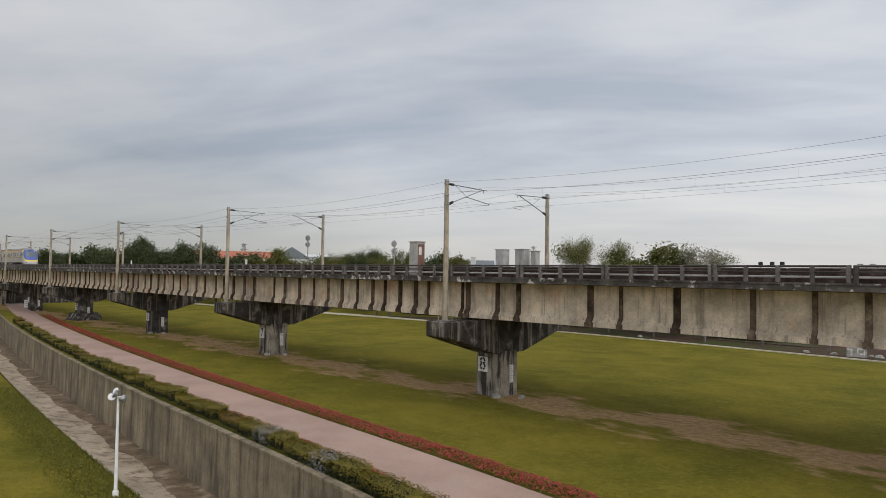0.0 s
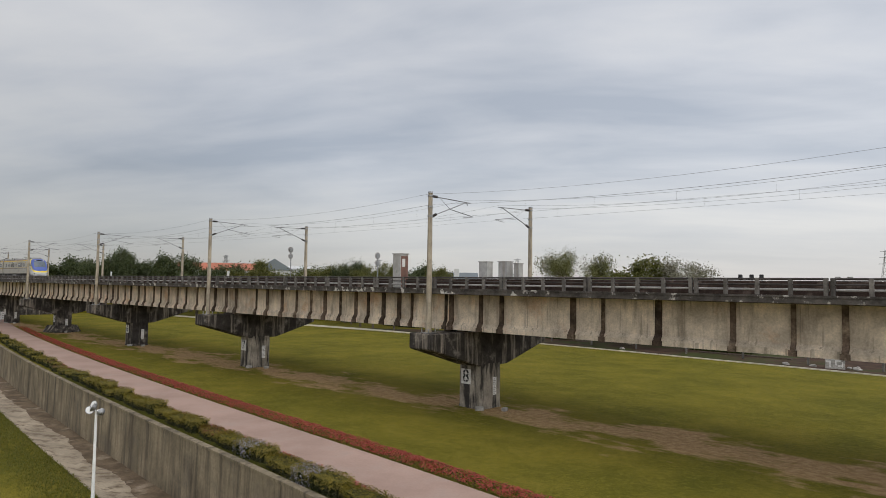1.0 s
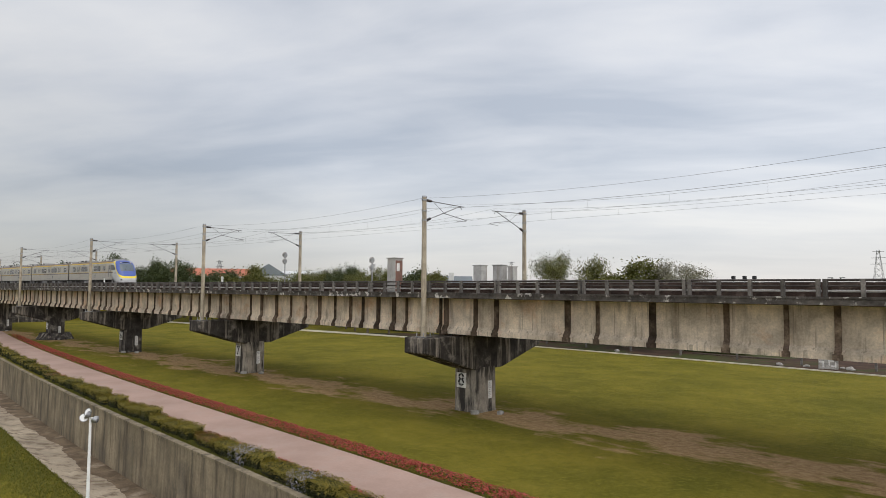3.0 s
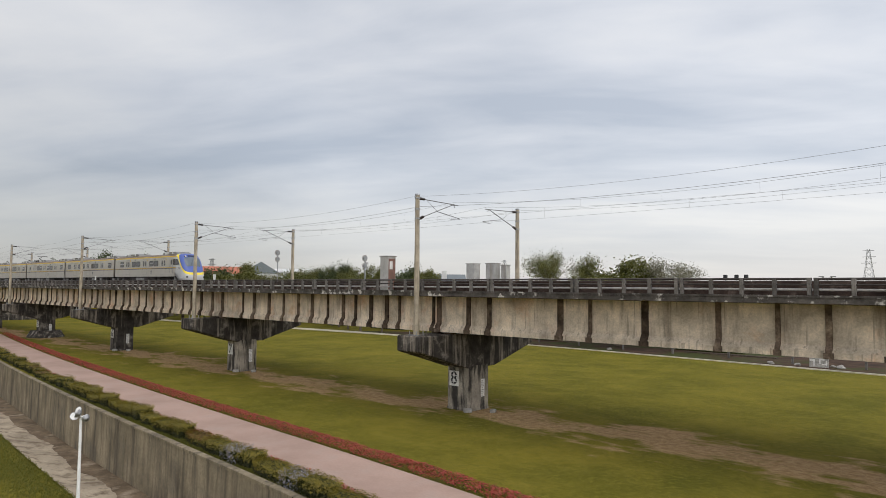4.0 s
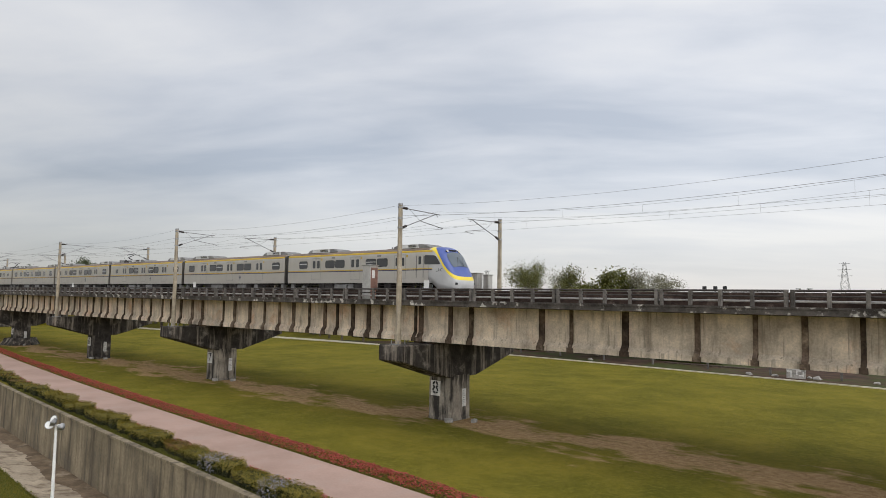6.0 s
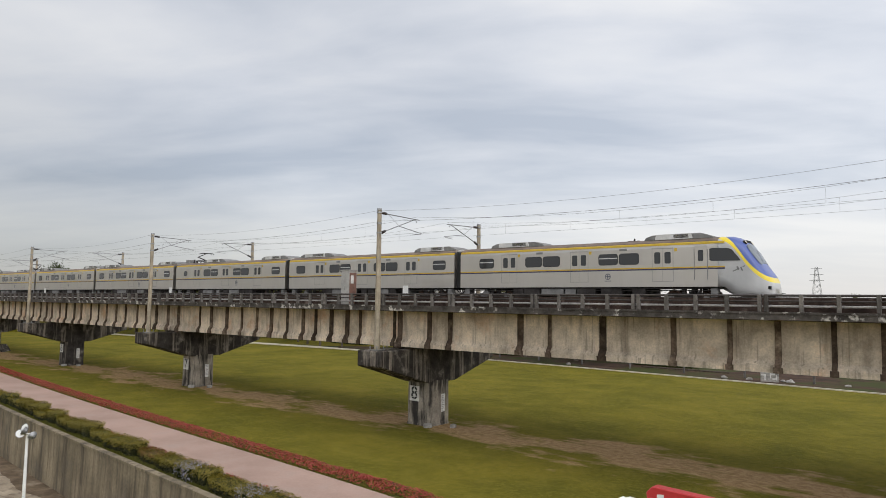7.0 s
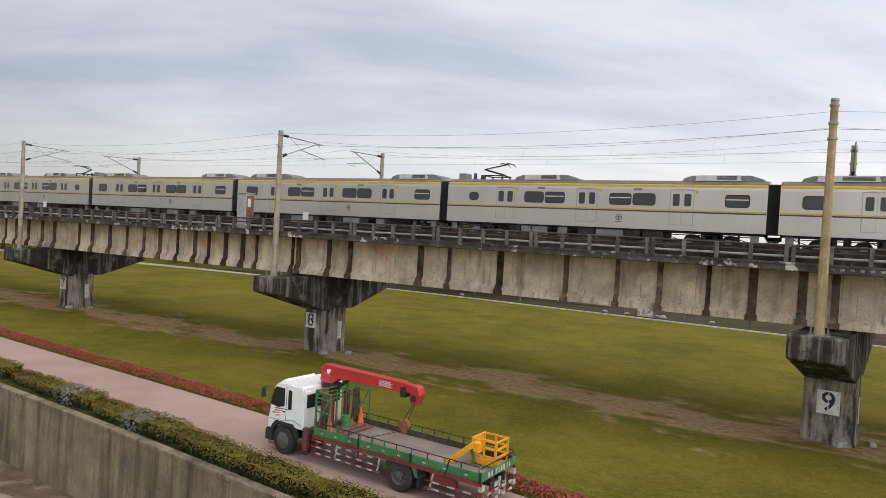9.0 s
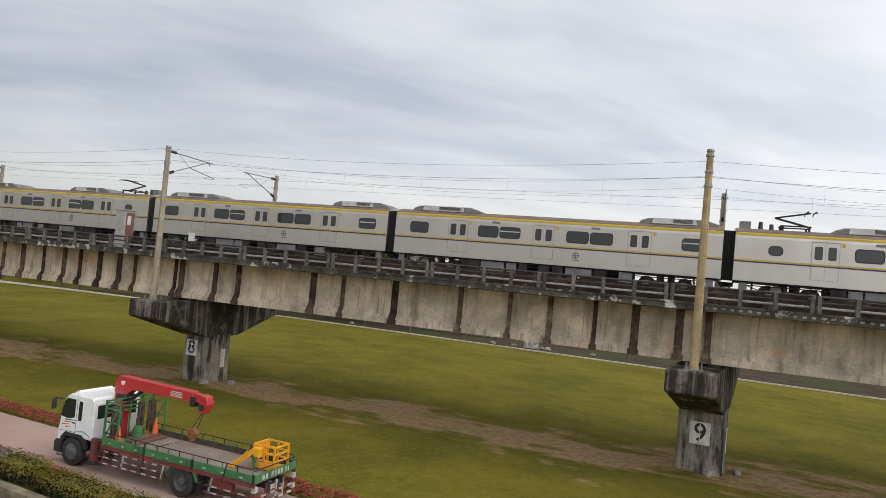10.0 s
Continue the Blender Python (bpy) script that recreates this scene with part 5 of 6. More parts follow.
    block("engine", t, -0.5, 1.0, -0.34, 0.34, 0.5, 1.14, CHASSIS)
    for x in (0, 5.6):
        bm = bmesh.new(); tube(bm, (x, -0.95, 0.5), (x, 0.95, 0.5), 0.08, 8); part("axle", bm, CHASSIS, t)
    wheels = []
    tyre, rim = wheel_mesh(WHEEL, 0.3, False); tyre2, rim2 = wheel_mesh(WHEEL, 0.54, True)
    for x, a, b, y in ((0, tyre, rim, 1.0), (REAR_AXLE, tyre2, rim2, 0.92)):
        for s in (1, -1):
            w = new("wheel"); w.empty_display_size = 0.2; w.parent = t
            base = pose(x, -y * s, WHEEL, 0, 0, 0 if s == 1 else 180)
            w.matrix_basis = base
            part("tyre", a, None, w); part("rim", b, None, w)
            wheels.append((w, x, -y * s, s))
    # crane column, outriggers and boom
    block("crane_base", t, 1.1, 1.5, -0.5, 0.5, 0.85, 1.25, TRUCKRED, "", 0.03)
    for s in (-1, 1):
        o = block("outrigger", t, 1.14, 1.38, s * 1.12 - 0.1, s * 1.12 + 0.1, 0.42, 1.32, TRUCKRED, "dark red folded outrigger leg", 0.02)
        block("outrigger_foot", o, 1.08, 1.44, s * 1.12 - 0.16, s * 1.12 + 0.16, 0.3, 0.42, CHASSIS, "", 0.02)
    block("outrigger_beam", t, 1.16, 1.36, -1.1, 1.1, 1.0, 1.2, TRUCKRED)
    bm = bmesh.new(); prism(bm, [(1.08, 1.25), (1.5, 1.25), (1.45, 2.6), (1.55, 3.25), (1.1, 3.4), (0.95, 3.1), (1.15, 2.6)], -0.2, 0.2, "y"); bevelled(bm, 0.03); part("crane_column", bm, CRANERED, t, "red crane column")
    bm = bmesh.new(); prism(bm, [(1.0, 3.05), (1.6, 2.95), (1.95, 3.26), (4.9, 3.22), (4.9, 3.62), (1.15, 3.7), (0.95, 3.5)], -0.18, 0.18, "y"); bevelled(bm, 0.025)
    boom = part("boom", bm, CRANERED, t, "long red telescopic boom")
    bm = bmesh.new(); prism(bm, [(4.85, 3.26), (5.4, 3.22), (5.55, 3.32), (5.5, 3.54), (4.85, 3.58)], -0.13, 0.13, "y"); bevelled(bm, 0.02); part("boom_section", bm, CRANERED, boom)
    bm = bmesh.new(); prism(bm, [(5.2, 2.86), (5.5, 2.86), (5.66, 3.24), (5.56, 3.54), (5.3, 3.58), (5.25, 3.2)], -0.18, 0.18, "y"); bevelled(bm, 0.04); part("boom_head", bm, CRANERED, boom, "red boom head")
    block("sheave_bracket", boom, 4.8, 5.02, -0.2, 0.2, 3.06, 3.44, CHASSIS, "greasy black bracket", 0.02)
    for y in (-0.2, 0.2):
        bm = bmesh.new(); tube(bm, (5.38, y - 0.015, 3.1), (5.38, y + 0.015, 3.1), 0.13, 14); part("sheave", bm, CHASSIS, boom)
    block("winch_motor", boom, 1.15, 1.75, -0.26, 0.26, 2.78, 2.98, CHASSIS, "", 0.03)
    for s in (-1, 1):
        bm = bmesh.new(); prism(bm, [(1.3, 3.5), (1.52, 3.53), (1.5, 3.4), (1.4, 3.32), (1.31, 3.38)], s * 0.18, s * 0.187, "y"); part("emblem", bm, WHITEPAINT, boom, "white shield emblem")
        for k in range(4):
            block("caption_bar", boom, 3.85, 4.45 - 0.07 * (k % 2), s * 0.183 - 0.004, s * 0.183 + 0.004, 3.3 + k * 0.06, 3.335 + k * 0.06, BANDWHITE, "white bar of faded lettering")
    bm = bmesh.new(); tube(bm, (1.5, 0, 2.6), (2.3, 0, 3.22), 0.07, 10); part("lift_cylinder", bm, CHASSIS, boom)
    for d in (-0.06, 0.06):
        strut("cable", t, (5.36, d, 2.74), (4.98 + d, d, 1.98), 0.022, CHASSIS)
    bm = bmesh.new(); tube(bm, (4.95, -0.12, 1.82), (4.95, 0.12, 1.82), 0.2, 14); box(bm, 4.87, 5.03, -0.08, 0.08, 1.5, 1.75); bevelled(bm, 0.02); part("hook_block", bm, HOOKRUST, t, "rusty orange-brown hook block")
    strut("tie_rope", t, (4.85, 0, 1.55), (3.5, -0.35, 1.05), 0.02, CHASSIS)
    # flatbed
    bm = bmesh.new(); box(bm, 1.72, 8.15, -1.17, 1.17, 0.93, 1.03); bevelled(bm, 0.01); part("deck", bm, DECKBOARD, t, "dusty brown steel deck")
    for i in range(9):
        block("cross_member", t, 1.9 + i * 0.75, 2.0 + i * 0.75, -1.14, 1.14, 0.82, 0.928, TRUCKRED)
    for s in (-1, 1):
        block("deck_edge", t, 1.7, 8.2, s * 1.2 - 0.035, s * 1.2 + 0.035, 0.84, 0.98, TRUCKRED, "dark red deck edge")
        for i, (a, b) in enumerate(((1.72, 3.85), (3.88, 6.0), (6.03, 8.16))):
            d = block("dropside", t, a, b, s * 1.19 - 0.025, s * 1.19 + 0.025, 0.985, 1.27, TRUCKGREEN, "scuffed green dropside board", 0.008)
            block("liner", d, a, b, s * 1.158 - 0.006, s * 1.158 + 0.006, 0.99, 1.262, LINER, "dirty brown inner lining")
            for k in range(3):
                block("reflector", d, a + 0.35 + k * 0.65, a + 0.47 + k * 0.65, s * 1.22 - 0.005, s * 1.22 + 0.005, 1.08, 1.13, BANDWHITE)
            block("latch", d, b - 0.04, b + 0.02, s * 1.225 - 0.02, s * 1.225 + 0.02, 0.95, 1.3, CHASSIS)
        strut("rope_rail", t, (1.75, s * 1.19, 1.46), (8.1, s * 1.19, 1.46), 0.03, CHASSIS)
        for k in range(13):
            strut("stake", t, (1.8 + k * 0.525, s * 1.19, 1.27), (1.8 + k * 0.525, s * 1.19, 1.46), 0.03, CHASSIS if k % 2 else TRUCKGREEN)
        # banded underrun guards
        for x0, x1, n in ((1.6, 4.75, 3), (6.45, 8.1, 2)):
            for j in range(n):
                z = 0.36 + 0.19 * j
                k = 0
                x = x0
                while x < x1 - 0.01:
                    e = min(x + 0.24, x1)
                    block("guard_rail", t, x, e, s * 1.16 - 0.02, s * 1.16 + 0.02, z, z + 0.04, BANDWHITE if k % 2 else TRUCKRED)
                    x, k = e, k + 1
            for x in along(x0 + 0.15, x1 - 0.1, 1.0):
                strut("guard_post", t, (x, s * 1.13, 0.33), (x + 0.12, s * 1.13, 0.84), 0.05, BANDWHITE if round(x) % 2 else TRUCKRED)
        bm = bmesh.new(); prism(bm, [(4.95, 0.55), (5.1, 1.0), (5.2, 0.82), (6.0, 0.82), (6.15, 0.55), (6.25, 0.55), (6.1, 0.9), (5.15, 0.92)], s * 0.7, s * 1.17, "y"); part("mudguard", bm, TRUCKGREEN, t, "worn green mudguard")
        block("mud_flap", t, 6.22, 6.24, s * 0.92 - 0.26, s * 0.92 + 0.26, 0.2, 0.82, CHASSIS)
        bm = bmesh.new(); prism(bm, [(6.6, 0.6), (7.4, 0.5), (7.4, 0.78), (6.6, 0.84)], s * 0.95, s * 1.12, "y"); part("tool_box", bm, TRUCKRED, t)
        strut("strap", t, (3.86, s * 1.235, 0.75), (3.86, s * 1.235, 1.48), 0.04, CHASSIS); strut("strap", t, (7.1, s * 1.235, 0.8), (7.22, s * 1.2, 1.48), 0.035, CHASSIS)
    block("tailboard", t, 8.15, 8.2, -1.2, 1.2, 0.985, 1.27, TRUCKGREEN, "green tailboard with white bars", 0.008)
    for k, (y0, y1) in enumerate(((-0.82, -0.68), (-0.6, -0.5), (-0.3, -0.18), (-0.1, -0.02), (0.06, 0.18), (0.24, 0.36), (0.5, 0.6), (0.66, 0.74))):
        block("plate_bar", t, 8.2, 8.207, y0, y1, 1.04, 1.22, BANDWHITE)
    strut("rope_rail", t, (8.15, -1.19, 1.42), (8.15, 1.19, 1.42), 0.03, CHASSIS)
    for s in (-1, 1):
        for k in range(4):
            block("corner_stripe", t, 8.1, 8.22, s * 1.12 - 0.09, s * 1.12 + 0.09, 0.25 + k * 0.15, 0.4 + k * 0.15, BANDWHITE if k % 2 else TRUCKRED)
    for z in (0.28, 0.5):
        for k in range(8):
            block("rear_bar", t, 8.16, 8.2, -1.02 + k * 0.255, -1.02 + (k + 1) * 0.255, z, z + 0.06, BANDWHITE if k % 2 else TRUCKRED)
    for y in (-0.5, 0.1, 0.5):
        strut("rear_post", t, (8.17, y, 0.28), (8.17, y, 0.84), 0.05, BANDWHITE if y > 0 else TRUCKRED)
    block("rear_panel", t, 8.1, 8.15, -0.45, 0.35, 0.52, 0.8, CHASSIS); block("plate", t, 8.15, 8.158, -0.2, 0.18, 0.6, 0.74, BANDWHITE)
    # ladder headboard
    hb = block("headboard", t, 1.72, 1.78, -1.2, -1.13, 1.0, 2.72, TRUCKGREEN, "green tube headboard")
    for y in (-0.6, 0.0, 0.6, 1.16):
        strut("headboard_post", hb, (1.75, y, 1.0), (1.75, y, 2.72), 0.055, TRUCKGREEN)
    for z in (2.68, 2.52, 2.36, 2.2):
        strut("headboard_rail", hb, (1.75, -1.17, z), (1.75, 1.17, z), 0.05, TRUCKGREEN)
    for s in (-1, 1):
        for z in (2.66, 2.42, 1.9):
            strut("side_rail", hb, (1.75, s * 1.17, z), (2.45, s * 1.17, z - 0.03), 0.045, TRUCKGREEN)
        strut("side_post", hb, (2.45, s * 1.17, 1.27), (2.45, s * 1.17, 2.66), 0.05, TRUCKGREEN)
        strut("side_brace", hb, (1.8, s * 1.17, 1.3), (2.4, s * 1.17, 2.5), 0.04, TRUCKGREEN)
    rnd = random.Random(4)
    for y in (-0.95, -0.75, -0.55, 0.35, 0.5, 0.85, 1.0):
        for k in range(5):
            o = rnd.uniform(-0.07, 0.07)
            lo = rnd.uniform(1.12, 1.6)
            bm = bmesh.new()
            px = 1.9 + rnd.uniform(-0.03, 0.05)
            tube(bm, (px, y + o, 2.47), (px + rnd.uniform(0, 0.06), y + o * 1.3, (2.47 + lo) / 2), 0.038, 6, 0.046); tube(bm, (px + 0.03, y + o * 1.3, (2.47 + lo) / 2), (px + rnd.uniform(-0.02, 0.1), y + o * 1.8, lo), 0.046, 6, 0.03)
            part("sling", bm, ROPE, t, "greasy brown hanging lifting sling")
    block("timber", t, 2.3, 2.5, -0.6, 1.0, 1.03, 1.13, RUSTDOOR, "brown timber baulk", 0.01); block("timber", t, 2.65, 2.85, -0.7, 0.95, 1.03, 1.12, RUSTDOOR, "brown timber baulk", 0.01)
    bm = bmesh.new(); tube(bm, (2.15, 0.1, 1.03), (2.15, 0.1, 1.55), 0.2, 12, 0.17); part("drum", bm, TRUCKGREEN, t, "green drum")
    for y in (-0.9, 0.95):
        bm = bmesh.new(); tube(bm, (2.2, y, 1.05), (2.2, y, 1.75), 0.15, 14, 0.03); box(bm, 2.0, 2.4, y - 0.2, y + 0.2, 1.032, 1.06); part("traffic_cone", bm, ORANGE, t, "orange traffic cone")
    # work basket
    bk = block("basket_floor", t, 7.3, 8.02, 0.1, 0.95, 1.06, 1.1, YELLOWPAINT, "yellow work basket")
    for z in (1.38, 1.66, 1.92):
        for a, b in (((7.3, 0.1), (8.02, 0.1)), ((8.02, 0.1), (8.02, 0.95)), ((8.02, 0.95), (7.3, 0.95)), ((7.3, 0.95), (7.3, 0.1))):
            strut("basket_rail", bk, (*a, z), (*b, z), 0.055, YELLOWPAINT)
    for x, y in ((7.3, 0.1), (8.02, 0.1), (8.02, 0.95), (7.3, 0.95), (7.66, 0.1), (7.66, 0.95)):
        strut("basket_post", bk, (x, y, 1.04), (x, y, 1.95), 0.055, YELLOWPAINT)
    block("basket_panel", bk, 7.26, 7.29, 0.15, 0.9, 1.3, 1.9, YELLOWPAINT); block("basket_skirt", bk, 7.31, 8.01, 0.07, 0.085, 1.1, 1.3, YELLOWPAINT)
    strut("basket_arm", t, (7.45, -0.02, 1.8), (6.85, -0.3, 1.12), 0.15, YELLOWPAINT, "yellow folded basket arm", 0.13)
    block("arm_foot", t, 6.72, 6.95, -0.42, -0.2, 1.03, 1.14, YELLOWPAINT, "", 0.02)
    strut("arm_brace", t, (7.42, 0.0, 1.1), (7.32, 0.0, 1.65), 0.07, TRUCKGREEN)
    for y in (-0.28, -0.12):
        strut("arm_cylinder", t, (7.3, y, 1.72), (6.95, y - 0.06, 1.2), 0.05, YELLOWPAINT)
    bm = bmesh.new(); box(bm, 7.4, 7.62, -0.12, 0.1, 1.5, 1.85); bevelled(bm, 0.03); part("arm_head", bm, YELLOWPAINT, t)
    # proportions of this lorry: a high bed with a long rear overhang behind the axle, and a tall cab
    for ob in t.children_recursive:
        if ob.type != "MESH" or ob.parent in [w[0] for w in wheels]:
            continue
        on_boom, on_cab = ob is boom or ob.parent is boom, ob is cab or ob.parent is cab
        for v in ob.data.vertices:
            x = v.co.x
            if x > 1.6:
                v.co.x = lengthened(x)
                if not on_boom:
                    v.co.z += 0.2 * min(1.0, v.co.z / 0.85)
            elif on_cab and v.co.z > 1.28:
                v.co.z = 1.28 + (v.co.z - 1.28) * 1.08
    return t, wheels


TRUCK, TRUCK_WHEELS = make_truck()


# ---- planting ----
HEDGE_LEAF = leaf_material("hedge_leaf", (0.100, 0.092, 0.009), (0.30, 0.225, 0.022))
HEDGE_DARK = leaf_material("dark_shaded_hedge_leaf", (0.018, 0.022, 0.004), (0.065, 0.056, 0.009))
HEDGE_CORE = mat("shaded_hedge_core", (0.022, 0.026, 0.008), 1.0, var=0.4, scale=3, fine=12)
RED_LEAF = leaf_material("red_bedding_flower", (0.34, 0.045, 0.035), (0.50, 0.11, 0.075))
RUSTY_LEAF = leaf_material("bronze_hedge_leaf", (0.16, 0.05, 0.025), (0.24, 0.11, 0.025))
LILAC = leaf_material("pale_lilac_flower", (0.32, 0.30, 0.42), (0.55, 0.52, 0.6))
GRASSBLADE = leaf_material("grass_blade", (0.085, 0.098, 0.010), (0.20, 0.178, 0.022), 0.45)
# this green is lifted towards blue to carry the distance haze
TREE_LEAF = leaf_material("tree_leaf", (0.034, 0.050, 0.016), (0.085, 0.100, 0.028))
TREE_OLIVE = leaf_material("olive_tree_leaf", (0.075, 0.085, 0.018), (0.155, 0.145, 0.03))
TREE_PALE = leaf_material("pale_tree_leaf", (0.16, 0.155, 0.10), (0.27, 0.25, 0.17))
BARK = mat("grey_brown_bark", (0.13, 0.105, 0.08), 0.95, var=0.35, scale=2, fine=14)


def leaf_mesh(name, leaves, materials):
    """Leaves as folded quads: place, size, way up, material index."""
    verts, faces, mats = [], [], []
    for p, size, nrm, mi, spin in leaves:
        n = Vector(nrm)
        if n.length < 1e-4:
            n = Vector((0, 0, 1))
        n.normalize()
        t = n.orthogonal().normalized()
        t = Matrix.Rotation(spin, 3, n) @ t
        b = n.cross(t)
        p = Vector(p)
        k = len(verts)
        verts += [p - t * size, p + b * size * 0.5 + n * size * 0.12, p + t * size, p - b * size * 0.5 + n * size * 0.12]
        faces.append((k, k + 1, k + 2, k + 3)); mats.append(mi)
    me = bpy.data.meshes.new(name)
    me.from_pydata(verts, [], faces)
    for m in materials:
        me.materials.append(m)
    me.polygons.foreach_set("material_index", mats)
    me.update()
    return me


def make_bush(x, y, lx, ly, h, count, kind, seed, turn):
    rnd = random.Random(seed)
    label = {"green": "clipped yellow-green hedge bush", "bronze": "clipped bush with bronze-red tips", "lilac": "rounded bush covered with pale lilac flowers"}[kind] + " by the path"
    b = empty("hedge_bush", label, "hedge", pose(x, y, 0, 0, 0, turn), group="hedge bushes")
    ph = [rnd.uniform(0, 6.28) for _ in range(6)]
    def radius(th, el):
        return 1 + 0.07 * math.sin(3 * th + ph[0]) + 0.06 * math.sin(5 * th + 2 * el + ph[1]) + 0.05 * math.sin(9 * th + ph[2]) * math.cos(4 * el + ph[3])
    def surf(th, el, k=1.0):
        c, s = math.cos(el), math.sin(el)
        # a squared-off dome
        cx, cy = math.cos(th), math.sin(th)
        sq = 1 / max(abs(cx) ** 4 + abs(cy) ** 4, 1e-6) ** 0.25
        ring = min(1.0, c * 1.45)
        r = radius(th, el) * k
        return Vector((cx * sq * ring * lx / 2 * r, cy * sq * ring * ly / 2 * r, min(1, s * 1.5 + 0.02) * h * (0.92 + 0.1 * radius(th * 2, el)) * k))
    bm = bmesh.new()
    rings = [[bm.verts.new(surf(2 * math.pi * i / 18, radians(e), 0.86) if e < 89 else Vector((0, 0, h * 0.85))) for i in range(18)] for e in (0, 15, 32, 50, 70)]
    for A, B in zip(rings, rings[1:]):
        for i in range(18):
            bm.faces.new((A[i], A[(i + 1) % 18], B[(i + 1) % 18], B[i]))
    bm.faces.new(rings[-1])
    # filler mesh whose dark colour carries the shade between the leaves
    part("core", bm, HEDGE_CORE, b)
    leaves = []
    for _ in range(count):
        th, el = rnd.uniform(0, 2 * math.pi), math.asin(rnd.uniform(0, 1) ** 0.8)
        p = surf(th, el, rnd.uniform(0.84, 1.06))
        up = Vector((p.x / lx, p.y / ly, p.z / h * 0.9)) + Vector((rnd.gauss(0, 0.35), rnd.gauss(0, 0.35), rnd.gauss(0, 0.35)))
        # side shade is put into the colour: lower leaves take the darker green
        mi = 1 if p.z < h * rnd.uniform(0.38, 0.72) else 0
        if kind == "bronze" and p.z > h * 0.75 and rnd.random() < 0.5:
            mi = 2
        if kind == "lilac" and rnd.random() < 0.5:
            mi = 3
        leaves.append((p, rnd.uniform(0.03, 0.06) * (0.8 if mi == 3 else 1), up, mi, rnd.uniform(0, 6.28)))
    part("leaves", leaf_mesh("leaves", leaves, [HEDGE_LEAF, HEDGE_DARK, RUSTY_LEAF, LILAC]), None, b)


def make_hedges():
    rnd = random.Random(11)
    x = -95.0
    while x < 27:
        near = x > -30
        big = x > 10.2
        lx = rnd.uniform(3.0, 3.6) if big else rnd.uniform(1.5, 2.8)
        ly = rnd.uniform(1.15, 1.3) if big else rnd.uniform(1.0, 1.4)
        h = rnd.uniform(0.66, 0.76) if big else rnd.uniform(0.48, 0.95)
        xc = x + lx / 2
        kind = "lilac" if abs(xc - 0.4) < 0.9 or 7.0 < xc < 8.6 else ("bronze" if rnd.random() < (0.45 if -1 < xc < 10 else 0.14) else "green")
        if kind == "lilac":
            lx, ly, h = 1.5, 1.3, 0.75
        turn = math.degrees(math.atan(C(xc + 0.5) - C(xc - 0.5)))
        off = (-5.4 if big else -4.95 - max(0, min(xc, 10)) * 0.03) + rnd.uniform(-0.08, 0.08) - (0.15 if kind == "lilac" else 0)
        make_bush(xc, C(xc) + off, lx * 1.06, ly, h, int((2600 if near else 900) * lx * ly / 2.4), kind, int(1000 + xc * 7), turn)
        x += lx * (1.0 if rnd.random() < 0.72 else 1.22)


def strip_plants(name, label, x0, x1, off0, off1, density, materials, size, height, weights, seed, z0=0.0, kind="stuff", category="plants"):
    """Many small plants in a bed that follows the path."""
    rnd = random.Random(seed)
    leaves = []
    n = int((x1 - x0) * abs(off1 - off0) * density)
    for _ in range(n):
        # denser towards the near end
        x = x0 + (x1 - x0) * rnd.random() ** 0.75
        o = rnd.uniform(off0, off1)
        edge = 1 - abs((o - (off0 + off1) / 2) / ((off1 - off0) / 2)) ** 3
        y = C(x) + o + 0.07 * math.sin(x * 2.3) + 0.05 * math.sin(x * 5.1)
        hh = height * (0.45 + 0.55 * edge) * rnd.uniform(0.7, 1.1) * (0.85 + 0.25 * noise.noise(Vector((x * 0.6, y, 3))))
        for k in range(3):
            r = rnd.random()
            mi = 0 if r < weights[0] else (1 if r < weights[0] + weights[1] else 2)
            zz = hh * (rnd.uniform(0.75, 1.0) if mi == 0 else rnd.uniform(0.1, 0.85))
            leaves.append(((x + rnd.gauss(0, 0.05), y + rnd.gauss(0, 0.05), z0 + zz), size * rnd.uniform(0.7, 1.3), (rnd.gauss(0, 0.5), rnd.gauss(0, 0.5), 1), mi, rnd.uniform(0, 6.28)))
    ob = part(name, leaf_mesh(name, leaves, materials), None)
    return tagged(ob, label, category, "", kind)


def grass_tufts(name, label, x0, x1, off0, off1, n, height, seed, zf):
    rnd = random.Random(seed)
    verts, faces = [], []
    for _ in range(n):
        x = x0 + (x1 - x0) * rnd.random() ** 0.8
        o = rnd.uniform(off0, off1)
        y, z = C(x) + o, zf(o)
        for k in range(4):
            a = rnd.uniform(0, 6.28)
            h = height * rnd.uniform(0.5, 1.2)
            dx, dy = math.cos(a), math.sin(a)
            w = 0.016
            px, py = x + rnd.gauss(0, 0.05), y + rnd.gauss(0, 0.05)
            i = len(verts)
            verts += [(px - dy * w, py + dx * w, z), (px + dy * w, py - dx * w, z), (px + dx * h * 0.5, py + dy * h * 0.5, z + h)]
            faces.append((i, i + 1, i + 2))
    me = bpy.data.meshes.new(name)
    me.from_pydata(verts, [], faces); me.materials.append(GRASSBLADE); me.update()
    return tagged(part(name, me, None), label, "grass", "", "stuff")


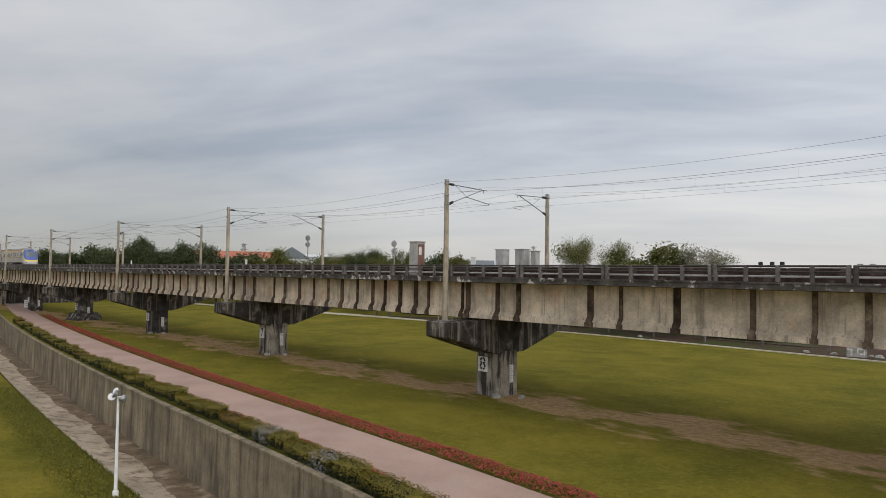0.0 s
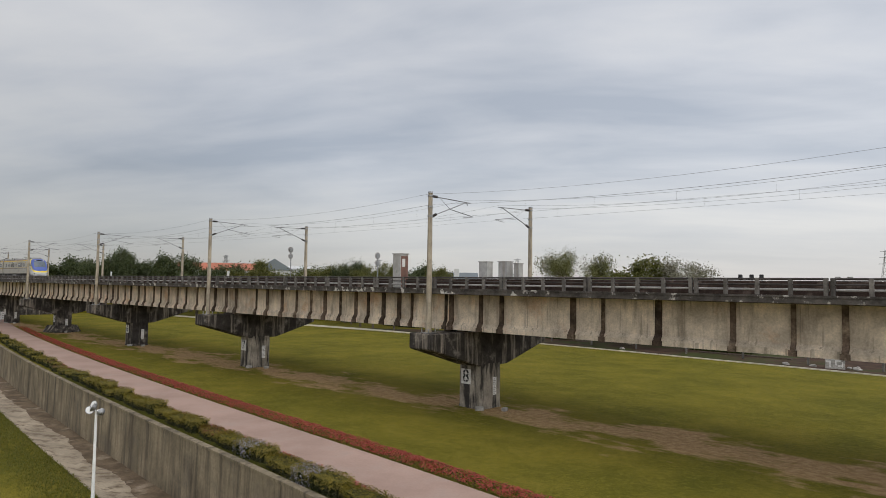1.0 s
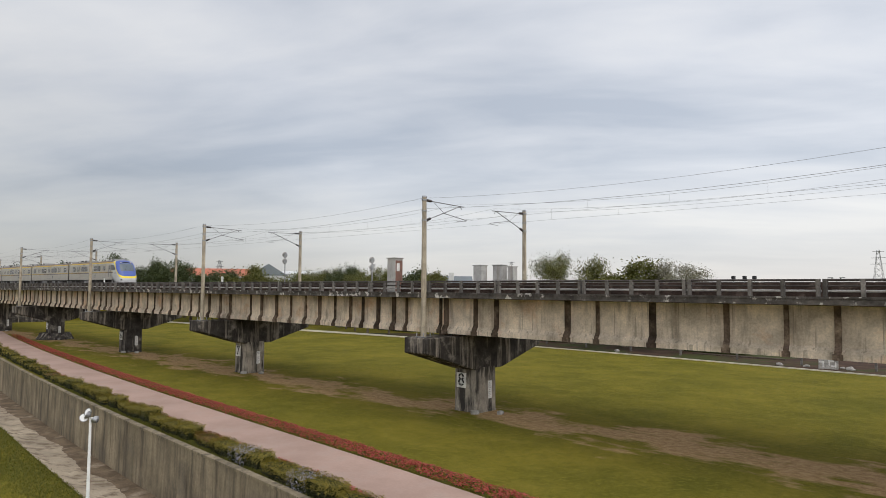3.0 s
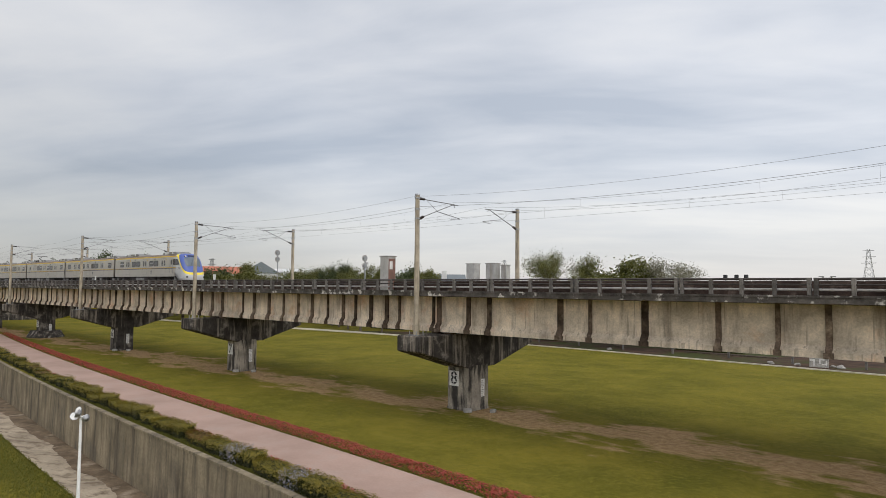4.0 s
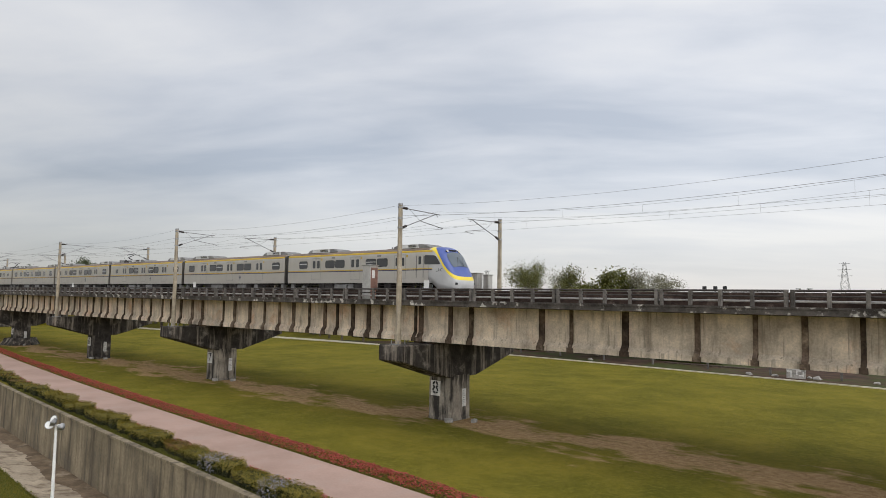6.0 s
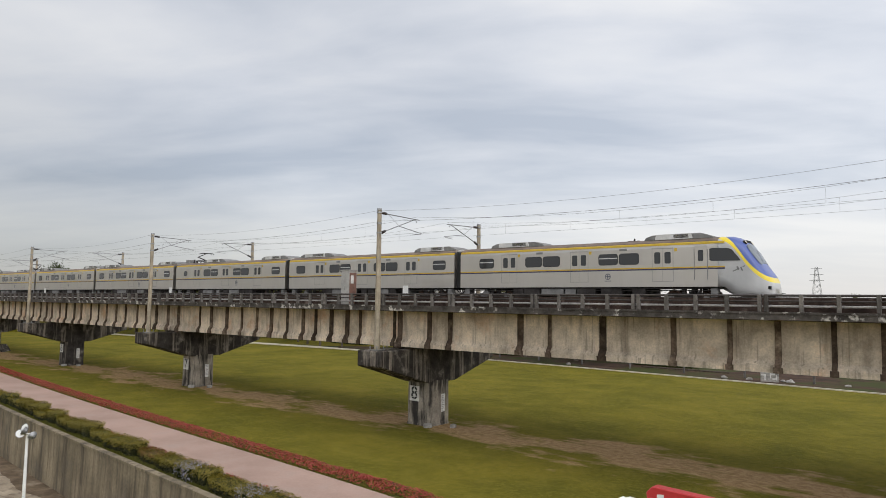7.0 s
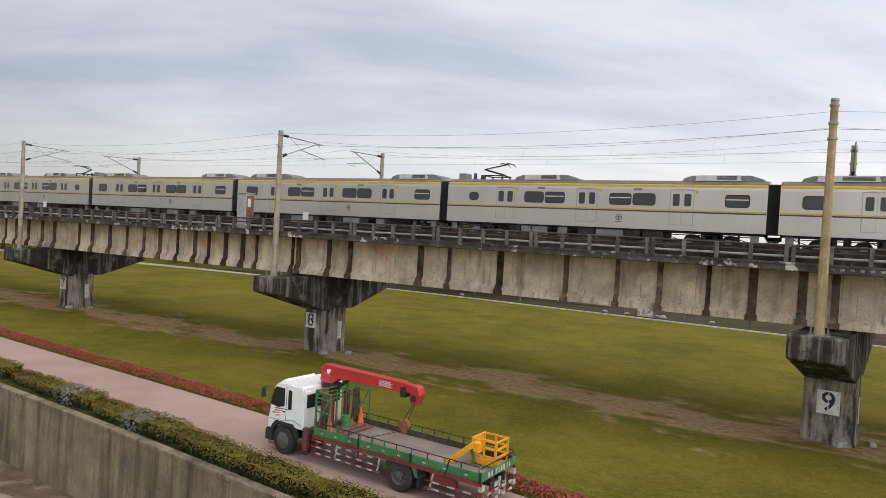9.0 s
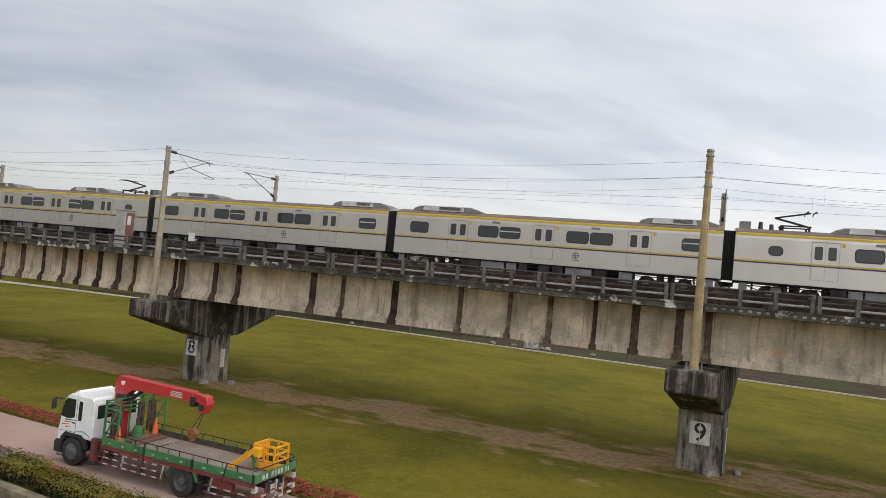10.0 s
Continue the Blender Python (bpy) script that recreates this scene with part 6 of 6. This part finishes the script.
make_hedges()
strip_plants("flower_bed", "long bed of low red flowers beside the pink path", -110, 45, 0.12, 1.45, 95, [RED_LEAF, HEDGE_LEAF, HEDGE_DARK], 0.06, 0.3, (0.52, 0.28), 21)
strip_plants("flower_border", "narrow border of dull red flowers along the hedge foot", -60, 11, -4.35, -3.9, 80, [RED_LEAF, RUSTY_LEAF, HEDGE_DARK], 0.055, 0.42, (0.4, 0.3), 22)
grass_tufts("strip_grass", "rough grass between hedge and channel wall", -40, 24, -6.05, -5.3, 9000, 0.12, 31, lambda o: 0.0)
grass_tufts("bank_grass", "lush rough grass on the channel bank", -45, 8, -18, -10.15, 26000, 0.13, 32, lambda o: -3.05 + 0.25 * min(1, (-10.15 - o) / 1.5) + 0.05)
grass_tufts("path_edge_grass", "ragged grass along the path edge", -50, 30, 0.0, 0.2, 3000, 0.1, 33, lambda o: 0.0)


def make_tree(x, y, height, spread, kind, seed, bare=False):
    """Tapered trunk, forking limbs, and a crown of many leaf clumps with gaps."""
    rnd = random.Random(seed)
    leaf, label = {"dark": (TREE_LEAF, "dense dark green broadleaf tree"), "olive": (TREE_OLIVE, "olive-green tree with a loose crown"), "pale": (TREE_PALE, "thin tree with sparse pale foliage and bare twigs"),
                   "mixed": (TREE_OLIVE, "broad tree with drooping grey-green branches")}[kind]
    t = empty("tree", label + " behind the viaduct", "tree", pose(x, y, -0.45), group="trees behind the viaduct")
    bm = bmesh.new()
    trunk_h = height * (rnd.uniform(0.28, 0.4) if kind != "dark" else rnd.uniform(0.16, 0.24))
    lean = Vector((rnd.uniform(-0.3, 0.3), rnd.uniform(-0.3, 0.3), trunk_h))
    r0 = height * 0.022
    tube(bm, (0, 0, -0.3), lean * 0.5, r0 * 1.3, 8, r0); tube(bm, lean * 0.5, lean, r0, 8, r0 * 0.8)
    part("trunk", bm, BARK, t)
    tips = []
    bm = bmesh.new()
    def grow(p, d, length, r, depth):
        q = p + d * length
        tube(bm, p, q, r, 5, r * 0.6)
        if depth == 0:
            tips.append((q, d)); return
        if depth == 1:
            tips.append((p.lerp(q, 0.6), d))
        for _ in range(3 if depth > 1 else rnd.choice((2, 3))):
            e = (d + Vector((rnd.gauss(0, 0.5), rnd.gauss(0, 0.5), rnd.gauss(0.08, 0.3)))).normalized()
            grow(p.lerp(q, rnd.uniform(0.6, 1.0)), e, length * rnd.uniform(0.55, 0.8), r * 0.55, depth - 1)
    for k in range(6):
        a = k * 2 * math.pi / 6 + rnd.uniform(-0.4, 0.4)
        el = rnd.uniform(0.35, 1.25)
        d = Vector((math.cos(a) * math.cos(el) * spread / height * 1.7, math.sin(a) * math.cos(el) * spread / height * 1.7, math.sin(el))).normalized()
        grow(lean * rnd.uniform(0.75, 1.0), d, height * rnd.uniform(0.2, 0.27), r0 * 0.55, 3)
    part("branchwork", bm, BARK, t)
    top = max(q.z for q, _ in tips)
    wide = max(math.hypot(q.x, q.y) for q, _ in tips)
    leaves = []
    per = 92 if not bare else 110
    size = 0.185 if not bare else 0.095
    spread_of_leaves = 0.55 if bare else (0.68 if kind == "dark" else 0.62)
    for q, d in tips:
        for _ in range(per):
            o = Vector((rnd.gauss(0, spread_of_leaves), rnd.gauss(0, spread_of_leaves), rnd.gauss(0, spread_of_leaves * 0.7))) * (height / 14)
            leaves.append((q + o, size * rnd.uniform(0.7, 1.5) * height / 13, (rnd.gauss(0, 0.7), rnd.gauss(0, 0.7), 1), 0, rnd.uniform(0, 6.28)))
    crown = part("crown", leaf_mesh("crown", leaves, [leaf]), None, t)
    # scale the grown form to the tree's true height and spread
    fz, fx = height / (top + 0.4), spread / 2 / (wide + 0.3)
    for ob in t.children:
        ob.data.transform(Matrix.Diagonal((fx, fx, fz, 1)))
    return t


TREES = [(-228, 35, 16.6, 17, "dark"), (-211, 40, 18.2, 16, "dark"), (-206, 46, 17.4, 15, "dark"), (-187, 49.5, 20.8, 10, "dark"), (-192, 44, 16.5, 15, "dark"), (-178, 52, 17.8, 14, "dark"), (-167.5, 57.7, 18.4, 13, "dark"),
         (-160, 60, 15.5, 14, "dark"), (-140, 52, 14.4, 15, "dark"), (-130, 55, 14.8, 17, "dark"), (-118, 56, 14.0, 14, "olive"), (-126.7, 70, 14, 15, "dark"), (-106, 64, 13.2, 13, "olive"), (-99, 66, 13.4, 10, "olive"),
         (-84.3, 60.4, 15.0, 7, "dark"), (-90, 63, 12.6, 9, "olive"), (-77, 57, 12.6, 8, "olive"), (-70, 54.4, 12.9, 9, "olive"), (-64.3, 55, 13.0, 8, "olive"), (-67.7, 66, 14.4, 8, "dark"), (-60, 63, 12.2, 7, "olive"),
         (-27.9, 63, 14.8, 16, "mixed"), (-18.6, 63.5, 13.5, 16, "olive"), (-22.5, 66, 11.4, 7, "olive"), (-13.2, 65, 11.6, 6, "olive"), (-9.7, 63.5, 13.6, 12, "pale"), (-250, 30, 15, 16, "dark"), (-275, 36, 16, 18, "dark"),
         (8.5, 150, 11.6, 8, "olive"), (20, 170, 11.8, 9, "olive")]
for i, (x, y, h, w, kind) in enumerate(TREES):
    make_tree(x, y, h * (0.9 if kind == "dark" else 1.0) + 0.45, w * (1.3 if kind == "dark" else 1.1), kind, 500 + i, kind in ("pale", "mixed"))
rnd = random.Random(77)
for i in range(26):
    x = -120 + i * 6.2 + rnd.uniform(-2, 2)
    if x < 2:
        make_bush(x, 66.5 + rnd.uniform(-2, 2), rnd.uniform(5, 8), rnd.uniform(2.5, 4), rnd.uniform(1.4, 2.6), 260, "green", 300 + i, 0)


# ---- lamp post on the channel bank ----
def make_floodlight_post():
    p = empty("floodlight_post", "slim white steel post with four floodlights on top", "lamp post", pose(-4.2, -20.2, -2.82))
    bm = bmesh.new(); tube(bm, (0, 0, 0), (0, 0, 5.15), 0.095, 12, 0.06); part("pole", bm, WHITEPAINT, p)
    bm = bmesh.new(); tube(bm, (0, 0, -0.05), (0, 0, 0.28), 0.17, 12, 0.15); part("base", bm, WHITEPAINT, p)
    bm = bmesh.new(); tube(bm, (-0.38, 0, 5.15), (0.38, 0, 5.15), 0.03, 8); tube(bm, (0, -0.32, 5.15), (0, 0.32, 5.15), 0.03, 8); part("cross_arm", bm, WHITEPAINT, p)
    for x, y, z, a in ((-0.22, -0.05, 5.42, 20), (0.2, -0.22, 5.36, -40), (-0.34, -0.2, 5.14, 70), (0.4, 0.1, 5.1, -80)):
        bm = bmesh.new()
        m = Matrix.Translation((x, y, z)) @ pose(0, 0, 0, 65, 0, a)
        n = 16
        prof = [(0.05, -0.16), (0.12, -0.12), (0.2, 0.0), (0.215, 0.03), (0.19, 0.03)]
        rings = [[bm.verts.new(m @ Vector((r * math.cos(2 * math.pi * i / n), r * math.sin(2 * math.pi * i / n), zz))) for r, zz in prof] for i in range(n)]
        for i in range(n):
            A, B = rings[i], rings[(i + 1) % n]
            for k in range(len(prof) - 1):
                bm.faces.new((A[k], B[k], B[k + 1], A[k + 1]))
        head = part("floodlight", bm, GALV, p, "round grey floodlight")
        bm = bmesh.new(); tube(bm, m @ Vector((0, 0, 0.0)), m @ Vector((0, 0, 0.02)), 0.19, 16); part("lens", bm, WHITEPAINT, head)
        bm = bmesh.new(); tube(bm, (x * 0.6, y * 0.6, 5.13), (x, y, z), 0.025, 6); part("bracket", bm, GALV, head)


make_floodlight_post()


# ---- far edge of the field ----
for x in along(-46, 40, 7.6):
    b = empty("stake", "short grey concrete stake beyond the kerb", "post", pose(x, 56.8 - 0.078 * x, 0), group="stakes beyond the kerb")
    bm = bmesh.new(); box(bm, -0.12, 0.12, -0.12, 0.12, -0.2, 1.25); bevelled(bm, 0.02); part("post", bm, POST, b)
b = empty("painted_block", "grey concrete block daubed with pale paint", "concrete block", pose(12.0, 54.5, 0, 0, 0, 12))
bm = bmesh.new(); box(bm, -1.0, 1.0, -0.5, 0.5, -0.1, 1.1); bevelled(bm, 0.04); part("block", bm, STONE, b)
for x, z, w, h in ((-0.65, 0.85, 0.5, 0.1), (-0.5, 0.5, 0.18, 0.28), (0.1, 0.75, 0.14, 0.3), (0.35, 0.95, 0.45, 0.09), (0.75, 0.55, 0.12, 0.32), (0.5, 0.4, 0.4, 0.08)):
    bm = bmesh.new(); box(bm, x - w / 2, x + w / 2, -0.506, -0.498, z - h, z + h); part("paint_daub", bm, SIGNWHITE, b)
for x, y, s in ((6.8, 57.0, 0.5), (14.2, 57.4, 0.6), (9.6, 57.5, 0.45), (13.2, 58.2, 0.35), (-16, 58.8, 0.5), (20, 58, 0.4)):
    bm = bmesh.new(); bmesh.ops.create_icosphere(bm, subdivisions=2, radius=s)
    for v in bm.verts:
        v.co *= 0.8 + 0.35 * noise.noise(v.co * 2.1 + Vector((x, y, 0))); v.co.z *= 0.6
    r = tagged(part("rubble", bm, STONE), "rough grey lump of rubble on bare earth", "rubble", "rubble beyond the kerb"); r.matrix_basis = pose(x, y - 2.6, s * 0.2)
for k in range(3):
    bm = bmesh.new(); box(bm, -6.5 + k * 4.1, -2.6 + k * 4.1, 60.2 + 0.1 * k, 60.9 + 0.1 * k, 0, 0.2)
    tagged(part("plank", bm, LINER), "long dark plank lying on bare earth", "timber", "planks beyond the kerb")

# concrete slabs propped round the fifth pier, and a board by the underpass
for k in range(6):
    bm = bmesh.new(); box(bm, -1.3, 1.3, -0.12, 0.12, -0.1, 1.25); bevelled(bm, 0.03)
    a = k * 60 + 15
    s = tagged(part("leaning_slab", bm, CAPMAT), "worn concrete slab propped round a pier foot", "concrete slab", "slabs round the pier")
    s.matrix_basis = pose(PIERS[5] + 2.45 * math.sin(radians(a)), 5.62 - 2.45 * math.cos(radians(a)), 0.08, -32, 0, a)
b = empty("notice_board", "white notice board on two grey legs", "sign", pose(-129, 5.4, 0, 0, 0, 72))
bm = bmesh.new(); box(bm, -1.25, 1.25, -0.05, 0.05, 0.6, 2.2); part("board", bm, WHITEPAINT, b)
for x in (-1.1, 1.1):
    bm = bmesh.new(); tube(bm, (x, 0.08, -0.1), (x, 0.08, 2.2), 0.06, 6); part("leg", bm, GALV, b)
for k in range(3):
    bm = bmesh.new(); box(bm, -0.95, 0.95 - 0.4 * k, -0.056, -0.05, 1.78 - 0.4 * k, 1.88 - 0.4 * k); part("caption_bar", bm, STONE, b)
# end wall in dark concrete; under-deck shade is part of its colour
bm = bmesh.new(); box(bm, -163, -160, -2, 26, -0.2, 5.9); structure("abutment", bm, CAPMAT, "dark concrete abutment wall below the viaduct")
bm = bmesh.new(); box(bm, -240, -163, -6, 40, -0.2, 4.2); structure("embankment", bm, GRASS, "low grassed embankment behind the abutment")

# ---- distant buildings, pylons and deck clutter ----
REDROOF = mat("orange_sheet_roof", (0.42, 0.13, 0.07), 0.7, var=0.15, scale=0.05, fine=1)
GREYROOF = mat("grey_sheet_roof", (0.16, 0.18, 0.19), 0.6, 0.2, var=0.15, scale=0.05, fine=1)
PALEWALL = mat("pale_render", (0.55, 0.55, 0.54), 0.85, var=0.12, scale=0.08, fine=1)


def make_hall(x, y, w, d, eave, ridge, turn, roof, label):
    b = empty("warehouse", label, "building", pose(x, y, -0.5, 0, 0, turn), group="far buildings")
    bm = bmesh.new(); box(bm, -w / 2, w / 2, -d / 2, d / 2, 0, eave); part("wall", bm, PALEWALL, b)
    bm = bmesh.new(); prism(bm, [(-d / 2 - 0.6, eave), (d / 2 + 0.6, eave), (0, ridge)], -w / 2 - 0.5, w / 2 + 0.5, "x"); part("roof", bm, roof, b)
    for k in range(int(w // 6)):
        bm = bmesh.new(); box(bm, -w / 2 + 2 + k * 6, -w / 2 + 4.5 + k * 6, -d / 2 - 0.06, -d / 2 + 0.02, eave * 0.55, eave * 0.8); part("window", bm, TRAINGLASS, b)


make_hall(-258, 126, 46, 20, 14.6, 18.3, 62, REDROOF, "long pale hall with an orange sheet roof")
make_hall(-240, 138, 14, 16, 15.0, 20.3, -28, GREYROOF, "grey gabled hall with a sheet roof")
make_hall(-236, 155, 18, 14, 16, 17.5, 50, PALEWALL, "white flat-roofed building among the trees")
make_hall(-375, 408, 42, 30, 13, 20.5, 45, GREYROOF, "wide grey sheet-roofed hall far off")
make_hall(-252, 247, 10, 12, 16, 19.5, 45, PALEWALL, "small white block among the trees")
make_hall(-330, 300, 30, 14, 12, 17.5, 50, PALEWALL, "pale low building far off")


def make_pylon(x, y, h, base):
    p = empty("pylon", "grey steel lattice power pylon far off", "pylon", pose(x, y, -1), group="pylons")
    bm = bmesh.new()
    def at(k, f):
        w = base * (1 - 0.86 * f ** 0.8) / 2
        return Vector((w * (-1, 1, 1, -1)[k], w * (-1, -1, 1, 1)[k], h * f))
    fs = [i / 9 for i in range(10)]
    for a, b in zip(fs, fs[1:]):
        for k in range(4):
            tube(bm, at(k, a), at(k, b), 0.16, 4); tube(bm, at(k, a), at((k + 1) % 4, b), 0.08, 4); tube(bm, at((k + 1) % 4, a), at(k, b), 0.08, 4)
    part("lattice", bm, GALV, p)
    for f, w in ((0.97, 4.5), (0.85, 5.5), (0.73, 6.0)):
        bm = bmesh.new(); tube(bm, (-w, 0, h * f), (w, 0, h * f), 0.2, 4); part("cross_arm", bm, GALV, p)


make_pylon(-91, 660, 46, 13)
make_pylon(-407, 204, 29, 8)
make_pylon(-560, 480, 38, 11)
make_pylon(-420, 560, 40, 12)
for x in (17.0, 17.7, 18.3):
    b = empty("signal_box", "small dark box on a short stem at the far parapet", "signal", pose(x, 11.2, 8.8), group="small dark boxes")
    bm = bmesh.new(); tube(bm, (0, 0, 0), (0, 0, 1.0), 0.03, 6); part("stem", bm, GALV, b)
    bm = bmesh.new(); box(bm, -0.11, 0.11, -0.1, 0.1, 0.95, 1.2); bevelled(bm, 0.02); part("box", bm, BLACKPAINT, b)
s = empty("street_lamp", "tall twin-arm street lamp far behind the viaduct", "street lamp", pose(0.5, 110, -1.0))
bm = bmesh.new(); tube(bm, (0, 0, 0), (0, 0, 12.2), 0.14, 8, 0.08); part("pole", bm, GALV, s)
for d in (-1, 1):
    bm = bmesh.new(); tube(bm, (0, 0, 12.0), (1.0 * d, 0, 12.5), 0.06, 6); part("arm", bm, GALV, s)
    bm = bmesh.new(); box(bm, 1.0 * d - 0.45, 1.0 * d + 0.45, -0.2, 0.2, 12.42, 12.6); bevelled(bm, 0.04); part("lantern", bm, GALV, s)


# ---- movement ----
# where the coupling behind the driving car is, in metres along the track
COUPLING = [(0.0, -161.5), (0.5, -150.0), (1.0, -138.5), (1.5, -126.9), (2.0, -115.4), (2.5, -103.8), (3.0, -92.2), (3.5, -80.6), (4.0, -69.0), (4.5, -57.4), (5.0, -45.8), (5.5, -34.1), (6.0, -22.2),
            (6.5, -10.2), (7.0, 1.9), (7.5, 13.9), (8.0, 26.0), (8.5, 38.1), (9.0, 50.2), (9.5, 62.4), (10.0, 74.6)]


def motions():
    for i, car in enumerate(CARS):
        walk(car, [(t, pose(x - PITCH * i, TRACKS[1], RAIL_Z)) for t, x in COUPLING])
    # the lorry drives along the path, cab first; x is the front axle
    speed = 4.9
    def axle(t):
        x = 9.2 + speed * (10.0 - t)
        return x, C(x) - 2.05
    def heading(x):
        return math.degrees(math.atan2(C(x + REAR_AXLE) - C(x) + 0.3, REAR_AXLE))
    walk(TRUCK, [(0.5 * k, pose(*axle(0.5 * k), 0.03, 0, 0, heading(axle(0.5 * k)[0]))) for k in range(21)])
    for w, x, y, s in TRUCK_WHEELS:
        walk(w, [(0.1 * k, pose(x, y, WHEEL, 0, -s * math.degrees(speed * 0.1 * k / WHEEL), 0 if s == 1 else 180)) for k in range(101)])


motions()
